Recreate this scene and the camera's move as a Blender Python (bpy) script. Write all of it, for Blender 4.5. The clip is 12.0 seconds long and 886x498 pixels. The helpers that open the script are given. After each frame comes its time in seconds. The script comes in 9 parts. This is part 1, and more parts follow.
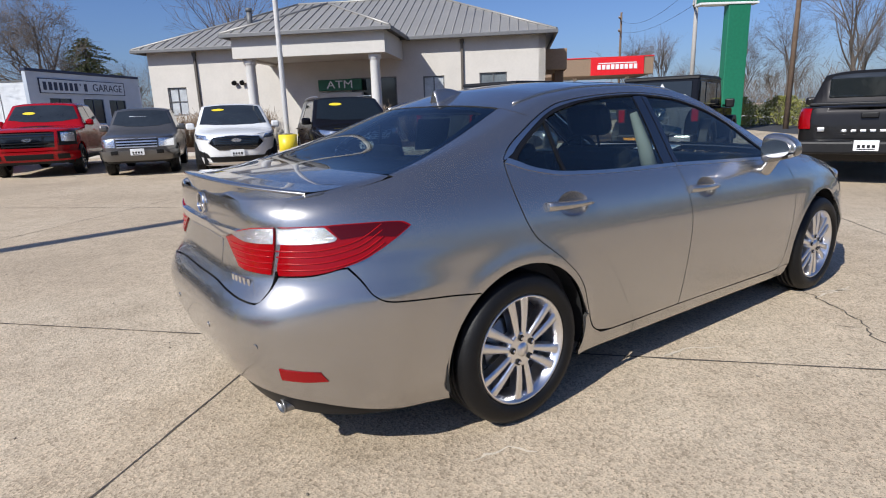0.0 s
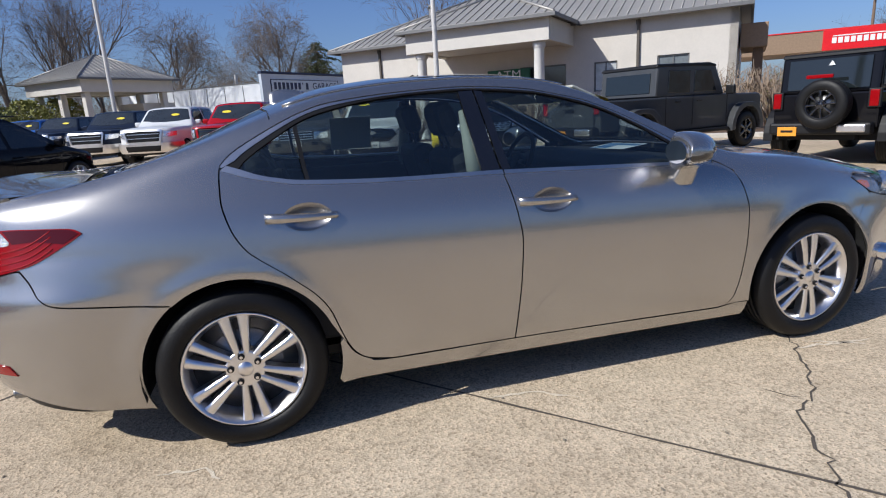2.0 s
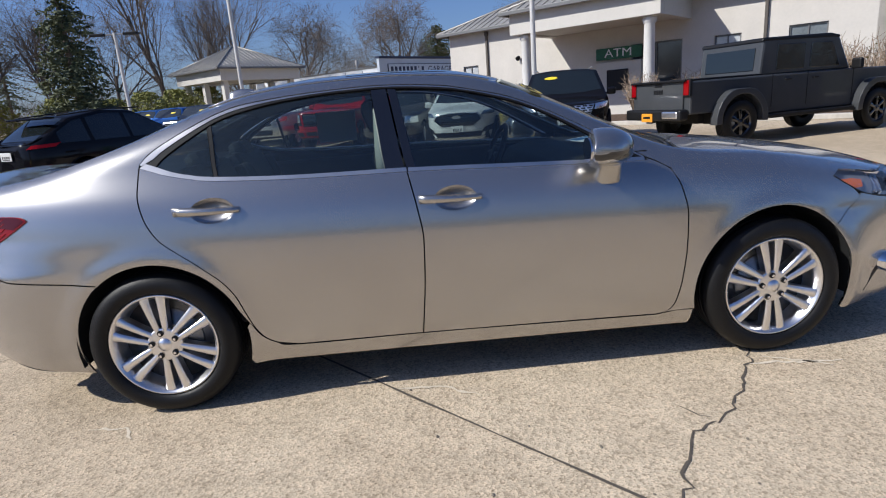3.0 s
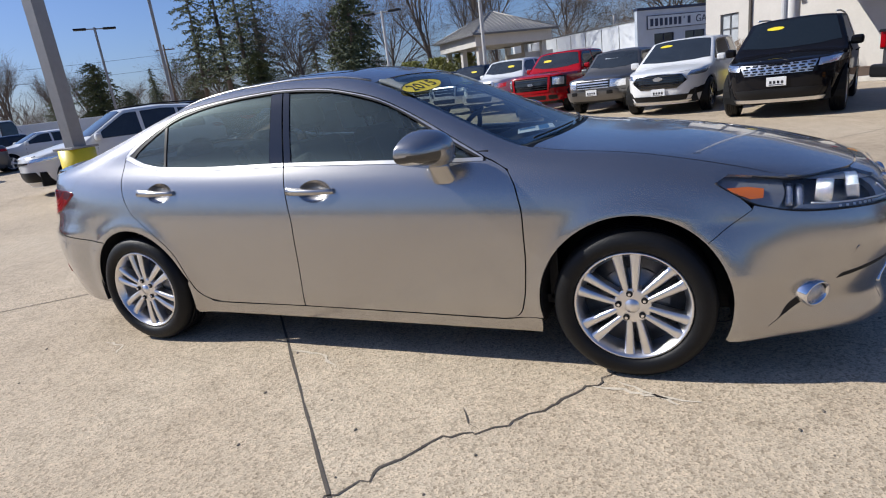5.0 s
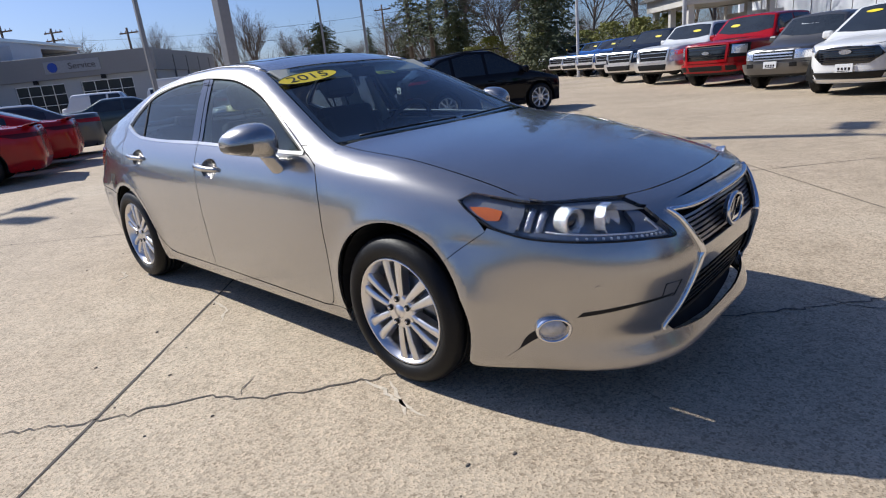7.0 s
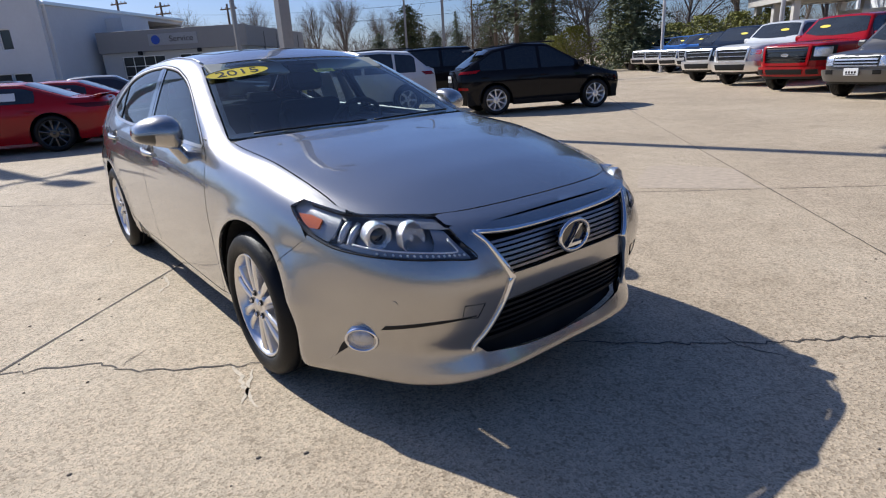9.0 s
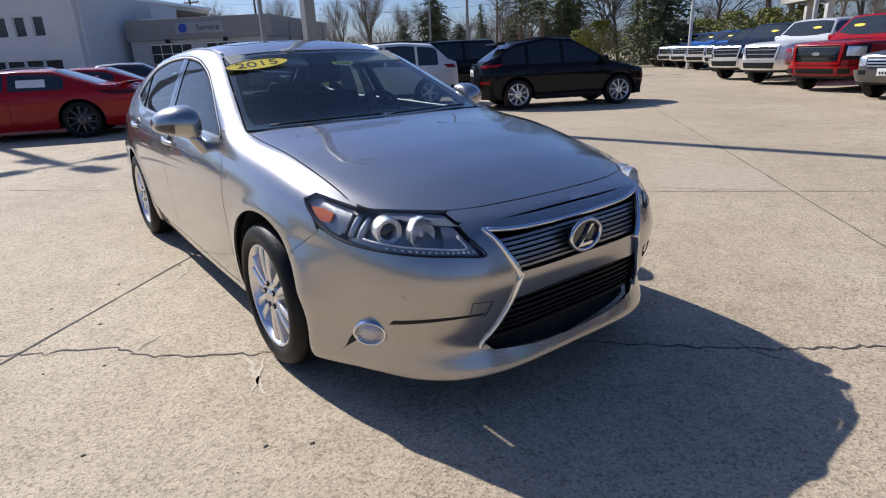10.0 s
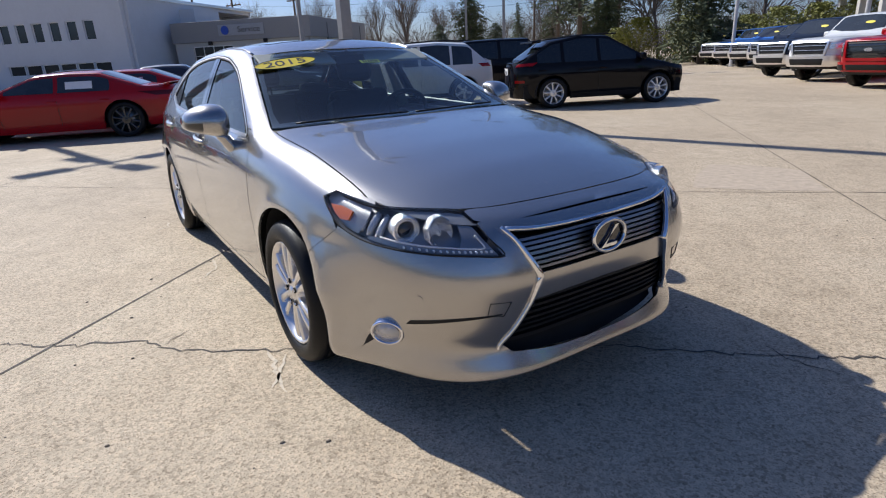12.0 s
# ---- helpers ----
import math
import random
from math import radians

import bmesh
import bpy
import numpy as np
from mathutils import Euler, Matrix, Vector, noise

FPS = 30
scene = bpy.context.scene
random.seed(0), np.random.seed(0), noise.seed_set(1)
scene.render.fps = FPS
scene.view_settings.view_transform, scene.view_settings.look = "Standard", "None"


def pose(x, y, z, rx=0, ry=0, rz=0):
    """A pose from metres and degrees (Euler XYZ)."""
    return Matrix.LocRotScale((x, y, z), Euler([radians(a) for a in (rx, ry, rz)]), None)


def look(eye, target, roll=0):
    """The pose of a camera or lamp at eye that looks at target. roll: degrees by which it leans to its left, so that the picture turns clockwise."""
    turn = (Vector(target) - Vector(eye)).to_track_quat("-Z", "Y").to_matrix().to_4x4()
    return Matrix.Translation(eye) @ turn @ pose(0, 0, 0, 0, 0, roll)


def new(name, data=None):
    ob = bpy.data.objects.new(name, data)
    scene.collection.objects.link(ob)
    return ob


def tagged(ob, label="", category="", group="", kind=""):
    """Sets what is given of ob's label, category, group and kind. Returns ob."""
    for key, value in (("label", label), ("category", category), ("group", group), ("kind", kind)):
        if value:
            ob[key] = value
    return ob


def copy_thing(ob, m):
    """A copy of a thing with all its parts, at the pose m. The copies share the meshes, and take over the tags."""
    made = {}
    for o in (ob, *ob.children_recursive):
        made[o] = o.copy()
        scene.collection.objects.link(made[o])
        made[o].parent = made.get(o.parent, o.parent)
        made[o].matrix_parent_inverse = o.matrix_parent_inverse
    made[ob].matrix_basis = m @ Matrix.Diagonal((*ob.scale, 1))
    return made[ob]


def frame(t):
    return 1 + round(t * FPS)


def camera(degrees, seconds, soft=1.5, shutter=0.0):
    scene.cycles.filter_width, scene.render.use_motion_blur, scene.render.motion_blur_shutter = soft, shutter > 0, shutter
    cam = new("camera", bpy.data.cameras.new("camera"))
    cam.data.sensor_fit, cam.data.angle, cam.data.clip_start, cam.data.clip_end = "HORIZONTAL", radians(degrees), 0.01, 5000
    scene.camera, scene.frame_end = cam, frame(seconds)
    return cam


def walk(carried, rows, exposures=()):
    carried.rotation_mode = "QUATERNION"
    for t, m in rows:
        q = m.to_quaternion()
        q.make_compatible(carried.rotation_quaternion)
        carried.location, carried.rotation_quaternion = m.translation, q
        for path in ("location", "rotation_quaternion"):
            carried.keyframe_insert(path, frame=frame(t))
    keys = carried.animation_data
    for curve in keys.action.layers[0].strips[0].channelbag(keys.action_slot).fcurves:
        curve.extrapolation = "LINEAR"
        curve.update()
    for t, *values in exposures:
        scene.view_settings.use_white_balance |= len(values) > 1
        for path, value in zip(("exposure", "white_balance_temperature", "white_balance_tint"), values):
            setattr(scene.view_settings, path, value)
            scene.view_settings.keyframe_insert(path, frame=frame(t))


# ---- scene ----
cam = camera(75.7, 12.0, 1.1)
PATH = [
    (0, (-2.966, -2.502, 1.307), (-1.832, -0.922, 0.84), -1.9),
    (0.5, (-2.532, -2.693, 1.293), (-1.519, -1.03, 0.838), -1.9),
    (1, (-2.104, -2.831, 1.275), (-1.24, -1.087, 0.817), -2.3),
    (1.5, (-1.652, -2.96, 1.272), (-0.955, -1.143, 0.81), -2.8),
    (2, (-1.183, -3.109, 1.278), (-0.671, -1.235, 0.806), -3.3),
    (2.5, (-0.728, -3.186, 1.28), (-0.423, -1.272, 0.786), -3.9),
    (3, (-0.269, -3.316, 1.292), (-0.168, -1.384, 0.785), -4.4),
    (3.2, (-0.087, -3.338, 1.289), (-0.076, -1.406, 0.773), -4.6),
    (4.8, (1.415, -3.235, 1.296), (0.719, -1.44, 0.757), -7.0),
    (5, (1.588, -3.183, 1.299), (0.813, -1.422, 0.749), -7.1),
    (5.5, (2.021, -3.036, 1.29), (1.066, -1.371, 0.73), -7.3),
    (6, (2.387, -2.81, 1.286), (1.269, -1.252, 0.717), -7.0),
    (6.5, (2.787, -2.599, 1.294), (1.555, -1.137, 0.709), -6.5),
    (7, (3.079, -2.334, 1.281), (1.757, -0.959, 0.68), -5.9),
    (7.5, (3.347, -2.101, 1.306), (1.963, -0.796, 0.688), -5.0),
    (7.7, (3.486, -2.018, 1.297), (2.075, -0.738, 0.688), -5.1),
    (9.3, (3.756, -1.649, 1.316), (2.249, -0.499, 0.678), -2.8),
    (9.5, (3.766, -1.647, 1.323), (2.25, -0.513, 0.678), -2.5),
    (10, (3.761, -1.645, 1.318), (2.233, -0.527, 0.673), -2.4),
    (10.5, (3.757, -1.634, 1.317), (2.222, -0.528, 0.668), -2.5),
    (11, (3.756, -1.624, 1.313), (2.217, -0.524, 0.665), -2.7),
    (11.5, (3.747, -1.616, 1.309), (2.186, -0.544, 0.663), -2.8),
    (12, (3.771, -1.582, 1.304), (2.174, -0.563, 0.663), -2.9),
]
walk(cam, [(t, look(eye, target, roll)) for t, eye, target, roll in PATH], [(0, 0.06, 5850, 10)])

# ---- light ----
SUN = Vector((-0.752, -0.165, 0.64)).normalized()
sun = new("sun", bpy.data.lights.new("sun", "SUN"))
sun.data.energy, sun.data.angle, sun.data.color = 5.0, radians(0.55), (1.0, 0.92, 0.79)
sun.matrix_world = look((0, 0, 30), tuple(Vector((0, 0, 30)) - SUN))
world = bpy.data.worlds.new("sky")
scene.world = world
world.use_nodes = True
wn = world.node_tree
sky = wn.nodes.new("ShaderNodeTexSky")
sky.sky_type, sky.sun_disc = "NISHITA", False
sky.sun_elevation = math.asin(SUN.z)
sky.sun_rotation = math.atan2(SUN.x, SUN.y)
sky.dust_density, sky.ozone_density, sky.air_density = 1.1, 1.5, 1.0
deep = wn.nodes.new("ShaderNodeHueSaturation")
deep.inputs["Saturation"].default_value = 1.0
wn.links.new(sky.outputs[0], deep.inputs["Color"])
blue = wn.nodes.new("ShaderNodeMix")
blue.data_type, blue.blend_type = "RGBA", "MULTIPLY"
blue.inputs[0].default_value, blue.inputs[7].default_value = 1.0, (0.85, 0.98, 1.34, 1)
wn.links.new(deep.outputs[0], blue.inputs[6])
wn.links.new(blue.outputs[2], wn.nodes["Background"].inputs[0])
wn.nodes["Background"].inputs[1].default_value = 0.07

# ---- smooth car surfaces ----
def curve(points, sigma=0.05, lo=None, hi=None):
    """A rounded line through the given corners, as a function for arrays."""
    xs, ys = np.array([p[0] for p in points], float), np.array([p[1] for p in points], float)
    lo, hi = xs[0] - 0.6, xs[-1] + 0.6
    gx = np.linspace(lo, hi, 2400)
    gy = np.interp(gx, xs, ys)
    step = gx[1] - gx[0]
    gy[gx < xs[0]] = ys[0] + (gx[gx < xs[0]] - xs[0]) * (ys[1] - ys[0]) / (xs[1] - xs[0])
    gy[gx > xs[-1]] = ys[-1] + (gx[gx > xs[-1]] - xs[-1]) * (ys[-1] - ys[-2]) / (xs[-1] - xs[-2])
    if sigma > 0:
        k = int(4 * sigma / step) + 1
        w = np.exp(-0.5 * (np.arange(-k, k + 1) * step / sigma) ** 2)
        w /= w.sum()
        pad = np.concatenate([gy[0] + (np.arange(-k, 0)) * (gy[1] - gy[0]), gy, gy[-1] + np.arange(1, k + 1) * (gy[-1] - gy[-2])])
        gy = np.convolve(pad, w, "valid")
    return lambda x: np.interp(x, gx, gy)


class Shape:
    """The skin of a car: sides wrapped round its plan outline, and a top laid over them. x ahead, z up; the right half has y < 0."""

    def __init__(self, front, rear, width, shoulder, edge, crown, nf=4.2, nr=5.0, xc=-0.05, tz=0.95, power=2.6, extra=None, base=0.3):
        self.front, self.rear, self.width, self.shoulder = front, rear, width, shoulder
        self.edge, self.crown, self.xc, self.tz, self.power, self.extra, self.base = edge, crown, xc, tz, power, extra, base
        th = np.linspace(0, np.pi, 6001)
        c, s = np.cos(th), np.sin(th)
        n = np.where(c < 0, nf, nr)
        xi, eta = -np.sign(c) * np.abs(c) ** (2 / n), np.abs(s) ** (2 / n)
        d = np.hypot(np.diff(xi) * 2.4, np.diff(eta) * 0.9)
        self.L = np.concatenate([[0], np.cumsum(d)])
        self.xi, self.eta, self.total = xi, eta, self.L[-1]

    def side(self, L, z):
        L, z = np.asarray(L, float), np.asarray(z, float)
        xi, eta = np.interp(L, self.L, self.xi), np.interp(L, self.L, self.eta)
        a = np.where(xi > 0, self.front(z) - self.xc, self.xc - self.rear(z))
        x = self.xc + a * xi
        k = (self.tz - self.base) / (self.shoulder(x) - self.base)
        zz = np.where(z > self.base, self.base + (z - self.base) * k, z)
        y = self.width(zz) * eta
        if self.extra:
            y = y + self.extra(x, z) * eta
        return np.stack([x, -y, z], -1)

    def along(self, x, z):
        """The wrap coordinate of the place x on the flank at height z."""
        a = np.where(np.asarray(x) > self.xc, self.front(z) - self.xc, self.xc - self.rear(z))
        return np.interp((x - self.xc) / a, self.xi, self.L)

    def across(self, y, z, end):
        """The wrap coordinate of the place |y| on the nose (end 1) or tail (end -1)."""
        h = len(self.L) // 2
        x0 = self.front(z) if end > 0 else self.rear(z)
        zz = self.base + (z - self.base) * (self.tz - self.base) / (self.shoulder(x0 * 0.93) - self.base) if z > self.base else z
        e = np.clip(abs(y) / self.width(zz), 0, 0.975)
        return np.interp(-e, -self.eta[h:], self.L[h:]) if end > 0 else np.interp(e, self.eta[:h], self.L[:h])

    def half(self, x):
        z = self.edge(x)
        return -self.side(self.along(x, z), z)[..., 1]

    def top(self, x, y):
        x, y = np.asarray(x, float), np.asarray(y, float)
        h = np.maximum(self.half(x), 0.02)
        zc, ze = self.crown(x), self.edge(x)
        z = zc - (zc - ze) * np.minimum(np.abs(y) / h, 1.15) ** self.power
        return np.stack([x, y, z], -1)

    def inside(self, p):
        x, y, z = p[..., 0], p[..., 1], p[..., 2]
        L = self.along(x, z)
        ys = -self.side(L, z)[..., 1]
        a = np.where(x > self.xc, self.front(z) - self.xc, self.xc - self.rear(z))
        return (np.abs(y) < ys) & (np.abs(x - self.xc) < a) & (z < self.top(x, np.abs(y))[..., 2]) & (z > 0.1)


# the silver sedan, by its centre between the axles
def sedan_extra(x, z):
    out = np.zeros(np.broadcast(x, z).shape)
    for cx in (-1.41, 1.41):
        r = np.hypot(x - cx, z - 0.33)
        out = out + 0.012 * np.exp(-((r - 0.39) / 0.05) ** 2) * (z > 0.15)
    out = out + 0.055 * np.exp(-((x - 1.78) / 0.17) ** 2) * np.clip((0.66 - z) / 0.2, 0, 1) + 0.03 * np.exp(-((x + 2.02) / 0.2) ** 2) * np.clip((0.84 - z) / 0.15, 0, 1)
    return out + 0.02 * np.clip((x - 1.5) / 0.3, 0, 1) * np.clip((0.36 - z) / 0.2, 0, 1)


SEDAN = Shape(
    front=curve([(0.1, 2.37), (0.15, 2.398), (0.185, 2.416), (0.205, 2.415), (0.25, 2.395), (0.305, 2.37), (0.33, 2.374), (0.36, 2.39), (0.4, 2.4), (0.47, 2.413), (0.555, 2.43), (0.6, 2.427), (0.66, 2.408), (0.72, 2.384), (0.765, 2.352), (0.82, 2.27), (0.9, 2.1), (1.0, 1.95), (1.4, 1.4)], 0.017),
    rear=curve([(0.12, -2.28), (0.2, -2.36), (0.3, -2.42), (0.45, -2.48), (0.6, -2.50), (0.68, -2.47), (0.74, -2.41), (0.9, -2.39), (1.0, -2.40), (1.06, -2.39), (1.2, -2.3), (1.4, -2.2)], 0.025),
    width=curve([(0.12, 0.815), (0.2, 0.86), (0.3, 0.883), (0.42, 0.894), (0.55, 0.904), (0.66, 0.909), (0.76, 0.906), (0.86, 0.888), (0.93, 0.862), (0.98, 0.83), (1.03, 0.797), (1.1, 0.765), (1.2, 0.715), (1.3, 0.66), (1.4, 0.595), (1.5, 0.52)], 0.025),
    shoulder=curve([(-2.6, 0.99), (-1.6, 1.0), (-0.8, 0.97), (0.4, 0.94), (0.9, 0.93), (1.4, 0.9), (1.8, 0.84), (2.2, 0.76), (2.5, 0.72)], 0.15),
    edge=curve([(-2.5, 1.0), (-2.2, 1.035), (-1.95, 1.075), (-1.7, 1.13), (-1.45, 1.2), (-1.2, 1.285), (-0.96, 1.355), (-0.7, 1.388), (-0.33, 1.404), (0.0, 1.382), (0.2, 1.33), (0.41, 1.23), (0.6, 1.14), (0.75, 1.066), (0.9, 1.0), (1.1, 0.965), (1.41, 0.935), (1.65, 0.885), (1.96, 0.815), (2.2, 0.775), (2.4, 0.755)], 0.06),
    crown=curve([(-2.5, 1.04), (-2.38, 1.075), (-2.1, 1.09), (-1.9, 1.1), (-1.78, 1.125), (-1.5, 1.235), (-1.25, 1.34), (-1.0, 1.415), (-0.7, 1.45), (-0.3, 1.455), (0.0, 1.442), (0.25, 1.385), (0.6, 1.225), (0.98, 1.04), (1.1, 1.01), (1.41, 0.98), (1.7, 0.945), (2.0, 0.89), (2.2, 0.832), (2.3, 0.797), (2.38, 0.764), (2.45, 0.74)], 0.05),
    extra=sedan_extra)


# ---- materials ----
def nodes_of(name):
    k = bpy.data.materials.new(name)
    k.use_nodes = True
    t = k.node_tree
    return k, t, t.nodes["Principled BSDF"]


def node(t, kind, **inputs):
    n = t.nodes.new(kind)
    for key, value in inputs.items():
        n.inputs[key.replace("_", " ")].default_value = value
    return n


def coords(t, scale=1.0, world_space=False):
    """Object coordinates, or places in the world for surfaces that go on."""
    if world_space:
        g = t.nodes.new("ShaderNodeNewGeometry")
        src = g.outputs["Position"]
    else:
        src = t.nodes.new("ShaderNodeTexCoord").outputs["Object"]
    mp = node(t, "ShaderNodeMapping")
    mp.inputs["Scale"].default_value = (scale,) * 3 if not isinstance(scale, tuple) else scale
    t.links.new(src, mp.inputs["Vector"])
    return mp.outputs[0]


def noise_of(t, vec, scale, detail=4.0, rough=0.55):
    n = node(t, "ShaderNodeTexNoise", Scale=scale, Detail=detail, Roughness=rough)
    t.links.new(vec, n.inputs["Vector"])
    return n.outputs["Fac"]


def ramp(t, fac, stops):
    r = t.nodes.new("ShaderNodeValToRGB")
    while len(r.color_ramp.elements) < len(stops):
        r.color_ramp.elements.new(0.5)
    for e, (pos, col) in zip(r.color_ramp.elements, stops):
        e.position, e.color = pos, (*col, 1) if len(col) == 3 else col
    t.links.new(fac, r.inputs[0])
    return r.outputs[0]


def mixed(t, fac, a, b, mode="MIX"):
    n = t.nodes.new("ShaderNodeMix")
    n.data_type, n.blend_type = "RGBA", mode
    for sock, value in ((n.inputs[0], fac), (n.inputs[6], a), (n.inputs[7], b)):
        if isinstance(value, (int, float)):
            sock.default_value = value
        elif isinstance(value, tuple):
            sock.default_value = (*value, 1)
        else:
            t.links.new(value, sock)
    return n.outputs[2]


def bumped(t, bsdf, height, strength, distance):
    b = node(t, "ShaderNodeBump", Strength=strength, Distance=distance)
    t.links.new(height, b.inputs["Height"])
    t.links.new(b.outputs[0], bsdf.inputs["Normal"])


def surface(name, color, rough=0.6, metal=0.0, vary=0.15, scale=8.0, bump=0.0, coat=0.0, world_space=False, spec=0.5, emit=0.0):
    """A plain surface with grain at two scales."""
    k, t, b = nodes_of(name)
    vec = coords(t, 1.0, world_space)
    big, fine = noise_of(t, vec, scale), noise_of(t, vec, scale * 9)
    dark = tuple(c * (1 - vary) for c in color)
    light = tuple(min(1, c * (1 + vary)) for c in color)
    col = ramp(t, big, [(0.3, dark), (0.7, light)])
    col = mixed(t, 0.35, col, ramp(t, fine, [(0.3, dark), (0.7, light)]))
    t.links.new(col, b.inputs["Base Color"])
    b.inputs["Roughness"].default_value, b.inputs["Metallic"].default_value = rough, metal
    b.inputs["Coat Weight"].default_value = coat
    b.inputs["Coat Roughness"].default_value = 0.04
    b.inputs["Specular IOR Level"].default_value = spec
    if vary:
        rr = node(t, "ShaderNodeMapRange")
        rr.inputs["To Min"].default_value, rr.inputs["To Max"].default_value = rough * 0.85, min(1.0, rough * 1.15)
        t.links.new(big, rr.inputs["Value"])
        t.links.new(rr.outputs[0], b.inputs["Roughness"])
    if bump:
        bumped(t, b, fine, 0.6, bump)
    if emit:
        b.inputs["Emission Color"].default_value, b.inputs["Emission Strength"].default_value = (*color, 1), emit
    return k


def paint(name, color, metal=0.0, rough=0.35, flake=0.0, coat=1.0, dust=0.04, spec=0.5, lacquer=1.5):
    """Car paint: pigment with metal flakes under clear lacquer, and a film of dust."""
    k, t, b = nodes_of(name)
    vec = coords(t)
    fl = node(t, "ShaderNodeTexVoronoi", Scale=900.0)
    t.links.new(vec, fl.inputs["Vector"])
    lo, hi = tuple(c * (1 - flake) for c in color), tuple(min(1, c * (1 + flake)) for c in color)
    col = mixed(t, fl.outputs["Color"], lo, hi)
    film = ramp(t, noise_of(t, vec, 3.0, 6), [(0.45, (0, 0, 0)), (0.8, (1, 1, 1))])
    dusty = node(t, "ShaderNodeMath")
    dusty.operation = "MULTIPLY"
    dusty.inputs[1].default_value = dust
    t.links.new(film, dusty.inputs[0])
    t.links.new(mixed(t, dusty.outputs[0], col, (0.45, 0.41, 0.35)), b.inputs["Base Color"])
    b.inputs["Metallic"].default_value, b.inputs["Roughness"].default_value = metal, rough
    b.inputs["Coat Weight"].default_value, b.inputs["Coat Roughness"].default_value, b.inputs["Coat IOR"].default_value = coat, 0.03, lacquer
    b.inputs["Specular IOR Level"].default_value = spec
    return k


def glazing(name, tint, gloss=1.0, haze=0.0):
    """Thin tinted car glass: it lets light through, tinted, and mirrors by its angle."""
    k, t, b = nodes_of(name)
    t.nodes.remove(b)
    tr = node(t, "ShaderNodeBsdfTransparent")
    tr.inputs[0].default_value = (*tint, 1)
    gl = node(t, "ShaderNodeBsdfGlossy", Roughness=0.01)
    facing = node(t, "ShaderNodeLayerWeight", Blend=0.5)
    steep = node(t, "ShaderNodeMath")
    steep.operation = "POWER"
    steep.inputs[1].default_value = 5.0
    t.links.new(facing.outputs["Facing"], steep.inputs[0])
    mul = node(t, "ShaderNodeMath")
    mul.operation = "MULTIPLY_ADD"
    mul.inputs[1].default_value, mul.inputs[2].default_value = 0.9 * min(1.0, gloss), 0.045 * gloss
    t.links.new(steep.outputs[0], mul.inputs[0])
    mx = t.nodes.new("ShaderNodeMixShader")
    film = node(t, "ShaderNodeBsdfGlossy", Roughness=0.42)
    film.inputs[0].default_value = (0.62, 0.8, 0.8, 1)
    dusty = t.nodes.new("ShaderNodeMixShader")
    dusty.inputs[0].default_value = haze
    t.links.new(tr.outputs[0], dusty.inputs[1])
    t.links.new(film.outputs[0], dusty.inputs[2])
    t.links.new(mul.outputs[0], mx.inputs[0])
    t.links.new(dusty.outputs[0], mx.inputs[1])
    t.links.new(gl.outputs[0], mx.inputs[2])
    t.links.new(mx.outputs[0], t.nodes["Material Output"].inputs[0])
    return k


SILVER = paint("silver_paint", (0.43, 0.415, 0.398), 0.91, 0.265, 0.12, 1.0)
TRIM = surface("satin_chrome_trim", (0.66, 0.64, 0.62), 0.32, 1.0, 0.05)
CHROME = surface("chrome", (0.78, 0.78, 0.8), 0.08, 1.0, 0.03)
BRIGHT = surface("satin_alloy", (0.8, 0.79, 0.79), 0.3, 1.0, 0.05)
BLACK = surface("black_plastic", (0.009, 0.009, 0.01), 0.5, 0.0, 0.2, spec=0.3)
GLOSS = surface("gloss_black", (0.008, 0.008, 0.01), 0.12, 0.0, 0.1, coat=1.0)
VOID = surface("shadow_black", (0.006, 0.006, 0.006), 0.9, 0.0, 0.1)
RUBBER = surface("tyre_rubber", (0.006, 0.006, 0.0065), 0.5, 0.0, 0.25, 14.0, 0.002, spec=0.28)
GLASS = glazing("tinted_glass", (0.56, 0.63, 0.62), 1.7, 0.024)
SCREEN = glazing("windshield_glass", (0.74, 0.81, 0.79), 1.5, 0.008)
REARGLASS = glazing("privacy_glass", (0.36, 0.43, 0.45), 1.3, 0.005)
LENS = glazing("lamp_lens", (0.97, 0.975, 0.98), 0.8)
REDLENS = paint("red_lamp", (0.26, 0.001, 0.003), 0.0, 0.2, 0.1, 0.35, 0.0, 0.2)
DARKRED = paint("dark_red_lamp", (0.07, 0.001, 0.002), 0.0, 0.2, 0.1, 0.35, 0.0, 0.2)
REDGUIDE = paint("red_light_guide", (0.36, 0.002, 0.005), 0.0, 0.3, 0.1, 0.2, 0.0, 0.2)
TAILCLEAR = surface("ribbed_clear_lamp", (0.7, 0.67, 0.68), 0.16, 0.95, 0.25, 14.0, 0.012, 1.0)
AMBER = paint("amber_lamp", (0.7, 0.16, 0.02), 0.0, 0.25, 0.1, dust=0.0)
RIBCLEAR = surface("ribbed_reflector", (0.5, 0.5, 0.52), 0.22, 0.7, 0.3, 50.0, 0.003, 1.0)
CLEARLAMP = surface("clear_lamp", (0.93, 0.93, 0.94), 0.2, 0.95, 0.1, 60.0, 0.004, 1.0)
LEATHER = surface("grey_leather", (0.03, 0.03, 0.032), 0.6, 0.0, 0.2, 20.0, 0.001, spec=0.3)
LIGHTTRIM = surface("pale_trim", (0.42, 0.43, 0.38), 0.7, 0.0, 0.08)
WHITE = surface("white_plastic", (0.78, 0.78, 0.77), 0.45, 0.0, 0.05)
YELLOW = surface("yellow_vinyl", (0.85, 0.66, 0.03), 0.4, 0.0, 0.05)
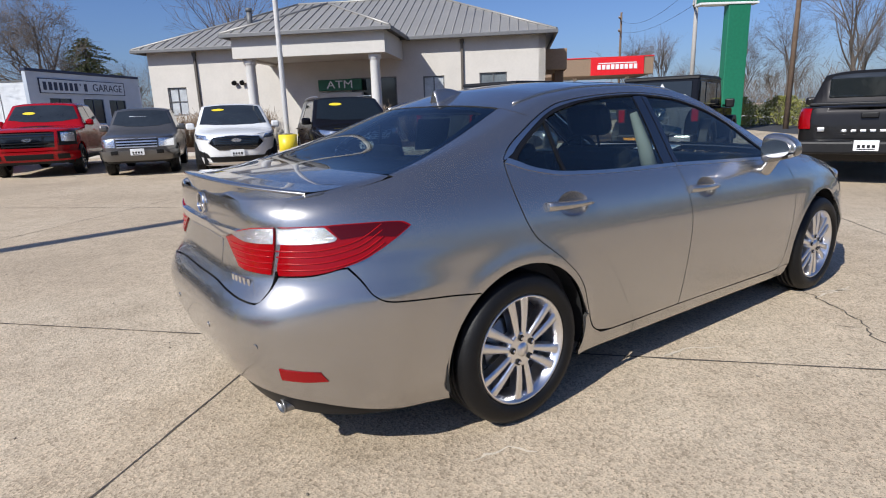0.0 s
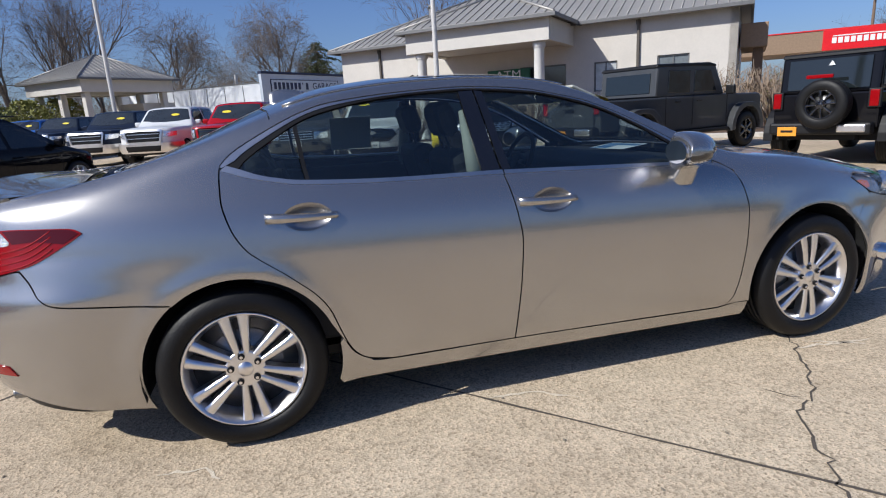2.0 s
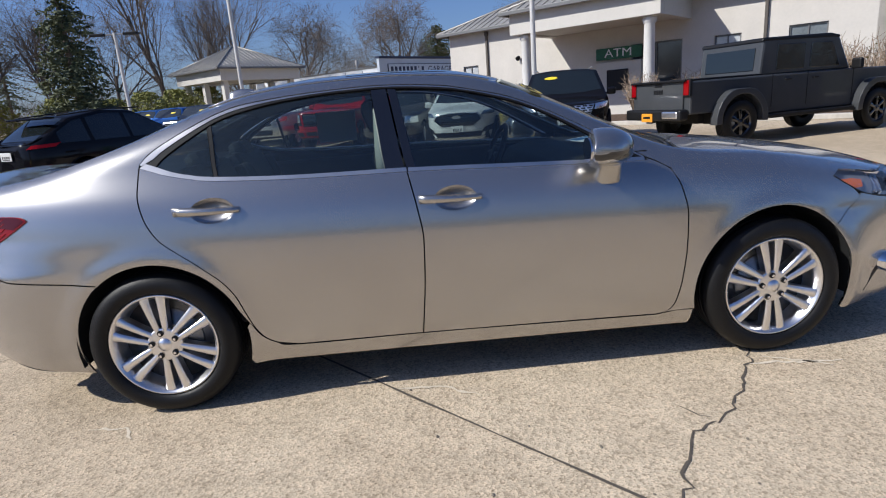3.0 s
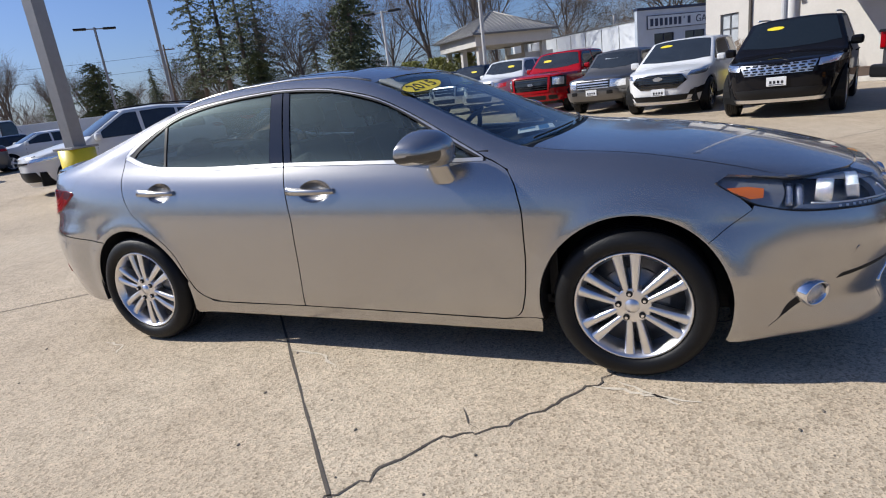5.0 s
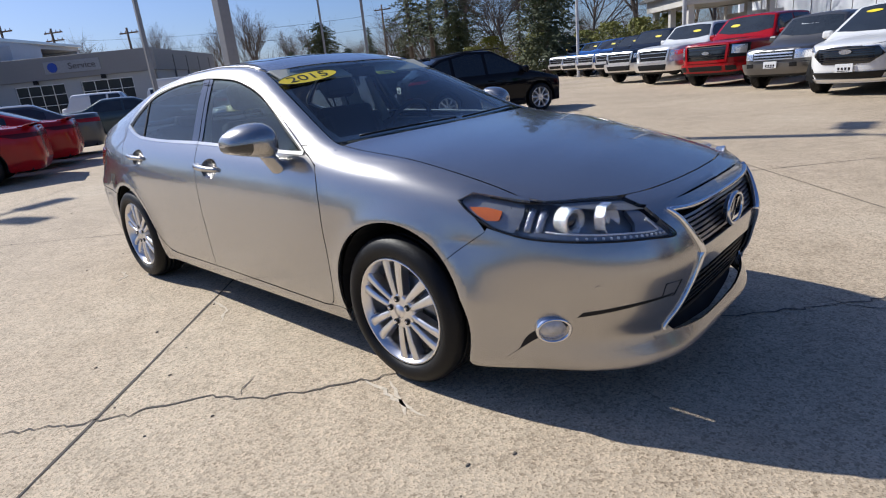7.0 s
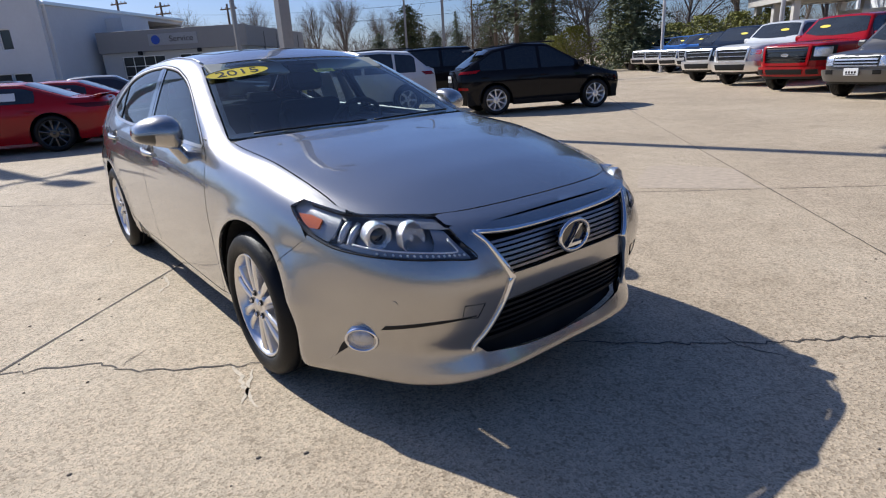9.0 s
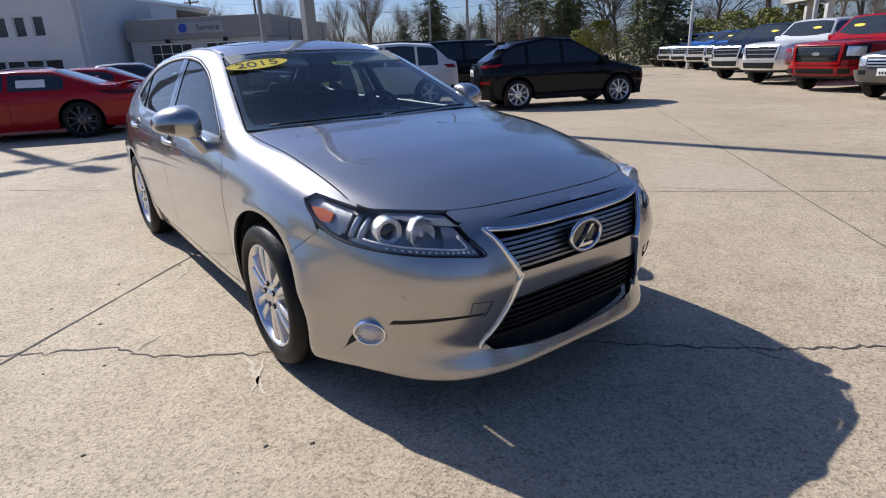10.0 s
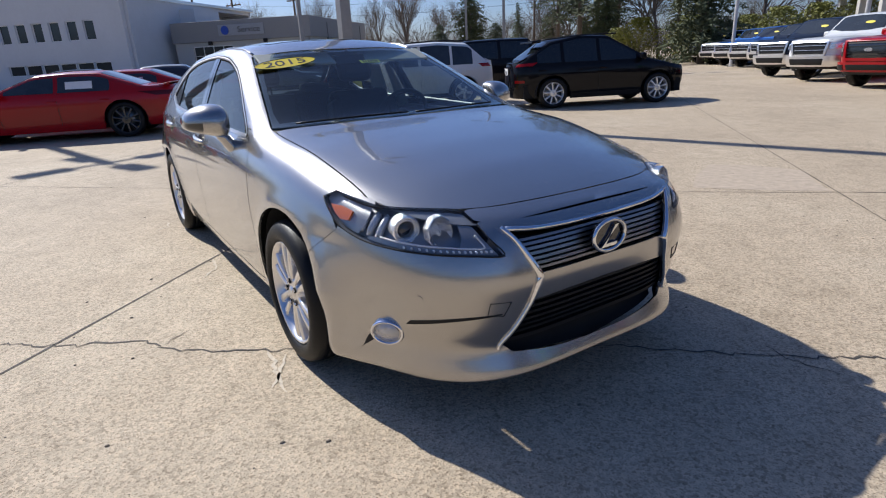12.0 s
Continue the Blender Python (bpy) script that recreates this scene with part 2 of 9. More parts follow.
INK = surface("black_ink", (0.03, 0.025, 0.02), 0.5)
PAPER = surface("paper", (0.75, 0.76, 0.78), 0.7, 0.0, 0.05)
STEELGREY = surface("brake_steel", (0.28, 0.28, 0.28), 0.4, 0.9, 0.2, 30.0)
RUNLIGHT = surface("running_light", (0.8, 0.81, 0.83), 0.25, 0.3, 0.1, 120.0, 0.002)
LAMPBOWL = surface("lamp_bowl", (0.3, 0.305, 0.315), 0.25, 0.45, 0.15, 40.0, 0.001)
SLATGREY = surface("grille_grey", (0.32, 0.32, 0.33), 0.3, 0.8, 0.1)


def spline(pts, k=5):
    """A rounded line through points, given as an array."""
    p = np.array(pts, float)
    if len(p) < 3:
        return p
    q = np.vstack([2 * p[0] - p[1], p, 2 * p[-1] - p[-2]])
    out = []
    for i in range(1, len(q) - 2):
        for t in np.arange(k) / k:
            a, b, c, d = q[i - 1], q[i], q[i + 1], q[i + 2]
            out.append(0.5 * (2 * b + (c - a) * t + (2 * a - 5 * b + 4 * c - d) * t * t + (3 * b - a - 3 * c + d) * t ** 3))
    out.append(p[-1])
    return np.array(out)


def wrap(shape, pts, k=5):
    """Places on the sides: (x, z) on the flank, (y, z, 1) on the nose, (y, z, -1) on the tail; as a rounded line in the wrap."""
    return spline([(shape.along(q[0], q[1]) if len(q) == 2 else shape.across(q[0], q[1], q[2]), q[1]) for q in pts], k)


def arc(shape, cx, cz, r, a0, a1, n=22):
    return np.array([(shape.along(cx + r * math.cos(a), cz + r * math.sin(a)), cz + r * math.sin(a)) for a in np.radians(np.linspace(a0, a1, n))])


def rim_top(shape, x0, x1, n=30, drop=0.0):
    """The line where the side meets the top, in the wrap."""
    xs = np.linspace(x0, x1, n)
    return np.stack([shape.along(xs, shape.edge(xs)), shape.edge(xs) - drop], -1)


def clip_cell(poly, x0, y0, x1, y1):
    for axis, lim, keep in ((0, x0, 1), (0, x1, -1), (1, y0, 1), (1, y1, -1)):
        out = []
        for i in range(len(poly)):
            a, b = poly[i - 1], poly[i]
            da, db = (a[axis] - lim) * keep, (b[axis] - lim) * keep
            if (da >= 0) != (db >= 0):
                t = da / (da - db)
                out.append((a[0] + (b[0] - a[0]) * t, a[1] + (b[1] - a[1]) * t))
            if db >= 0:
                out.append(b)
        poly = out
        if not poly:
            return poly
    return poly


def tidy(c):
    """The outline without the corners where it turns straight back on itself."""
    c, i = [p for p in c], 0
    while i < len(c) and len(c) > 3:
        (ax, ay), (bx, by), (dx, dy) = c[i - 1], c[i], c[(i + 1) % len(c)]
        ux, uy, wx, wy = ax - bx, ay - by, dx - bx, dy - by
        if abs(ux * wy - uy * wx) < 1e-11 and ux * wx + uy * wy >= 0:
            del c[i]
            i = max(0, i - 2)
        else:
            i += 1
    return c


def fill(poly, du, dv):
    """A flat polygon cut into small cells: points and faces."""
    poly = np.array(poly, float)
    x, y = poly[:, 0], poly[:, 1]
    if np.sum(x * np.roll(y, -1) - y * np.roll(x, -1)) < 0:
        poly = poly[::-1]
    lo, hi = poly.min(0), np.maximum(poly.max(0), poly.min(0) + 1e-4)
    nu, nv = max(1, int(math.ceil((hi[0] - lo[0]) / du))), max(1, int(math.ceil((hi[1] - lo[1]) / dv)))
    du, dv = (hi[0] - lo[0]) / nu, (hi[1] - lo[1]) / nv
    crossed = np.zeros((nu, nv), bool)
    for i in range(len(poly)):
        a, b = poly[i - 1], poly[i]
        n = int(max(abs(b[0] - a[0]) / du, abs(b[1] - a[1]) / dv) * 8) + 2
        t = np.linspace(0, 1, n)[:, None]
        q = a + (b - a) * t
        for e in (-1e-6, 1e-6):
            iu = np.clip(((q[:, 0] - lo[0] + e) / du).astype(int), 0, nu - 1)
            iv = np.clip(((q[:, 1] - lo[1] + e) / dv).astype(int), 0, nv - 1)
            crossed[iu, iv] = True
    cu, cv = np.meshgrid(lo[0] + (np.arange(nu) + 0.5) * du, lo[1] + (np.arange(nv) + 0.5) * dv, indexing="ij")
    within = np.zeros((nu, nv), bool)
    for i in range(len(poly)):
        (xa, ya), (xb, yb) = poly[i - 1], poly[i]
        if ya != yb:
            within ^= ((ya > cv) != (yb > cv)) & (cu < (xb - xa) * (cv - ya) / (yb - ya) + xa)
    pts, index, faces = [], {}, []

    def vert(p):
        k = (round(p[0], 5), round(p[1], 5))
        if k not in index:
            index[k] = len(pts)
            pts.append(p)
        return index[k]

    plist = [tuple(p) for p in poly]
    for i in range(nu):
        for j in range(nv):
            x0, y0 = lo[0] + i * du, lo[1] + j * dv
            if crossed[i, j]:
                c = clip_cell(plist, x0, y0, x0 + du, y0 + dv)
            elif within[i, j]:
                c = [(x0, y0), (x0 + du, y0), (x0 + du, y0 + dv), (x0, y0 + dv)]
            else:
                continue
            f = []
            for p in tidy(c):
                v = vert(p)
                if v not in f:
                    f.append(v)
            if len(f) > 2:
                xs, ys = np.array([pts[v][0] for v in f]), np.array([pts[v][1] for v in f])
                if abs(np.sum(xs * np.roll(ys, -1) - ys * np.roll(xs, -1))) > 1e-8:
                    faces.append(f)
    return np.array(pts), faces, poly


def skin(shape, kind, uv, blend=True):
    """Places and normals on the sides ("side") or the top ("top") of a shape."""
    u, v = uv[:, 0], uv[:, 1]
    if kind == "side":
        f = lambda a, b: shape.side(a, b)
        x = f(u, v)[:, 0]
        v = np.minimum(v, shape.edge(x) + 0.001)
        e = 0.004
        n = np.cross(f(u + e, v) - f(u - e, v), f(u, v + e) - f(u, v - e))
        p = f(u, v)
    else:
        f = lambda a, b: shape.top(a, b)
        h = shape.half(u)
        v = np.clip(v, -h, h)
        e = 0.004
        n = np.cross(f(u + e, v) - f(u - e, v), f(u, v + e) - f(u, v - e))
        p = f(u, v)
    n /= np.maximum(np.linalg.norm(n, axis=1, keepdims=True), 1e-9)
    if blend:
        x = np.clip(p[:, 0], shape.rear(0.9), shape.front(0.7))
        h = shape.half(x)
        if kind == "side":
            d = np.maximum(shape.edge(x) - p[:, 2], 0)
            o = skin(shape, "top", np.stack([x, -h * 0.985], -1), False)[1]
        else:
            d = np.maximum(h - np.abs(p[:, 1]), 0)
            o = skin(shape, "side", np.stack([shape.along(x, shape.edge(x) - 0.01), shape.edge(x) - 0.01], -1), False)[1]
            o[:, 1] *= np.where(p[:, 1] > 0, -1, 1)
        w = (0.5 * np.exp(-(d / 0.05) ** 2))[:, None]
        n = n * (1 - w) + o * w
        n /= np.maximum(np.linalg.norm(n, axis=1, keepdims=True), 1e-9)
    return p, n


def sheet(shape, kind, poly, cell=0.03, lift=0.0, depth=0.012, gap=0.0):
    """One panel: vertices, faces and normals."""
    pts, faces, poly = fill(poly, cell, cell)
    p, n = skin(shape, kind, pts)
    V, F, N = [p + n * lift], list(faces), [n]
    if depth:
        dense = []
        for i in range(len(poly)):
            a, b = poly[i - 1], poly[i]
            m = max(1, int(np.hypot(*(b - a)) / cell))
            dense += [a + (b - a) * t / m for t in range(m)]
        q, qn = skin(shape, kind, np.array(dense))
        q = q + qn * lift
        c = len(p)
        k = len(q)
        t = np.roll(q, -1, 0) - np.roll(q, 1, 0)
        o = np.cross(t, qn)
        o /= np.maximum(np.linalg.norm(o, axis=1, keepdims=True), 1e-9)
        V += [q, q - qn * depth]
        N += [o, o]
        F += [[c + i, c + k + i, c + k + (i + 1) % k, c + (i + 1) % k] for i in range(k)]
    return np.vstack(V), F, np.vstack(N)


def sheet_mesh(name, sheets, material, mirror=False):
    """A mesh of one or more panels; mirror: on the left side instead of the right."""
    V, F, N, c = [], [], [], 0
    for v, f, n in sheets:
        V.append(v), N.append(n)
        F += [[i + c for i in q] for q in f]
        c += len(v)
    V, N = np.vstack(V), np.vstack(N)
    if mirror:
        V, N = V * (1, -1, 1), N * (1, -1, 1)
        F = [q[::-1] for q in F]
    me = bpy.data.meshes.new(name)
    me.from_pydata(V.tolist(), [], F)
    me.polygons.foreach_set("use_smooth", np.ones(len(F), bool))
    me.normals_split_custom_set_from_vertices(N.tolist())
    me.materials.append(material)
    return me


# ---- building helpers ----
def thing(name, place, label, category, group="", kind=""):
    ob = new(name)
    ob.matrix_world = place
    return tagged(ob, label, category, group, kind)


def put(name, me, parent=None, label="", at=None):
    ob = new(name, me)
    if parent is not None:
        ob.parent = parent
    if at is not None:
        ob.matrix_basis = at
    return tagged(ob, label)


def part(name, bm, material, parent=None, label="", at=None, smooth=False):
    me = bpy.data.meshes.new(name)
    bm.to_mesh(me)
    bm.free()
    for mm in material if isinstance(material, (list, tuple)) else (material,):
        me.materials.append(mm)
    if smooth:
        me.polygons.foreach_set("use_smooth", np.ones(len(me.polygons), bool))
    return put(name, me, parent, label, at)


def block(bm, sx, sy, sz, at=None, bevel=0.0, mat=0):
    """A box with its base on z = 0, its edges rounded."""
    b = bmesh.new()
    bmesh.ops.create_cube(b, size=1, matrix=Matrix.Translation((0, 0, sz / 2)) @ Matrix.Diagonal((sx, sy, sz, 1)))
    if bevel:
        bmesh.ops.bevel(b, geom=b.edges[:], offset=bevel, segments=2, profile=0.5, affect="EDGES", clamp_overlap=True)
    return merge(bm, b, at, mat)


def merge(bm, b, at=None, mat=0):
    vs = {}
    at = at or Matrix.Identity(4)
    flip = at.determinant() < 0
    for v in b.verts:
        vs[v.index] = bm.verts.new(at @ v.co)
    for f in b.faces:
        loop = [vs[v.index] for v in f.verts]
        try:
            g = bm.faces.new(loop[::-1] if flip else loop)
            g.material_index, g.smooth = mat, f.smooth
        except ValueError:
            pass
    b.free()
    return bm


def tube(bm, r0, r1, length, at=None, seg=16, caps=True, mat=0, smooth=True):
    """A round bar or cone along z from 0."""
    b = bmesh.new()
    bmesh.ops.create_cone(b, cap_ends=caps, segments=seg, radius1=r0, radius2=r1, depth=length, matrix=Matrix.Translation((0, 0, length / 2)))
    for f in b.faces:
        f.smooth = smooth and len(f.verts) == 4
    return merge(bm, b, at, mat)


def turned(bm, profile, seg=32, at=None, mat=0):
    """A round body from a profile of (radius, height), turned about z."""
    b = bmesh.new()
    rows = []
    for r, z in profile:
        rows.append([b.verts.new((r * math.cos(2 * math.pi * i / seg), r * math.sin(2 * math.pi * i / seg), z)) for i in range(seg)])
    for a, c in zip(rows, rows[1:]):
        for i in range(seg):
            f = b.faces.new((a[i], a[(i + 1) % seg], c[(i + 1) % seg], c[i]))
            f.smooth = True
    b.verts.index_update()
    return merge(bm, b, at, mat)


def extrude(bm, outline, depth, at=None, mat=0, bevel=0.0):
    """A flat outline in x, y, pulled up along z by depth."""
    b = bmesh.new()
    lo = [b.verts.new((x, y, 0)) for x, y in outline]
    f = b.faces.new(lo)
    if f.normal.z == 0:
        f.normal_update()
    if f.normal.z > 0:
        f.normal_flip()
    r = bmesh.ops.extrude_face_region(b, geom=[f])
    bmesh.ops.translate(b, verts=[v for v in r["geom"] if isinstance(v, bmesh.types.BMVert)], vec=(0, 0, depth))
    bmesh.ops.recalc_face_normals(b, faces=b.faces[:])
    if bevel:
        bmesh.ops.bevel(b, geom=[e for e in b.edges], offset=bevel, segments=2, profile=0.5, affect="EDGES", clamp_overlap=True)
    b.verts.index_update()
    return merge(bm, b, at, mat)


def path_tube(name, pts, r, material, parent=None, label="", bevel_res=2, cyclic=False, radii=None):
    """A round rod along points, as a mesh."""
    bm = bmesh.new()
    rod(bm, pts, radii if radii is not None else [r] * len(pts), 4 + 2 * bevel_res, cyclic)
    return part(name, bm, material, parent, label, smooth=True)


def rod(bm, pts, radii, seg=6, cyclic=False, mat=0):
    rows, prev = [], None
    P = [Vector(p) for p in pts]
    for i, p in enumerate(P):
        a = P[i - 1] if i or cyclic else P[i]
        b = P[(i + 1) % len(P)] if i < len(P) - 1 or cyclic else P[i]
        d = (b - a).normalized()
        if prev is None:
            prev = d.orthogonal().normalized()
        n = (prev - d * prev.dot(d)).normalized()
        prev = n
        c = d.cross(n)
        rows.append([bm.verts.new(p + (n * math.cos(2 * math.pi * k / seg) + c * math.sin(2 * math.pi * k / seg)) * radii[i]) for k in range(seg)])
    pairs = list(zip(rows, rows[1:])) + ([(rows[-1], rows[0])] if cyclic else [])
    for a, b in pairs:
        for k in range(seg):
            f = bm.faces.new((a[k], a[(k + 1) % seg], b[(k + 1) % seg], b[k]))
            f.smooth, f.material_index = True, mat
    if not cyclic:
        for row in (rows[0][::-1], rows[-1]):
            f = bm.faces.new(row)
            f.material_index = mat


def letters(name, text, size, material, parent=None, at=None, depth=0.004, align="CENTER", squeeze=1.0):
    """Words in the built-in font, as a mesh."""
    cu = bpy.data.curves.new(name, "FONT")
    cu.body, cu.size, cu.extrude, cu.align_x, cu.align_y = text, size, depth, align, "CENTER"
    tmp = bpy.data.objects.new(name, cu)
    scene.collection.objects.link(tmp)
    bpy.context.view_layer.update()
    me = bpy.data.meshes.new_from_object(tmp.evaluated_get(bpy.context.evaluated_depsgraph_get()))
    bpy.data.objects.remove(tmp)
    bpy.data.curves.remove(cu)
    me.transform(Matrix.Diagonal((squeeze, 1, 1, 1)))
    me.materials.clear()
    me.materials.append(material)
    return put(name, me, parent, "", at)


# ---- the plan: u runs along the row of parked cars, v away from it ----
UA = radians(-43.5)


def uv(u, v, z=0.0, turn=0.0):
    return Matrix.Translation((u * math.cos(UA) - v * math.sin(UA), u * math.sin(UA) + v * math.cos(UA), z)) @ Matrix.Rotation(UA + radians(turn), 4, "Z")


def uv_xy(u, v):
    return u * math.cos(UA) - v * math.sin(UA), u * math.sin(UA) + v * math.cos(UA)


def concrete_material():
    k, t, b = nodes_of("broom_finished_concrete")
    vec = coords(t, 1.0, True)
    stain = ramp(t, noise_of(t, vec, 0.35, 8, 0.62), [(0.28, (0.415, 0.34, 0.25)), (0.5, (0.52, 0.43, 0.318)), (0.72, (0.59, 0.505, 0.385))])
    mid = ramp(t, noise_of(t, vec, 5.0, 8, 0.7), [(0.3, (0.84, 0.83, 0.81)), (0.7, (1.1, 1.1, 1.1))])
    col = mixed(t, 1.0, stain, mid, "MULTIPLY")
    grit = node(t, "ShaderNodeTexVoronoi", Scale=95.0)
    t.links.new(vec, grit.inputs["Vector"])
    stones = ramp(t, grit.outputs["Color"], [(0.08, (0.5, 0.46, 0.4)), (0.45, (0.97, 0.96, 0.93)), (0.92, (1.3, 1.25, 1.17))])
    col = mixed(t, 0.78, col, stones, "MULTIPLY")
    specks = ramp(t, noise_of(t, vec, 160.0, 2, 0.5), [(0.32, (0.3, 0.27, 0.23)), (0.44, (1.04, 1.04, 1.04))])
    col = mixed(t, 0.75, col, specks, "MULTIPLY")
    oil = ramp(t, noise_of(t, vec, 0.9, 3, 0.4), [(0.62, (1, 1, 1)), (0.8, (0.72, 0.7, 0.67))])
    col = mixed(t, 0.6, col, oil, "MULTIPLY")
    t.links.new(col, b.inputs["Base Color"])
    b.inputs["Roughness"].default_value = 0.8
    b.inputs["Specular IOR Level"].default_value = 0.35
    h = mixed(t, 0.5, grit.outputs["Distance"], noise_of(t, vec, 60.0, 6, 0.7))
    bumped(t, b, h, 0.55, 0.006)
    return k


CONCRETE = concrete_material()
TAR = surface("joint_sealant", (0.09, 0.075, 0.06), 0.8, 0.0, 0.3, 30.0, 0.002, world_space=True)
ASPHALT = surface("asphalt", (0.05, 0.05, 0.052), 0.85, 0.0, 0.3, 3.0, 0.006, world_space=True)
GRASS = surface("rough_grass", (0.12, 0.12, 0.045), 0.9, 0.0, 0.4, 1.5, 0.03, world_space=True)
KERB = surface("kerb_concrete", (0.5, 0.47, 0.42), 0.85, 0.0, 0.2, 6.0, 0.004, world_space=True)


def flat(name, pts, z, material, label, category):
    bm = bmesh.new()
    f = bm.faces.new([bm.verts.new((x, y, z)) for x, y in pts])
    f.normal_update()
    if f.normal.z < 0:
        f.normal_flip()
    return tagged(part(name, bm, material), label, category, kind="structure")


R = 900.0
ground = flat("ground", [(R * math.cos(a), R * math.sin(a)) for a in np.linspace(0, 2 * math.pi, 65)[:-1]], 0.0, CONCRETE, "pale tan broom-finished concrete car park", "ground")
rng = random.Random(4)


def seam(name, pts, width, wobble, seed, taper=False, z=0.003, material=None):
    """A narrow, uneven strip on the ground along a line."""
    r = random.Random(seed)
    bm = bmesh.new()
    rows = []
    n = len(pts)
    for i, (x, y) in enumerate(pts):
        a, c = Vector(pts[max(0, i - 1)]), Vector(pts[min(n - 1, i + 1)])
        d = (c - a).normalized()
        s = Vector((-d.y, d.x))
        w = width * (0.55 + 0.9 * r.random()) * (min(1, 0.25 + 4 * min(i, n - 1 - i) / n) if taper else 1)
        o = (r.random() - 0.5) * wobble
        rows.append([bm.verts.new((x + s.x * (o + w * q), y + s.y * (o + w * q), z)) for q in (0.5, -0.5)])
    for a, c in zip(rows, rows[1:]):
        bm.faces.new((a[0], a[1], c[1], c[0]))
    bmesh.ops.recalc_face_normals(bm, faces=bm.faces[:])
    for f in bm.faces:
        if f.normal.z < 0:
            f.normal_flip()
    return part(name, bm, material or TAR, ground)


SLAB, JA = 4.81, radians(-47.8)


def joint_xy(e, n):
    return e * math.cos(JA) - n * math.sin(JA), e * math.sin(JA) + n * math.cos(JA)


for i in range(-6, 5):
    seam("expansion_joint", [joint_xy(e, -0.905 + (SLAB - 0.075) * i) for e in np.arange(-38, 20, 0.12)], 0.009 if i else 0.011, 0.004, 10 + i)
for i in range(-7, 5):
    seam("expansion_joint", [joint_xy(-1.78 + SLAB * i - 0.03 * max(0.0, n), n) for n in np.arange(-30, 19, 0.12)], 0.009, 0.004, 40 + i)


def crooked(points, step, jitter, seed):
    r = random.Random(seed)
    out = []
    for a, b in zip(points, points[1:]):
        n = max(2, int(math.dist(a, b) / step))
        for i in range(n):
            t = i / n
            out.append((a[0] + (b[0] - a[0]) * t + r.gauss(0, jitter), a[1] + (b[1] - a[1]) * t + r.gauss(0, jitter)))
    out.append(points[-1])
    return out


seam("crack", crooked([(-0.35, -2.7), (0.1, -2.3), (0.31, -2.04), (0.49, -1.85), (0.57, -1.72), (0.64, -1.57), (0.71, -1.5), (0.86, -1.39), (0.95, -1.34), (1.05, -1.22), (1.16, -1.07), (1.28, -0.92), (1.62, -0.45), (2.14, 0.22), (2.25, 0.36), (2.35, 0.43), (2.48, 0.58), (2.7, 0.78), (2.92, 1.04), (3.12, 1.3), (3.6, 1.75), (4.4, 2.3), (5.6, 3.6)], 0.035, 0.011, 5), 0.009, 0.004, 6)
seam("crack", crooked([(0.86, -1.39), (0.78, -1.34), (0.74, -1.25)], 0.03, 0.008, 7), 0.005, 0.002, 8, True)
seam("crack", crooked([(2.62, 0.83), (2.75, 0.8), (2.95, 0.84)], 0.03, 0.008, 9), 0.005, 0.002, 10, True)
# a worn patch, pale scuffs and scattered grit
WORN = surface("worn_concrete", (0.5, 0.405, 0.3), 0.9, 0.0, 0.22, 14.0, 0.006, world_space=True)
CHALK = surface("pale_scuff", (0.62, 0.54, 0.42), 0.85, 0.0, 0.25, 40.0, 0.002, world_space=True)
flat("worn_patch", [(0.6, 3.3), (0.32, 3.75), (0.06, 4.4), (0.42, 4.66), (0.92, 4.72), (1.22, 4.3), (1.5, 3.98), (1.05, 3.6)], 0.002, WORN, "rougher grey patch in the concrete", "patch")
for i, line in enumerate(([(-0.41, -0.9), (-0.3, -0.89), (-0.15, -0.93), (-0.03, -1.03)], [(-1.76, -0.98), (-1.6, -1.0), (-1.53, -1.09)], [(1.22, -0.99), (1.42, -1.02), (1.65, -1.04)], [(1.58, -1.08), (1.4, -0.98), (1.33, -0.93)])):
    seam("scuff", crooked(line, 0.03, 0.006, 60 + i), 0.016, 0.01, 70 + i, True, 0.0025, CHALK)
bm = bmesh.new()
for i in range(420):
    x, y = rng.uniform(-6, 6), rng.uniform(-4, 5)
    s = rng.uniform(0.002, 0.007)
    b2 = bmesh.new()
    bmesh.ops.create_icosphere(b2, subdivisions=1, radius=s)
    merge(bm, b2, Matrix.Translation((x, y, s * 0.4)) @ Matrix.Diagonal((1, 1 + rng.random(), 0.6, 1)))
tagged(part("grit", bm, surface("grit_stone", (0.2, 0.17, 0.13), 0.9)), "scattered grit and crumbs of leaf on the concrete", "grit", kind="stuff")
# street and verge past the end of the car park
def band(name, u0, u1, v0, v1, z, material, label, category):
    return flat(name, [uv_xy(u0, v0), uv_xy(u1, v0), uv_xy(u1, v1), uv_xy(u0, v1)], z, material, label, category)


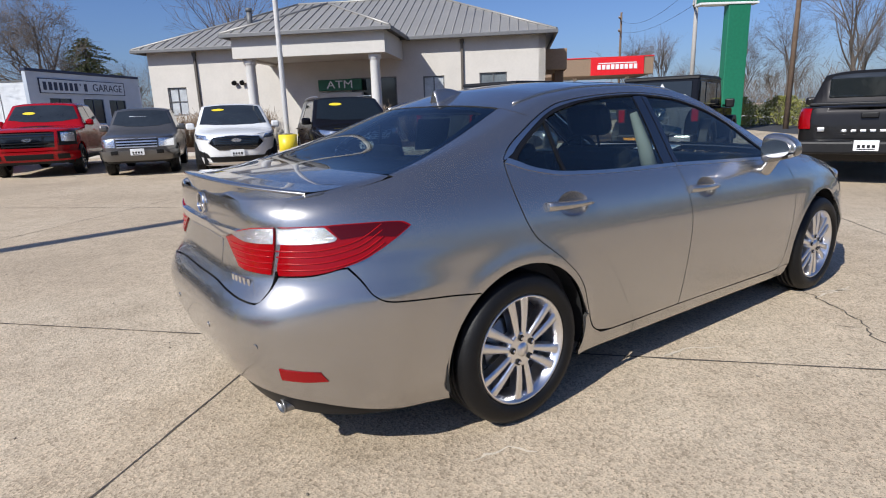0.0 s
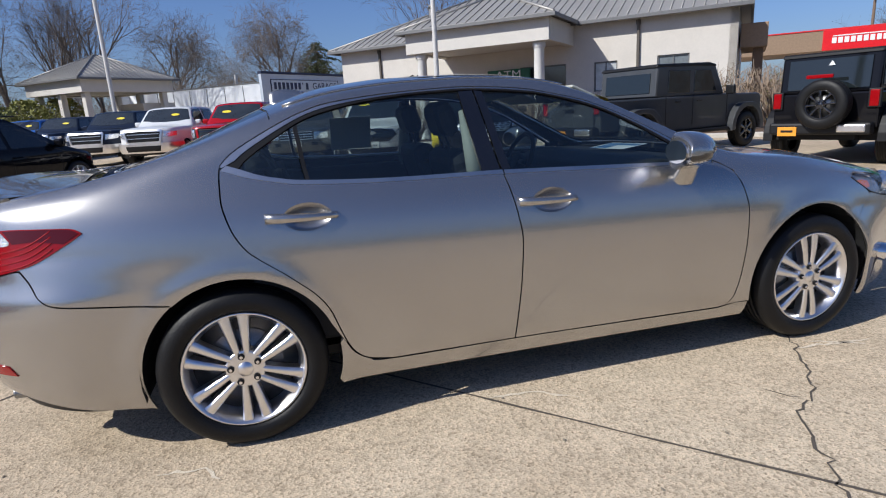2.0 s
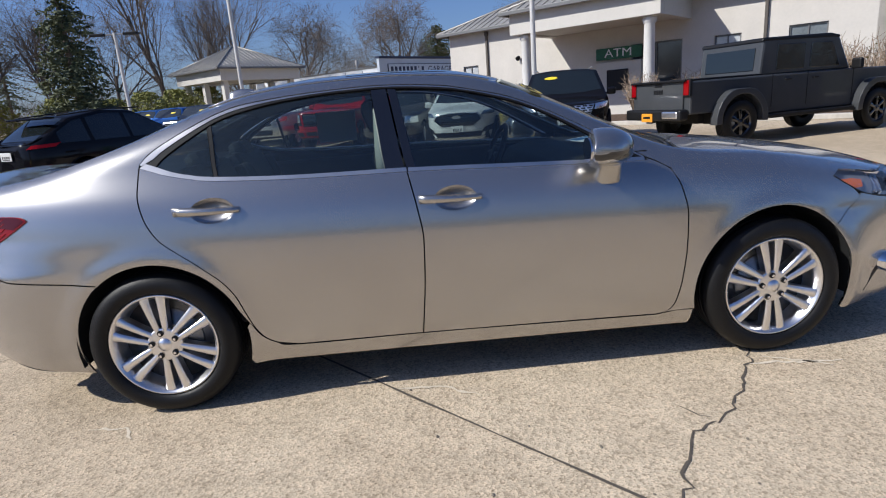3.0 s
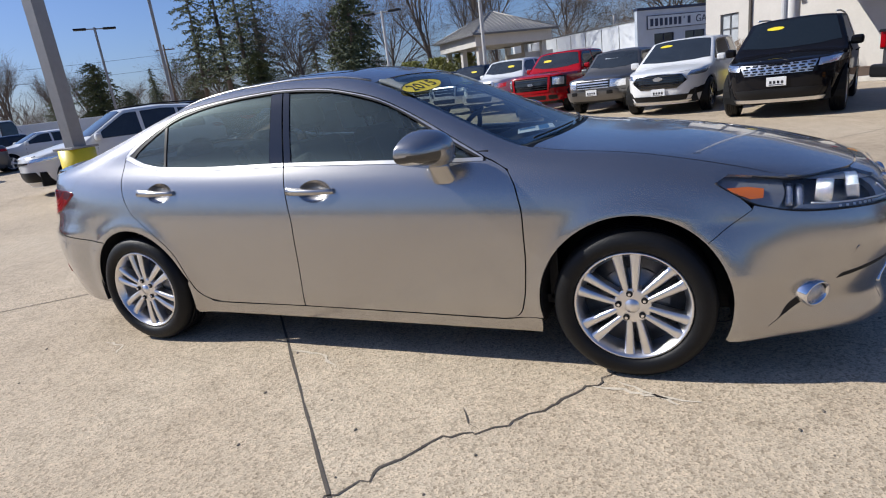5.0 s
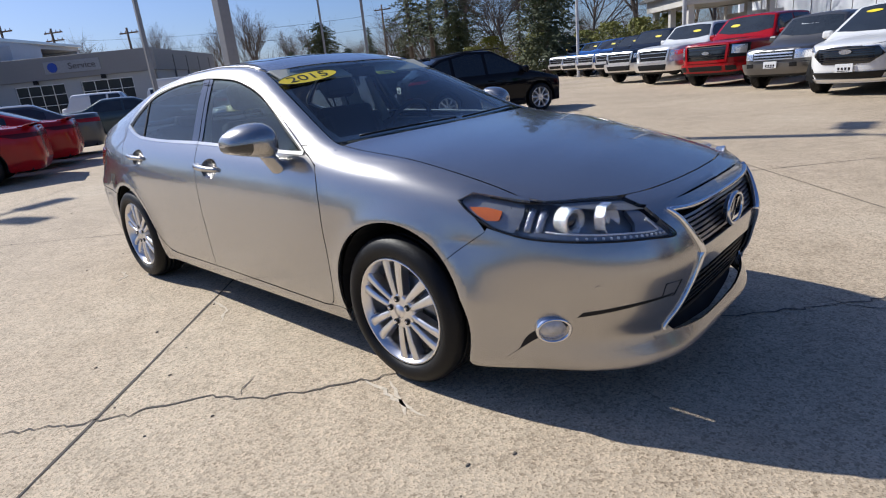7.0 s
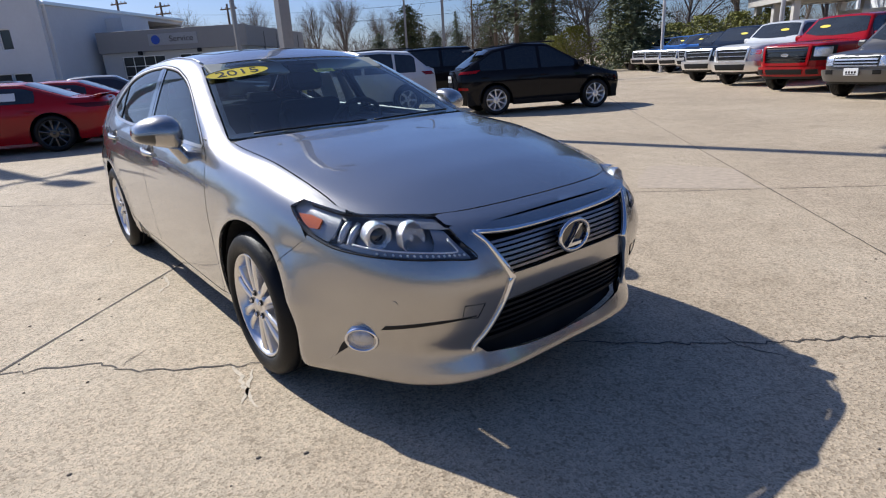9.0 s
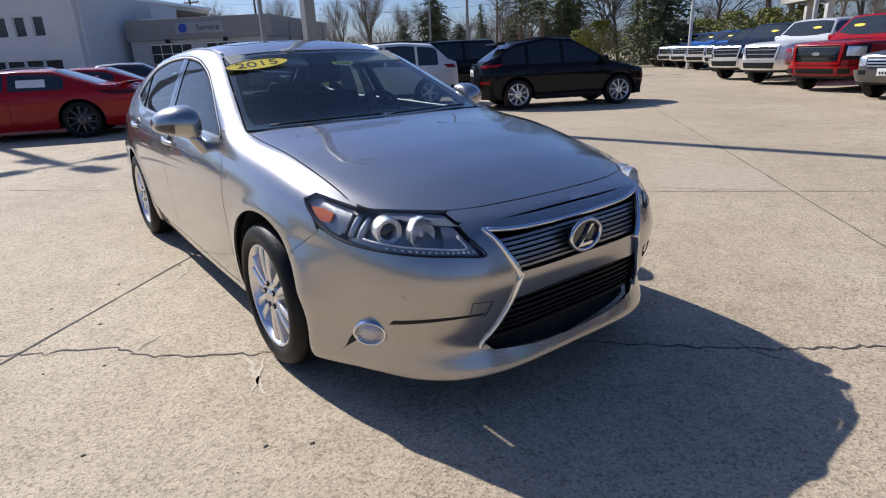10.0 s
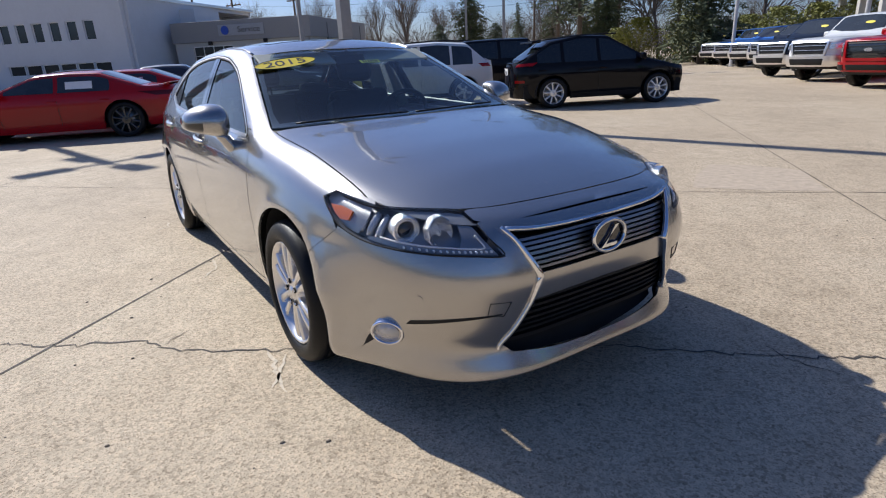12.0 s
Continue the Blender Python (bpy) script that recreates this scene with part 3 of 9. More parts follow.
band("road", 10.5, 19.5, -200, 300, 0.004, ASPHALT, "dark grey asphalt street", "road")
band("verge", 19.8, 260, -200, 300, 0.05, GRASS, "rough grass verge with mulch", "verge")
band("far_lawn", -260, -24, 31, 33, 0.04, GRASS, "rough grass strip", "lawn")
band("bank_lawn", -24, 4, 16.3, 45, 0.04, surface("mulch", (0.11, 0.07, 0.045), 0.95, 0.0, 0.4, 4.0, 0.03, world_space=True), "brown mulch bed in front of the bank", "bed")
for u0, u1, v0, v1 in ((19.5, 19.8, -200, 300), (-24.2, 4.2, 16.1, 16.3), (4.0, 4.2, 16.3, 45)):
    bm = bmesh.new()
    block(bm, u1 - u0, v1 - v0, 0.15, Matrix.Identity(4), 0.02)
    tagged(part("kerb", bm, KERB, at=uv((u0 + u1) / 2, (v0 + v1) / 2)), "pale concrete kerb", "kerb", kind="structure")


# ---- the silver sedan ----
def ellipse(cx, cy, rx, ry, n=28, turn=0.0):
    return [(cx + rx * math.cos(2 * math.pi * i / n + turn), cy + ry * math.sin(2 * math.pi * i / n + turn)) for i in range(n)]


def wheel_parts(radius=0.334, rim=0.236, width=0.215, pairs=6, twin=True, spoke_mat=None, seg=48, lugs=5, cap=0.03):
    """Meshes of a wheel that faces +z: (name, mesh, label) for the rim and its pieces."""
    spoke_mat = spoke_mat or BRIGHT
    out = []

    def done(name, bm, material, label=""):
        me = bpy.data.meshes.new(name)
        bm.to_mesh(me)
        bm.free()
        me.materials.append(material)
        out.append((name, me, label))

    w = width
    bm = bmesh.new()
    turned(bm, [(rim * 0.86, -w * 0.9), (rim * 0.88, -0.05), (rim * 0.9, -0.025), (rim * 0.945, -0.014), (rim * 0.965, -0.002), (rim * 0.99, 0.002), (rim + 0.002, -0.002), (rim + 0.003, -0.012)], seg)
    done("rim", bm, spoke_mat)
    bm = bmesh.new()
    s = radius - rim
    prof = [(rim, -0.012), (rim + 0.006, 0.0), (rim + s * 0.2, 0.012), (rim + s * 0.45, 0.016), (rim + s * 0.7, 0.009), (rim + s * 0.86, -0.004), (rim + s * 0.95, -0.016), (radius - 0.002, -0.03)]
    n = 5
    for i in range(n):
        z0 = -0.032 - (w - 0.06) * i / n
        z1 = -0.032 - (w - 0.06) * (i + 0.8) / n
        prof += [(radius, z0 - 0.001), (radius, z1), (radius - 0.007, z1 - 0.001), (radius - 0.007, -0.032 - (w - 0.06) * (i + 1) / n)]
    prof += [(radius - 0.01, -w + 0.02), (rim + s * 0.4, -w - 0.005), (rim * 0.9, -w + 0.01)]
    turned(bm, prof, seg)
    done("tyre", bm, RUBBER, "worn black rubber tyre")
    bm = bmesh.new()
    turned(bm, [(0.0, -0.075), (rim * 0.62, -0.075), (rim * 0.63, -0.085), (rim * 0.63, -0.095), (rim * 0.88, -0.1), (rim * 0.88, -0.12)], seg)
    done("brake_disc", bm, STEELGREY)
    bm = bmesh.new()
    turned(bm, [(0.0, -0.004), (cap * 0.84, -0.004), (cap * 0.88, -0.0065), (cap * 0.97, -0.0065), (cap, -0.0105), (cap * 1.04, -0.0105), (rim * 0.29, -0.0115), (rim * 0.31, -0.0125), (rim * 0.33, -0.018), (rim * 0.33, -0.07)], 32)
    done("hub", bm, spoke_mat)
    for p in range(pairs):
        for sgn in ((-1, 1) if twin else (0,)):
            bm = bmesh.new()
            a = math.pi / 2 + 0.09 + 2 * math.pi * p / pairs
            rows = []
            for t in (0, 0.2, 0.45, 0.7, 0.88, 1.0):
                r = rim * (0.26 + 0.705 * t)
                off = sgn * (0.0175 + 0.0205 * t) * rim / 0.236
                wd = (0.0125 + 0.0085 * t + 0.004 * max(0, t - 0.85) / 0.15) * (1.0 if twin else 1.9 if pairs < 8 else 0.95) * rim / 0.236
                zt = -0.012 + 0.006 * math.sin(t * 2.6) - 0.004 * t
                ca, sa = math.cos(a), math.sin(a)
                row = []
                for q, z in ((-1.15, zt - 0.045), (-1.0, zt - 0.006), (-0.7, zt), (0.0, zt + 0.0015), (0.7, zt), (1.0, zt - 0.006), (1.15, zt - 0.045)):
                    row.append(bm.verts.new((ca * r - sa * (off + q * wd), sa * r + ca * (off + q * wd), z)))
                rows.append(row)
            for r0, r1 in zip(rows, rows[1:]):
                for i in range(len(r0) - 1):
                    f = bm.faces.new((r0[i], r1[i], r1[i + 1], r0[i + 1]))
                    f.smooth = i in (2, 3)
            bmesh.ops.recalc_face_normals(bm, faces=bm.faces[:])
            done("spoke", bm, spoke_mat)
    for q in range(lugs):
        a = math.radians(100 + 72 * q)
        bm = bmesh.new()
        at = Matrix.Translation((math.cos(a) * rim * 0.235, math.sin(a) * rim * 0.235, -0.009))
        tube(bm, 0.0135, 0.0135, 0.004, at, 14)
        done("lug_pocket", bm, BLACK)
        bm = bmesh.new()
        tube(bm, 0.0085, 0.007, 0.012, at, 6, smooth=False)
        done("lug_nut", bm, CHROME)
    return out


def add_wheels(car, meshes, places, turn=0.0):
    """Wheels on a car: places (x, y, z, side) with side -1 on the right."""
    for x, y, z, side in places:
        at = Matrix.Translation((x, y, z)) @ Matrix.Rotation(radians(90 if side < 0 else -90), 4, "X") @ Matrix.Rotation(turn, 4, "Z")
        first = None
        for name, me, label in meshes:
            if first is None:
                first = put("wheel", me, car, "", at)
            else:
                put(name, me, first, label)


def around_hole(outer, hole, cut):
    """An outline with a hole, as two outlines that meet on the line u = cut through the hole."""
    outer = [tuple(p) for p in outer]
    hole = np.array(hole)
    lo, hi = hole[:, 1].min(), hole[:, 1].max()
    out = []
    for x0, x1 in ((-1e3, cut), (cut, 1e3)):
        half = clip_cell(outer, x0, -1e3, x1, 1e3)
        bite = hole[hole[:, 0] <= cut + 1e-9] if x0 < -1 else hole[hole[:, 0] >= cut - 1e-9]
        bite = bite[np.argsort(bite[:, 1])]
        bite = [(cut, lo)] + [tuple(p) for p in bite] + [(cut, hi)]
        res = []
        for i in range(len(half)):
            p, q = half[i - 1], half[i]
            res.append(p)
            if abs(p[0] - cut) < 1e-9 and abs(q[0] - cut) < 1e-9 and min(p[1], q[1]) < lo and max(p[1], q[1]) > hi:
                res += bite if p[1] < q[1] else bite[::-1]
        out.append(np.array(res))
    return out


def holed(shape, outer, hole, cut, **kw):
    """A panel with a hole in it."""
    parts = [sheet(shape, "side", p, depth=0.0, **kw) for p in around_hole(outer, hole, cut)]
    whole = sheet(shape, "side", outer, cell=0.5)
    pts, faces, poly = fill(outer, 0.5, 0.5)
    k = len(pts)
    v, f, n = whole
    keep = [q for q in f[len(faces):]]
    parts.append((v[k:], [[i - k for i in q] for q in keep], n[k:]))
    return parts


def build_sedan():
    S = SEDAN
    car = thing("sedan", Matrix.Identity(4), "silver-taupe metallic sedan with tinted windows, parked on concrete", "car")
    W = lambda *pts, k=5: wrap(S, pts, k)
    cat = lambda *segs: np.vstack(segs)

    def both(name, sheets, material, parent=car, label=""):
        a = put(name, sheet_mesh(name, sheets, material), parent, label)
        b = put(name, sheet_mesh(name, sheets, material, True), parent, label)
        return a, b

    side = lambda poly, **kw: sheet(S, "side", poly, **kw)
    top = lambda poly, **kw: sheet(S, "top", poly, **kw)
    # lines of the doors and windows
    rear_seam = [(-1.408, 1.1), (-1.412, 1.04), (-1.408, 0.96), (-1.385, 0.88), (-1.345, 0.81), (-1.3, 0.768), (-1.25, 0.73), (-1.19, 0.683), (-1.11, 0.61), (-1.06, 0.54), (-1.03, 0.46), (-1.0, 0.38), (-0.97, 0.33), (-0.92, 0.293), (-0.82, 0.272)]
    b_seam = [(-0.262, 0.268), (-0.237, 0.5), (-0.226, 0.7), (-0.238, 0.82), (-0.256, 0.92), (-0.272, 0.998)]
    front_seam = [(0.84, 0.243), (0.895, 0.258), (0.925, 0.3), (0.942, 0.37), (0.955, 0.48), (0.96, 0.62), (0.951, 0.78), (0.925, 0.87), (0.898, 0.918), (0.845, 0.952), (0.8, 0.972)]
    belt = [(-1.408, 1.1), (-1.37, 1.088), (-1.306, 1.066), (-1.2, 1.042), (-1.09, 1.026), (-0.76, 1.009), (-0.27, 1.0), (0.21, 0.982), (0.61, 0.967), (0.8, 0.963)]
    upper = [(-1.408, 1.115), (-1.366, 1.155), (-1.299, 1.196), (-1.186, 1.254), (-1.072, 1.302), (-0.956, 1.332), (-0.721, 1.357), (-0.478, 1.369), (-0.328, 1.369), (-0.101, 1.352), (0.148, 1.3), (0.273, 1.258), (0.395, 1.202), (0.516, 1.137), (0.637, 1.067), (0.785, 0.982)]
    shift = lambda pts, dx, dz=0.0: [(x + dx, z + dz) for x, z in pts]
    belt_rear = [p for p in belt if p[0] < -0.26]
    belt_front = [p for p in belt if p[0] > -0.28]

    def bowl(cx, cz):
        hole = [(S.along(x, z), z) for x, z in ellipse(cx, cz, 0.094, 0.053)]
        N = 28
        v, f, n = [], [], []
        for t, dep in ((1.0, 0.0), (0.93, 0.006), (0.75, 0.017), (0.45, 0.025), (0.05, 0.027)):
            pts = np.array([(S.along(x, z), z) for x, z in ellipse(cx, cz, 0.094 * t, 0.053 * t)])
            p, nn = skin(S, "side", pts)
            v.append(p - nn * dep)
            n.append(nn)
        for r in range(4):
            for i in range(N):
                f.append([r * N + i, r * N + (i + 1) % N, (r + 1) * N + (i + 1) % N, (r + 1) * N + i])
        V = np.vstack(v)
        return hole, V, f

    def plain_mesh(name, V, F, material, mirror=False):
        V = V * (1, -1, 1) if mirror else V
        F = [q[::-1] for q in F] if mirror else F
        me = bpy.data.meshes.new(name)
        me.from_pydata(V.tolist(), [], F)
        me.polygons.foreach_set("use_smooth", np.ones(len(F), bool))
        me.materials.append(material)
        return me

    def handle(cx, cz, doors, V, F):
        for m, door in enumerate(doors):
            put("handle_bowl", plain_mesh("handle_bowl", V, F, SILVER, bool(m)), door)
            bm = bmesh.new()
            rows = []
            for t in np.linspace(0, 1, 9):
                x = cx - 0.145 + 0.275 * t
                y = S.side(S.along(x, cz), cz)[1] - 0.004 - 0.024 * math.sin(math.pi * min(1, max(0, 0.08 + t * 0.86)))
                hz = 0.021 - 0.008 * t
                zc = cz + 0.006 - 0.008 * t
                rows.append([bm.verts.new((x, (y - dy) * (-1 if m else 1), zc + dz)) for dy, dz in ((-0.012, hz), (0.004, hz * 0.75), (0.008, 0), (0.004, -hz * 0.75), (-0.012, -hz))])
            for a, b in zip(rows, rows[1:]):
                for i in range(5):
                    fc = bm.faces.new((a[i], b[i], b[(i + 1) % 5], a[(i + 1) % 5]))
                    fc.smooth = True
            bm.faces.new(rows[0])
            bm.faces.new(rows[-1])
            bmesh.ops.recalc_face_normals(bm, faces=bm.faces[:])
            part("door_handle", bm, SILVER, door, "silver door handle with a chrome edge")

    # rear doors
    hole, V, F = bowl(-1.105, 0.908)
    poly = cat(W(*rear_seam), W(*b_seam), W(*belt_rear[::-1]))
    rear_doors = both("rear_door", holed(S, poly, hole, float(S.along(-1.105, 0.908))), SILVER)
    handle(-1.12, 0.908, rear_doors, V, F)
    # front doors
    hole, V, F = bowl(-0.07, 0.876)
    poly = cat(W(*shift(b_seam, 0.006))[::-1], W((-0.25, 0.268), (0.3, 0.257), (0.6, 0.25)), W(*front_seam), W(*shift(belt_front, 0.006)[::-1]))
    front_doors = both("front_door", holed(S, poly, hole, float(S.along(-0.07, 0.876))), SILVER)
    handle(-0.085, 0.876, front_doors, V, F)
    # glass and trim
    q_up = [(-1.33, 1.1), (-1.312, 1.128), (-1.234, 1.18), (-1.125, 1.243)]
    q_lo = [(-1.33, 1.092), (-1.27, 1.073), (-1.2, 1.058), (-1.098, 1.043)]
    both("quarter_window", [side(cat(W(*q_up), W(*q_lo[::-1])), lift=-0.004, depth=0.004)], GLASS)
    r_up = [(-1.103, 1.253), (-1.05, 1.275), (-0.959, 1.3), (-0.818, 1.326), (-0.627, 1.345), (-0.405, 1.352)]
    r_lo = [(-0.366, 1.014), (-0.76, 1.022), (-1.078, 1.04)]
    for d, m in zip(rear_doors, (False, True)):
        put("rear_door_window", sheet_mesh("rear_door_window", [side(cat(W(*r_up), W(*r_lo)), lift=-0.004, depth=0.004)], GLASS, m), d)
        put("window_bar", sheet_mesh("window_bar", [side(W((-1.12, 1.243), (-1.104, 1.256), (-1.078, 1.04), (-1.094, 1.042), k=1), lift=0.001, cell=0.05)], BLACK, m), d)
        put("belt_moulding", sheet_mesh("belt_moulding", [side(cat(W(*belt_rear), W((-0.272, 1.016), (-0.76, 1.024), (-1.09, 1.042), (-1.2, 1.058), (-1.27, 1.075), (-1.335, 1.1), (-1.385, 1.118))), lift=0.003, cell=0.04)], TRIM, m), d)
        put("pillar_trim", sheet_mesh("pillar_trim", [side(W((-0.4, 1.354), (-0.333, 1.356), (-0.276, 1.0), (-0.36, 1.008), k=1), lift=0.0)], GLOSS, m), d, "gloss black door pillar trim")
    f_up = [(-0.29, 1.348), (-0.106, 1.334), (0.07, 1.302), (0.269, 1.24), (0.439, 1.155), (0.606, 1.056), (0.72, 0.99)]
    f_lo = [(0.735, 0.978), (0.61, 0.981), (0.213, 0.995), (-0.232, 1.012)]
    for d, m in zip(front_doors, (False, True)):
        put("front_door_window", sheet_mesh("front_door_window", [side(cat(W(*f_up), W(*f_lo)), lift=-0.004, depth=0.004)], GLASS, m), d)
        put("belt_moulding", sheet_mesh("belt_moulding", [side(cat(W((-0.264, 1.0), (0.21, 0.982), (0.61, 0.967), (0.79, 0.963)), W((0.79, 0.977), (0.61, 0.982), (0.21, 0.997), (-0.264, 1.015))), lift=0.003, cell=0.04)], TRIM, m), d)
        put("pillar_trim", sheet_mesh("pillar_trim", [side(W((-0.325, 1.356), (-0.288, 1.35), (-0.23, 1.012), (-0.266, 1.0), k=1), lift=0.0)], GLOSS, m), d, "gloss black door pillar trim")
    inner_up = W(*[(0.79, 0.968), (0.74, 0.99), (0.606, 1.06), (0.439, 1.163), (0.269, 1.248), (0.07, 1.31), (-0.106, 1.341), (-0.328, 1.359), (-0.478, 1.358), (-0.627, 1.352), (-0.818, 1.333), (-0.959, 1.307), (-1.05, 1.283), (-1.125, 1.25), (-1.234, 1.186), (-1.312, 1.134), (-1.345, 1.1), (-1.395, 1.105)])

    def even(line, n=90):
        d = np.concatenate([[0], np.cumsum(np.hypot(*np.diff(line, axis=0).T))])
        q = np.linspace(0, d[-1], n)
        return np.stack([np.interp(q, d, line[:, 0]), np.interp(q, d, line[:, 1])], -1)

    line_out, line_in = even(W(*upper)), even(inner_up[::-1])
    line_mid = line_out * 0.55 + line_in * 0.45
    both("window_surround", [side(cat(line_out, line_mid[::-1]), lift=0.002, cell=0.04)], TRIM, car, "chrome window surround")
    both("window_seal", [side(cat(line_mid, line_in[::-1]), lift=0.0, cell=0.04)], BLACK)
    # sides behind the doors, with the pillars and roof rails
    lamp_out = [(-2.305, 0.942), (-2.187, 0.943), (-2.134, 0.945), (-2.026, 0.943), (-1.93, 0.938), (-1.897, 0.922)]
    quarter = cat(W(*shift(rear_seam[:12], -0.006)), arc(S, -1.405, 0.33, 0.374, 22, 128), W((-1.64, 0.632), (-1.945, 0.664), (-2.02, 0.674), (-2.055, 0.69), (-2.08, 0.72), (-2.13, 0.8)), W((-2.17, 0.8), (-2.33, 0.79)), W((-2.31, 0.93), (-2.3, 0.98)), rim_top(S, -2.3, 0.93, 70), W((0.93, 0.93), (0.9, 0.926), (0.84, 0.96), (0.8, 0.978)), W(*shift(upper, 0.0, 0.006)[::-1]))
    c_pillar = [(-2.29, -0.632), (-2.253, -0.648), (-2.168, -0.692), (-2.032, -0.727), (-1.9, -0.732), (-1.9, -0.69), (-1.55, -0.61), (-1.215, -0.525), (-1.2, -0.9), (-2.3, -0.9)]
    a_pillar = [(0.2, -0.9), (0.18, -0.565), (0.5, -0.64), (0.8, -0.705), (0.935, -0.737), (0.99, -0.741), (1.0, -0.9)]
    both("body_side", [side(quarter, depth=0.01), top(spline(c_pillar, 1), depth=0.008), top(spline(a_pillar, 1), depth=0.008)], SILVER, car, "silver rear wing, roof rail and pillars")
    # sills
    sill = cat(W((-1.033, 0.19), (-0.8, 0.195), (0.3, 0.185), (1.0, 0.172)), W((1.01, 0.25), (0.94, 0.25)), W((0.84, 0.236), (0.3, 0.25), (-0.25, 0.262), (-0.82, 0.265), (-0.92, 0.286), (-0.98, 0.33), (-1.02, 0.4)), arc(S, -1.405, 0.33, 0.376, 8, -18, 6))
    both("sill", [side(sill, depth=0.02)], SILVER)
    # front wings
    hood_side = [(0.99, -0.737), (1.208, -0.729), (1.4, -0.724), (1.599, -0.718), (1.824, -0.712), (1.964, -0.718)]
    wing = cat(W(*[(x + 0.006, z) for x, z in front_seam[0:9]])[::-1], W((0.9, 0.25), (1.008, 0.256)), arc(S, 1.392, 0.335, 0.383, 192, 42, 26), W((1.68, 0.6), (1.75, 0.655), (1.832, 0.712)), W((1.76, 0.778), (1.702, 0.814)), W((1.75, 0.84), (1.96, 0.81)), rim_top(S, 1.95, 0.93, 30))
    wing_top = spline(hood_side, 4).tolist() + [(1.964, -0.95), (0.99, -0.95)]
    both("front_wing", [side(wing), top(wing_top, depth=0.008)], SILVER)
    # hood, windshield, roof, rear window, boot lid
    hood_front = [(1.964, -0.712), (2.047, -0.648), (2.131, -0.561), (2.2, -0.475), (2.245, -0.36), (2.272, -0.2), (2.28, -0.03)]
    hood = np.vstack([spline([(1.095, -0.01), (1.09, -0.2), (1.06, -0.45), (1.0, -0.68), (0.995, -0.728)], 5), spline([(x, y + 0.006) for x, y in hood_side], 5), spline(hood_front, 5)])
    hood = np.vstack([hood, (hood * (1, -1))[::-1]])
    hood_ob = put("hood", sheet_mesh("hood", [top(hood)], SILVER), car)
    ws_half = np.vstack([spline([(0.262, -0.01), (0.25, -0.2), (0.228, -0.36), (0.186, -0.555)], 5), spline([(0.2, -0.562), (0.5, -0.63), (0.8, -0.697), (0.93, -0.727)], 4), spline([(0.955, -0.69), (1.02, -0.5), (1.05, -0.3), (1.065, -0.02)], 5)])
    windshield = put("windshield", sheet_mesh("windshield", [top(np.vstack([ws_half, (ws_half * (1, -1))[::-1]]), lift=-0.003, depth=0.005)], SCREEN), car, "tinted windshield with black edge")
    frit = np.vstack([spline([(0.262, -0.01), (0.25, -0.2), (0.228, -0.36), (0.186, -0.555)], 5), spline([(0.2, -0.562), (0.5, -0.63), (0.8, -0.697), (0.93, -0.727)], 4), spline([(0.955, -0.69), (1.02, -0.5), (1.05, -0.3), (1.065, -0.02)], 5), spline([(1.01, -0.02), (1.0, -0.3), (0.97, -0.48), (0.905, -0.68)], 5), spline([(0.8, -0.672), (0.5, -0.602), (0.25, -0.535)], 4), spline([(0.262, -0.36), (0.285, -0.2), (0.295, -0.01)], 5)])
    frits = [top(frit, lift=-0.006, depth=0)]
    frits += [(v * (1, -1, 1), [q[::-1] for q in f], n * (1, -1, 1)) for v, f, n in frits]
    put("windshield_border", sheet_mesh("windshield_border", frits, GLOSS), windshield)
    cowl = np.vstack([spline([(0.94, -0.735), (0.96, -0.69), (1.025, -0.5), (1.056, -0.3), (1.07, 0.0)], 5), spline([(1.09, 0.0), (1.085, -0.2), (1.055, -0.45), (0.995, -0.68), (0.985, -0.735)], 5)])
    cowls = [top(cowl, lift=-0.012, depth=0.03)]
    cowls += [(v * (1, -1, 1), [q[::-1] for q in f], n * (1, -1, 1)) for v, f, n in cowls]
    put("cowl", sheet_mesh("cowl", cowls, BLACK), car, "black plastic cowl below the windshield")
    roof_half = np.vstack([spline([(-1.25, -0.01), (-1.245, -0.2), (-1.232, -0.38), (-1.212, -0.52)], 4), [(-1.2, -0.75), (0.18, -0.75)], spline([(0.18, -0.562), (0.222, -0.36), (0.244, -0.2), (0.256, -0.01)], 4)])
    roof = put("roof", sheet_mesh("roof", [top(np.vstack([roof_half, (roof_half * (1, -1))[::-1]]))], SILVER), car)
    sun_half = spline([(-0.02, -0.01), (-0.035, -0.3), (-0.075, -0.4), (-0.48, -0.42), (-0.52, -0.38), (-0.53, -0.01)], 3)
    put("sunroof", sheet_mesh("sunroof", [top(np.vstack([sun_half, (sun_half * (1, -1))[::-1]]), lift=0.002, depth=0.003)], GLOSS), roof, "dark glass sunroof panel")
    for m in (-1, 1):
        ys = np.linspace(-1.15, 0.15, 24)
        pts = [tuple(S.top(x, m * 0.545)) for x in ys]
        path_tube("roof_moulding", [(x, y, z + 0.003) for x, y, z in pts], 0.006, SILVER, roof)
    rg_half = np.vstack([spline([(-1.258, -0.01), (-1.252, -0.2), (-1.24, -0.38), (-1.222, -0.515)], 4), spline([(-1.3, -0.538), (-1.55, -0.6), (-1.8, -0.662), (-1.885, -0.682)], 4), spline([(-1.905, -0.6), (-1.955, -0.3), (-1.968, -0.01)], 4)])
    rear_window = put("rear_window", sheet_mesh("rear_window", [top(np.vstack([rg_half, (rg_half * (1, -1))[::-1]]), lift=-0.003, depth=0.005)], REARGLASS), car, "dark tinted rear window")
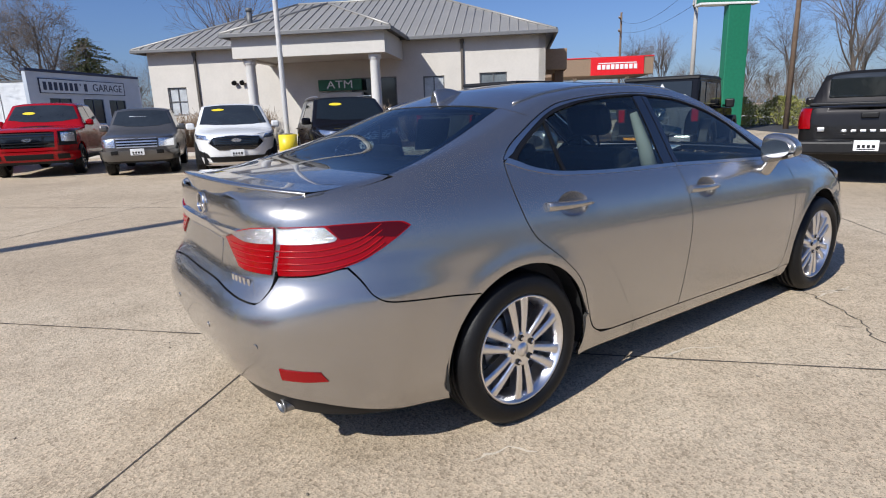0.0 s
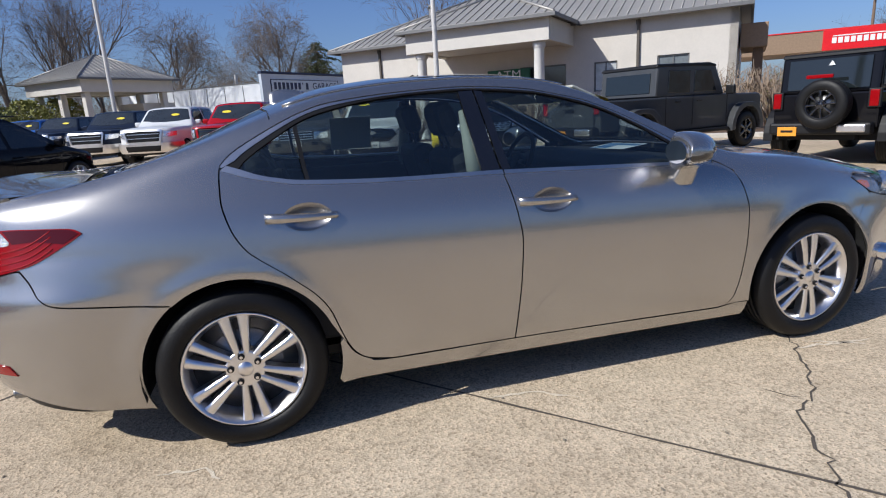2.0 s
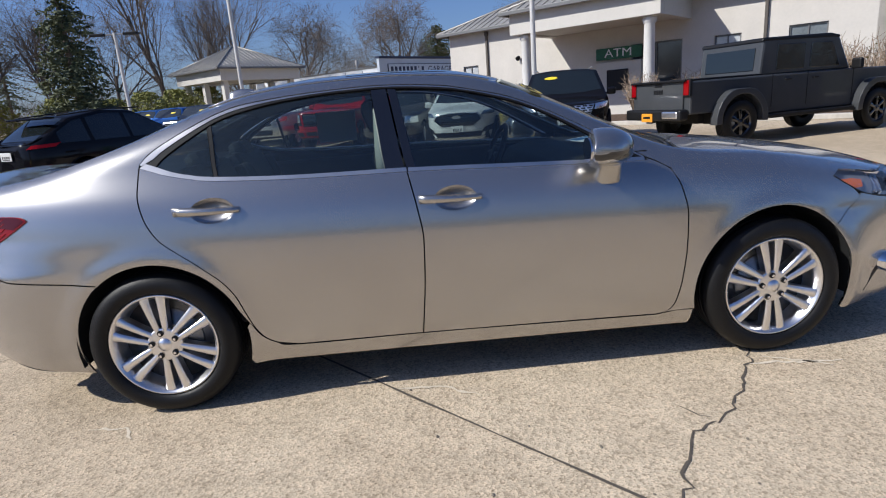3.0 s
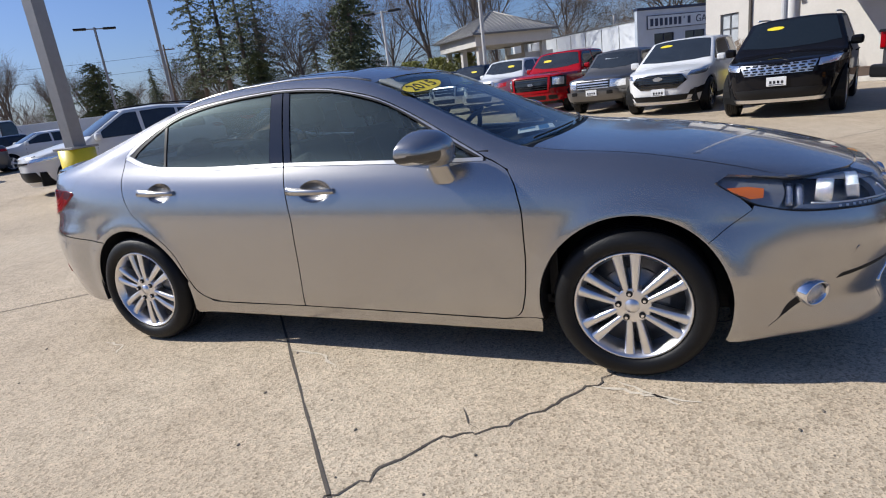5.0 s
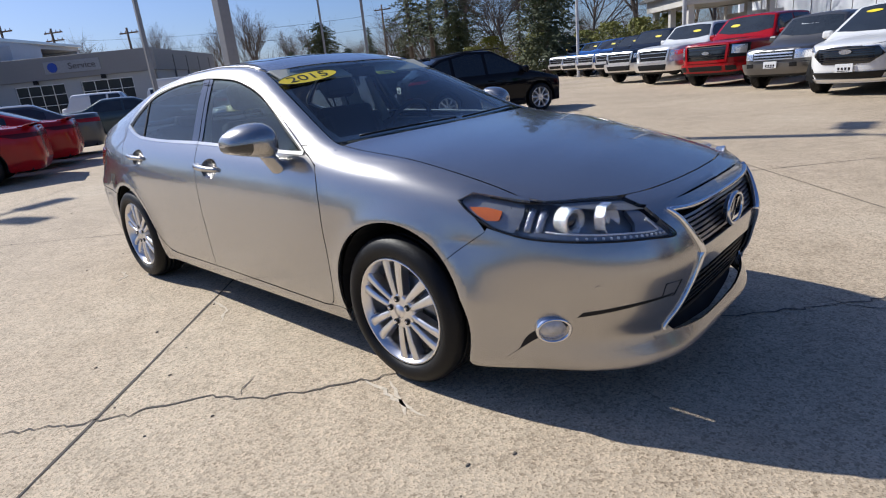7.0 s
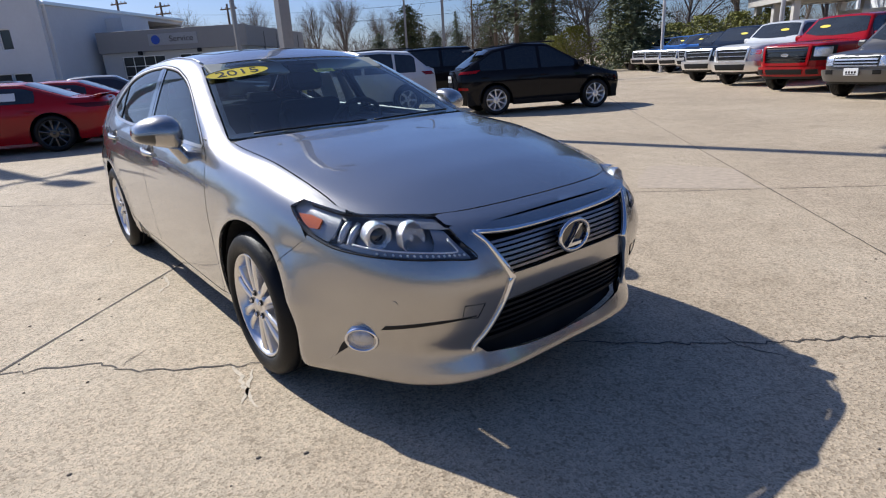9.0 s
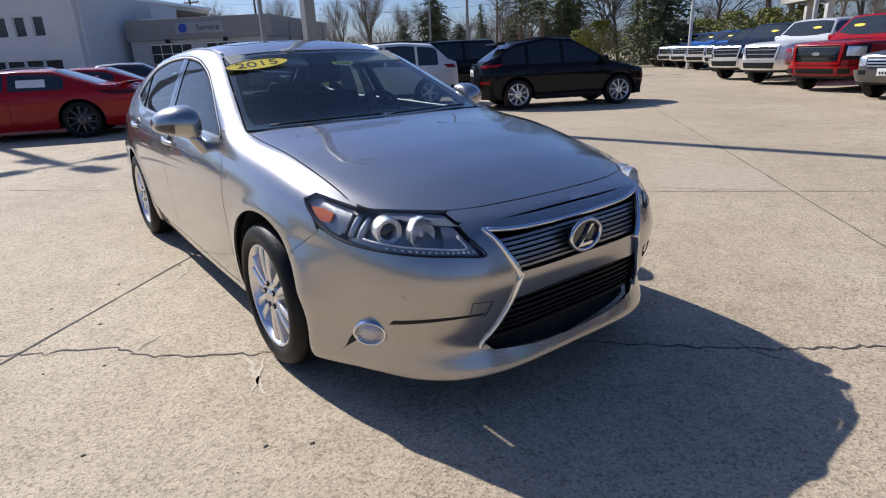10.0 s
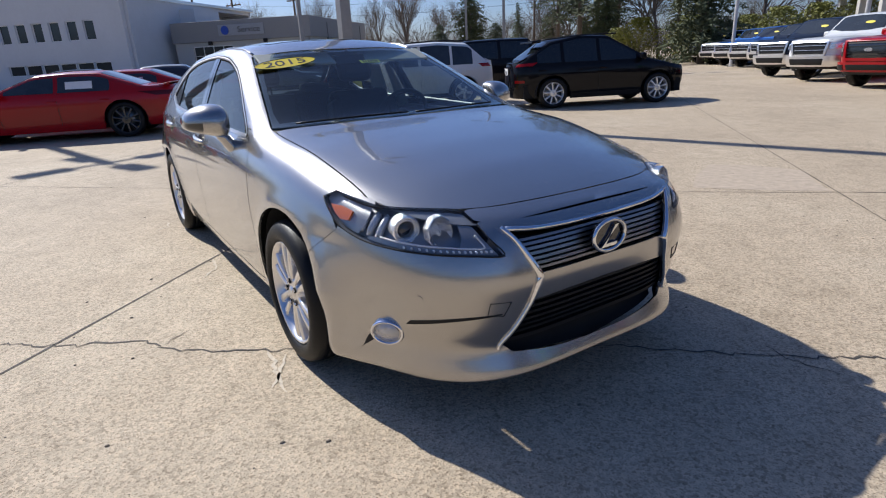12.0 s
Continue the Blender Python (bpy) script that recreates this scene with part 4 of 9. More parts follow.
    rfrit = np.vstack([rg_half, spline([(-1.93, -0.01), (-1.92, -0.3), (-1.87, -0.58)], 4), spline([(-1.84, -0.63), (-1.55, -0.56), (-1.28, -0.48)], 4), [(-1.27, -0.38), (-1.28, -0.01)]])
    frits = [top(rfrit, lift=-0.006, depth=0)]
    frits += [(v * (1, -1, 1), [q[::-1] for q in f], n * (1, -1, 1)) for v, f, n in frits]
    put("rear_window_border", sheet_mesh("rear_window_border", frits, GLOSS), rear_window)
    boot_half = np.vstack([spline([(-1.978, -0.01), (-1.965, -0.3), (-1.915, -0.6), (-1.905, -0.7)], 4), spline([(-1.95, -0.722), (-2.032, -0.718), (-2.168, -0.684), (-2.253, -0.64), (-2.29, -0.625)], 5), [(-2.3, -0.75), (-2.397, -0.75), (-2.397, -0.01)]])
    boot_back = cat(W((0.0, 0.71, -1), (0.25, 0.711, -1), (0.4, 0.7, -1), (0.57, 0.684, -1), (0.605, 0.69, -1)), W((0.612, 0.72, -1), (0.618, 0.8, -1), (0.622, 0.97, -1), (0.622, 1.2, -1)), W((0.3, 1.2, -1), (0.0, 1.2, -1)))
    b = side(boot_back)
    boot = put("boot_lid", sheet_mesh("boot_lid", [top(np.vstack([boot_half, (boot_half * (1, -1))[::-1]])), b, (b[0] * (1, -1, 1), [q[::-1] for q in b[1]], b[2] * (1, -1, 1))], SILVER), car)
    # lip spoiler
    bm = bmesh.new()
    rows = []
    for y in np.linspace(-0.655, 0.655, 61):
        e = max(0.0, 1 - (abs(y) / 0.655) ** 5)
        xe = -2.42 + 0.205 * (abs(y) / 0.655) ** 2.6
        zt = lambda x: float(S.top(x, y)[2])
        ze = 0.4 * zt(xe + 0.11) + 0.6 * zt(xe + 0.075) + 0.002 + 0.014 * e
        pts = [(xe + 0.2, zt(xe + 0.2) - 0.005), (xe + 0.15, zt(xe + 0.15) + 0.002 * e), (xe + 0.09, 0.6 * zt(xe + 0.1) + 0.4 * ze), (xe + 0.035, ze - 0.001), (xe + 0.006, ze), (xe, ze - 0.007), (xe + 0.006, ze - 0.014), (xe + 0.014, ze - 0.03), (xe + 0.022, ze - 0.06), (xe + 0.045, ze - 0.11)]
        rows.append([bm.verts.new((x, y, z)) for x, z in pts])
    for a, c in zip(rows, rows[1:]):
        for i in range(len(a) - 1):
            f = bm.faces.new((a[i], a[i + 1], c[i + 1], c[i]))
            f.smooth = True
    bmesh.ops.recalc_face_normals(bm, faces=bm.faces[:])
    part("spoiler", bm, SILVER, boot, "silver lip spoiler")
    bar = side(W((0.0, 0.878, -1), (0.2, 0.878, -1), (0.31, 0.882, -1), (0.42, 0.912, -1), (0.33, 0.914, -1), (0.2, 0.908, -1), (0.0, 0.906, -1)), lift=0.014, depth=0.02)
    put("chrome_bar", sheet_mesh("chrome_bar", [bar, (bar[0] * (1, -1, 1), [q[::-1] for q in bar[1]], bar[2] * (1, -1, 1))], CHROME), boot, "chrome bar over the number plate recess")
    plate = side(W((0.0, 0.735, -1), (0.22, 0.735, -1), (0.24, 0.75, -1), (0.25, 0.86, -1), (0.0, 0.866, -1), k=1), lift=0.002, depth=0.004)
    put("plate_recess", sheet_mesh("plate_recess", [plate, (plate[0] * (1, -1, 1), [q[::-1] for q in plate[1]], plate[2] * (1, -1, 1))], SILVER), boot)
    bm = bmesh.new()
    for i, y in enumerate((-0.4, -0.428, -0.456, -0.484, -0.512)):
        p = S.side(S.across(abs(y), 0.742, -1), 0.742)
        block(bm, 0.006, 0.02, 0.028, Matrix.Translation((p[0] - 0.004, p[1], 0.728)), 0.002)
    part("model_badge", bm, CHROME, boot, "chrome badge bars")
    bm = bmesh.new()
    ring = [(float(S.rear(0.972)) - 0.006, 0.052 * math.cos(a), 0.974 + 0.04 * math.sin(a)) for a in np.linspace(0, 2 * math.pi, 29)[:-1]]
    rod(bm, ring, [0.006] * 28, 6, True)
    part("rear_emblem", bm, CHROME, boot, "chrome oval emblem")
    # tail lamps
    out_lo = [(-1.9, 0.918), (-1.958, 0.882), (-2.063, 0.826), (-2.157, 0.797), (-2.24, 0.78), (-2.322, 0.776)]
    outer = cat(W(*lamp_out), W(*out_lo), W((0.625, 0.8, -1), (0.627, 0.94, -1)))
    inner = cat(W((0.606, 0.778, -1), (0.49, 0.778, -1), (0.43, 0.785, -1)), W((0.4, 0.81, -1), (0.34, 0.85, -1), (0.3, 0.876, -1)), W((0.36, 0.9, -1), (0.42, 0.914, -1), (0.519, 0.934, -1), (0.606, 0.941, -1)))
    for name, poly, parents in (("tail_lamp", outer, (car, car)), ("boot_lamp", inner, (boot, boot))):
        obs = [put(name, sheet_mesh(name, [side(poly, lift=0.006, depth=0.012)], REDLENS, m), p, "red and clear tail lamp") for m, p in zip((False, True), parents)]
        if name == "tail_lamp":
            clear = cat(W((-2.312, 0.884), (-2.24, 0.883), (-2.165, 0.888), (-2.148, 0.9)), W((-2.182, 0.938), (-2.24, 0.939), (-2.305, 0.938)))
            dark = cat(W((-2.172, 0.94), (-2.1, 0.941), (-1.95, 0.937), (-1.905, 0.921)), W((-1.96, 0.888), (-2.06, 0.9), (-2.14, 0.894)))
            ribs = [[(-2.318, z), (-2.23, z), (-2.16, z + 0.008), (-2.08, z + 0.03), (-2.0, z + 0.075)] for z in (0.797, 0.818, 0.84, 0.86)]
        else:
            clear = cat(W((0.606, 0.884, -1), (0.49, 0.88, -1), (0.43, 0.886, -1), (0.36, 0.898, -1)), W((0.43, 0.913, -1), (0.519, 0.931, -1), (0.606, 0.938, -1)))
            dark = None
            ribs = [[(0.606, z, -1), (0.5, z, -1), (0.42 - (z - 0.797) * 0.9, z + 0.004, -1)] for z in (0.797, 0.818, 0.84, 0.86)]
        for ob, m in zip(obs, (False, True)):
            put("clear_section", sheet_mesh("clear_section", [side(clear, lift=0.009, depth=0.006)], TAILCLEAR, m), ob, "clear ribbed lamp section")
            if dark is not None:
                put("dark_section", sheet_mesh("dark_section", [side(dark, lift=0.008, depth=0.004)], DARKRED, m), ob)
            for r in ribs:
                line = W(*r)
                p, n = skin(S, "side", line)
                p = (p + n * 0.007) * ((1, -1, 1) if m else (1, 1, 1))
                path_tube("light_guide", p.tolist(), 0.0024, REDGUIDE, ob)
    # rear bumper
    bump_r = cat(W((0.0, 0.36, -1), (0.4, 0.357, -1), (0.6, 0.33, -1)), W((-2.25, 0.3), (-2.1, 0.255), (-1.95, 0.225), (-1.775, 0.21)), arc(S, -1.405, 0.33, 0.376, 200, 128, 14), W((-1.64, 0.626), (-1.945, 0.658), (-2.02, 0.668), (-2.058, 0.686), (-2.086, 0.72), (-2.135, 0.794)), W((-2.157, 0.793), (-2.24, 0.774), (-2.325, 0.77)), W((0.612, 0.7, -1), (0.6, 0.684, -1), (0.57, 0.678, -1), (0.4, 0.694, -1), (0.25, 0.705, -1), (0.0, 0.704, -1)))
    b = side(bump_r)
    rear_bumper = put("rear_bumper", sheet_mesh("rear_bumper", [b, (b[0] * (1, -1, 1), [q[::-1] for q in b[1]], b[2] * (1, -1, 1))], SILVER), car)
    dif = side(cat(W((0.0, 0.23, -1), (0.4, 0.23, -1), (0.6, 0.22, -1)), W((-2.2, 0.21), (-2.0, 0.2), (-1.8, 0.2)), W((-1.95, 0.235), (-2.1, 0.265), (-2.25, 0.31)), W((0.6, 0.34, -1), (0.4, 0.367, -1), (0.0, 0.37, -1))), lift=-0.02, depth=0.01)
    put("diffuser", sheet_mesh("diffuser", [dif, (dif[0] * (1, -1, 1), [q[::-1] for q in dif[1]], dif[2] * (1, -1, 1))], BLACK), rear_bumper, "black plastic lower valance")
    refl = side(W((0.656, 0.45, -1), (0.7, 0.44, -1), (0.738, 0.432, -1), (0.742, 0.394, -1), (0.7, 0.395, -1), (0.648, 0.404, -1), k=1), lift=0.004)
    for m in (False, True):
        put("reflector", sheet_mesh("reflector", [refl], REDLENS, m), rear_bumper, "red plastic reflector")
    for y, z in ((0.6, 0.53), (0.25, 0.53)):
        p, n = skin(S, "side", np.array([[S.across(y, z, -1), z]]))
        for m in (1, -1):
            bm = bmesh.new()
            tube(bm, 0.011, 0.011, 0.003, Matrix.Translation((p[0][0], p[0][1] * m, z)) @ Vector((n[0][0], n[0][1] * m, n[0][2])).to_track_quat("Z", "Y").to_matrix().to_4x4(), 16)
            part("parking_sensor", bm, SILVER, rear_bumper)
    for m in (-1, 1):
        bm = bmesh.new()
        turned(bm, [(0.034, 0.0), (0.04, -0.01), (0.042, -0.02), (0.038, -0.022), (0.036, 0.0), (0.035, 0.12), (0.042, 0.12), (0.042, -0.01)], 20, Matrix.Translation((-2.315, 0.53 * m, 0.25)) @ Matrix.Rotation(radians(90), 4, "Y") @ Matrix.Diagonal((0.75, 1.15, 1, 1)))
        part("exhaust_tip", bm, STEELGREY, rear_bumper, "chrome exhaust tip")
    # front bumper with its grille openings
    lamp_lo = [(1.838, 0.724), (1.969, 0.692), (2.09, 0.68), (0.66, 0.674, 1), (0.563, 0.669, 1), (0.447, 0.66, 1)]
    g_side = [(0.43, 0.744, 1), (0.402, 0.708, 1), (0.372, 0.656, 1), (0.334, 0.585, 1), (0.336, 0.56, 1), (0.359, 0.485, 1), (0.4, 0.404, 1), (0.445, 0.325, 1)]
    edge_n = [(x, float(S.edge(x))) for x in np.linspace(2.2, 2.375, 14)]
    bump_f = cat(W((0.0, 0.208, 1), (0.3, 0.205, 1), (0.5, 0.198, 1), (0.66, 0.188, 1)), W((1.98, 0.182), (1.85, 0.178), (1.758, 0.18)), arc(S, 1.392, 0.335, 0.383, -22, 42, 14), W((1.682, 0.598), (1.751, 0.652), (1.832, 0.709)), W(*lamp_lo), W((0.482, 0.72, 1), (0.5, 0.765, 1)), W((0.45, 0.79, 1), (0.3, 0.79, 1), (0.0, 0.79, 1)), W((0.0, 0.722, 1), (0.1, 0.722, 1), (0.292, 0.728, 1), (0.41, 0.741, 1)), W(*g_side), W((0.4, 0.283, 1), (0.2, 0.256, 1), (0.0, 0.25, 1)))
    nose_half = np.array([(2.286, 0.0)] + [(x, y) for x, y in spline([(2.286, -0.03), (2.278, -0.2), (2.251, -0.36), (2.206, -0.477)], 4)] + [(2.209, -0.492), (2.5, -0.492), (2.5, 0.0)])
    b, nz = side(bump_f), top(nose_half, depth=0.0)
    flip = lambda q: (q[0] * (1, -1, 1), [f[::-1] for f in q[1]], q[2] * (1, -1, 1))
    front_bumper = put("front_bumper", sheet_mesh("front_bumper", [b, flip(b), nz, flip(nz)], SILVER), car)
    lip = side(cat(W((0.0, 0.222, 1), (0.2, 0.222, 1), (0.4, 0.225, 1), (0.49, 0.25, 1)), W((0.5, 0.3, 1), (0.456, 0.324, 1), (0.442, 0.316, 1)), W((0.4, 0.284, 1), (0.2, 0.258, 1), (0.0, 0.252, 1))), lift=0.0012, depth=0.006, cell=0.012)
    put("lower_lip", sheet_mesh("lower_lip", [lip, flip(lip)], SILVER), front_bumper)
    waist = side(cat(W((0.0, 0.493, 1), (0.2, 0.49, 1), (0.352, 0.482, 1)), W((0.335, 0.56, 1), (0.325, 0.584, 1)), W((0.2, 0.583, 1), (0.0, 0.583, 1))), lift=-0.006, depth=0.03)
    put("grille_waist", sheet_mesh("grille_waist", [waist, flip(waist)], SILVER), front_bumper)
    for name, zs, w0, w1, mat, hh in (("upper_slat", np.linspace(0.6, 0.708, 7), None, None, SLATGREY, 0.0052), ("lower_slat", np.linspace(0.318, 0.47, 7), None, None, BLACK, 0.006)):
        for z in zs:
            ys = np.interp(z, [p[1] for p in g_side[::-1]], [p[0] for p in g_side[::-1]])
            pol = W((0.0, z - hh, 1), (ys * 0.5, z - hh, 1), (ys, z - hh, 1), (ys, z + hh, 1), (ys * 0.5, z + hh, 1), (0.0, z + hh, 1), k=1)
            s = sheet(S, "side", pol, cell=0.08, lift=-0.022, depth=0.025)
            put(name, sheet_mesh(name, [s, flip(s)], mat), front_bumper)
    # near-black sheet that paints the shade of the hollow behind the slats
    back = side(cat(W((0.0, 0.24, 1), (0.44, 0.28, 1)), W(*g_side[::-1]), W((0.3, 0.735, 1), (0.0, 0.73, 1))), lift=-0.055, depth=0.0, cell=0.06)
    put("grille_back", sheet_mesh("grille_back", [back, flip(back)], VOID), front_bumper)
    for m in (1, -1):
        line = W(*([(0.436, 0.748, 1)] + g_side[1:] + [(0.452, 0.3, 1)]), k=6)
        p, n = skin(S, "side", line)
        p = (p + n * 0.002) * (1, m, 1)
        t = np.linspace(0, 1, len(p))
        path_tube("grille_frame", p.tolist(), 0.01, CHROME, front_bumper, "chrome spindle grille frame", radii=(0.008 + 0.006 * np.exp(-((t - 0.42) / 0.2) ** 2)).tolist())
    line = W((0.425, 0.742, 1), (0.3, 0.73, 1), (0.1, 0.724, 1), (0.0, 0.724, 1))
    p, n = skin(S, "side", line)
    p = p + n * 0.002
    full = p.tolist() + (p[::-1] * (1, -1, 1)).tolist()[1:]
    path_tube("grille_top_bar", full, 0.009, CHROME, front_bumper, "chrome bar along the grille top")
    bm = bmesh.new()
    ring = [(2.428, 0.082 * math.cos(a), 0.655 + 0.058 * math.sin(a)) for a in np.linspace(0, 2 * math.pi, 37)[:-1]]
    rod(bm, ring, [0.0085] * 36, 8, True)
    extrude(bm, [(0.045, 0.037), (0.026, 0.037), (-0.02, -0.03), (0.04, -0.03), (0.034, -0.042), (-0.045, -0.042)], 0.008, Matrix(((0, 0, 1, 2.424), (-1, 0, 0, 0.0), (0, 1, 0, 0.655), (0, 0, 0, 1))) @ Matrix.Diagonal((-1, 1, 1, 1)))
    emblem = part("front_emblem", bm, CHROME, front_bumper, "chrome oval emblem on a black disc")
    bm = bmesh.new()
    extrude(bm, ellipse(0, 0, 0.08, 0.056), 0.012, Matrix(((0, 0, 1, 2.408), (1, 0, 0, 0), (0, 1, 0, 0.655), (0, 0, 0, 1))))
    part("emblem_disc", bm, GLOSS, emblem)
    # fog lamps, air slits, sensor
    slit = side(cat(W((0.462, 0.456, 1), (0.6, 0.449, 1), (0.705, 0.424, 1)), W((0.712, 0.405, 1), (0.6, 0.437, 1), (0.462, 0.452, 1))), lift=0.0015, depth=0.003, cell=0.02)
    lipline = side(cat(W((0.735, 0.395, 1), (1.99, 0.34), (1.94, 0.27), (1.9, 0.235)), W((1.97, 0.29), (2.03, 0.33), (0.72, 0.37, 1))), lift=0.0015, depth=0.003, cell=0.02)
    washer = W((0.51, 0.452, 1), (0.506, 0.502, 1), (0.434, 0.498, 1), (0.456, 0.444, 1), k=1)
    for m in (False, True):
        put("air_slit", sheet_mesh("air_slit", [slit, lipline], BLACK, m), front_bumper)
        wp, wn_ = skin(S, "side", washer)
        path_tube("washer_cover", ((wp + wn_ * 0.0008) * ((1, -1, 1) if m else (1, 1, 1))).tolist(), 0.0016, VOID, front_bumper, cyclic=True)
        at = np.array([[S.across(0.738, 0.358, 1), 0.358]])
        p, n = skin(S, "side", at)
        p, n = p[0] * ((1, -1, 1) if m else (1, 1, 1)), n[0] * ((1, -1, 1) if m else (1, 1, 1))
        frame_m = Matrix.Translation(Vector(p) + Vector(n) * 0.016) @ (Vector(n) + Vector((0.4, 0, 0.0))).to_track_quat("Z", "Y").to_matrix().to_4x4() @ Matrix.Diagonal((1.12, 0.88, 1, 1))
        bm = bmesh.new()
        turned(bm, [(0.058, -0.05), (0.058, 0.003), (0.054, 0.007), (0.049, 0.005), (0.046, -0.004), (0.044, -0.02)], 32, frame_m)
        fog = part("fog_lamp", bm, CHROME, front_bumper, "round fog lamp with a chrome ring")
        bm = bmesh.new()
        turned(bm, [(0.0, 0.008), (0.02, 0.006), (0.036, 0.001), (0.046, -0.008)], 32, frame_m)
        part("fog_lens", bm, RIBCLEAR, fog)
        p, n = skin(S, "side", np.array([[S.across(0.69, 0.52, 1), 0.52]]))
        bm = bmesh.new()
        tube(bm, 0.011, 0.011, 0.002, Matrix.Translation(p[0] * ((1, -1, 1) if m else (1, 1, 1))) @ Vector(n[0] * ((1, -1, 1) if m else (1, 1, 1))).to_track_quat("Z", "Y").to_matrix().to_4x4(), 16)
        part("parking_sensor", bm, SILVER, front_bumper)
    # headlamps
    lens_side = cat(W((1.702, 0.86), (1.704, 0.814), (1.76, 0.776), (1.845, 0.728), (1.969, 0.696), (2.09, 0.684), (0.66, 0.678, 1), (0.563, 0.673, 1), (0.45, 0.664, 1)), W((0.485, 0.722, 1), (0.505, 0.775, 1)), W((2.1, 0.86), (1.95, 0.88)))
    lens_top = [(1.704, -0.95), (1.706, -0.8), (1.832, -0.77), (1.964, -0.722), (2.047, -0.655), (2.135, -0.567), (2.2, -0.5), (2.21, -0.496), (2.5, -0.496), (2.5, -0.95)]
    lamp_edge = W((1.704, 0.814), (1.76, 0.776), (1.845, 0.728), (1.969, 0.696), (2.09, 0.684), (0.66, 0.678, 1), (0.563, 0.673, 1), (0.45, 0.664, 1), (0.485, 0.722, 1))
    for m in (False, True):
        sg = 1 if m else -1
        hand = np.array((1, -1, 1) if m else (1, 1, 1))

        def on(q, dep):
            """A place so deep behind the lens, and the way out of it there."""
            u = S.along(q[0], q[1]) if len(q) == 2 else S.across(q[0], q[1], q[2])
            p, n = skin(S, "side", np.array([[u, q[1]]]))
            return Vector((p[0] - n[0] * dep) * hand), Vector(n[0] * hand)

        lamp = put("headlamp", sheet_mesh("headlamp", [side(lens_side, lift=-0.052, depth=0.0)], LAMPBOWL, m), car, "headlamp with projector, amber corner and clear lens")
        p, n = skin(S, "side", lamp_edge)
        wall = np.vstack([(p - n * 0.002) * hand, (p - n * 0.08) * hand])
        k = len(p)
        put("lamp_wall", plain_mesh("lamp_wall", wall, [[i, i + 1, k + i + 1, k + i] for i in range(k - 1)], LAMPBOWL), lamp)
        put("lamp_top", sheet_mesh("lamp_top", [top(lens_top, lift=-0.014, depth=0.0)], LAMPBOWL, m), lamp)
        put("lamp_cover", sheet_mesh("lamp_cover", [side(lens_side, lift=0.002, depth=0.004), top(lens_top, lift=0.002, depth=0.004)], LENS, m), lamp, "clear plastic lamp cover")
        bm = bmesh.new()
        rows = []
        for x, y in spline([(1.832, -0.768), (1.964, -0.72), (2.047, -0.653), (2.135, -0.565), (2.2, -0.498)], 4):
            z = float(S.top(x, y)[2])
            rows.append([bm.verts.new((x, y * -sg, z + dz)) for dz in (-0.002, -0.008)])
        for a, c in zip(rows, rows[1:]):
            bm.faces.new((a[0], a[1], c[1], c[0]))
        part("lamp_brow", bm, BLACK, lamp)
        path_tube("lamp_seal", (p * hand).tolist(), 0.0026, BLACK, lamp)
        amber = side(W((1.75, 0.797), (1.79, 0.769), (1.83, 0.75), (1.873, 0.752), (1.877, 0.786), (1.82, 0.797), k=1), lift=-0.012, depth=0.02)
        put("amber_reflector", sheet_mesh("amber_reflector", [amber], AMBER, m), lamp, "amber side reflector")
        liner = side(cat(W((1.712, 0.816), (1.765, 0.779), (1.848, 0.733), (1.93, 0.71)), W((1.93, 0.83), (1.85, 0.845), (1.72, 0.85))), lift=-0.02, depth=0.0)
        put("lamp_liner", sheet_mesh("lamp_liner", [liner], LAMPBOWL, m), lamp)
        # clear ribbed bands between the amber piece and the projector
        for i, (x, lo, hi, r0) in enumerate(((1.9, 0.73, 0.806, 0.012), (1.935, 0.722, 0.806, 0.014), (1.973, 0.714, 0.804, 0.016), (2.013, 0.71, 0.8, 0.017))):
            bm = bmesh.new()
            pts = [on((x, z), 0.032 + 0.003 * i)[0] for z in np.linspace(lo, hi, 6)]
            rod(bm, [tuple(q) for q in pts], [r0] * 6, 10)
            part("clear_band", bm, RIBCLEAR, lamp)
        c, way = on((0.672, 0.755, 1), 0.022)
        aim = Vector((0.97, 0.2 * sg, -0.04)).to_track_quat("Z", "Y").to_matrix().to_4x4()
        bm = bmesh.new()
        turned(bm, [(0.029, -0.012), (0.031, 0.002), (0.034, 0.004), (0.037, 0.0), (0.039, 0.006), (0.044, 0.011), (0.048, 0.01), (0.05, 0.002), (0.05, -0.045)], 36, Matrix.Translation(c) @ aim)
        proj = part("projector", bm, CLEARLAMP, lamp, "bright projector ring")
        bm = bmesh.new()
        turned(bm, [(0.0, 0.006), (0.012, 0.004), (0.023, -0.002), (0.0305, -0.012)], 32, Matrix.Translation(c) @ aim)
        part("projector_lens", bm, GLOSS, proj, "dark glass projector lens")
        c, way = on((0.602, 0.75, 1), 0.02)
        aim = Vector((0.97, 0.1 * sg, 0.1)).to_track_quat("Z", "Y").to_matrix().to_4x4()
        bm = bmesh.new()
        turned(bm, [(0.0, -0.012), (0.01, -0.014), (0.011, -0.045), (0.022, -0.042), (0.036, -0.026), (0.047, -0.006), (0.05, 0.0), (0.053, -0.002), (0.053, -0.04)], 9, Matrix.Translation(c) @ aim @ Matrix.Diagonal((0.92, 1.2, 1, 1)))
        for f in bm.faces:
            f.smooth = False
        part("high_beam", bm, CLEARLAMP, lamp, "faceted clear reflector")
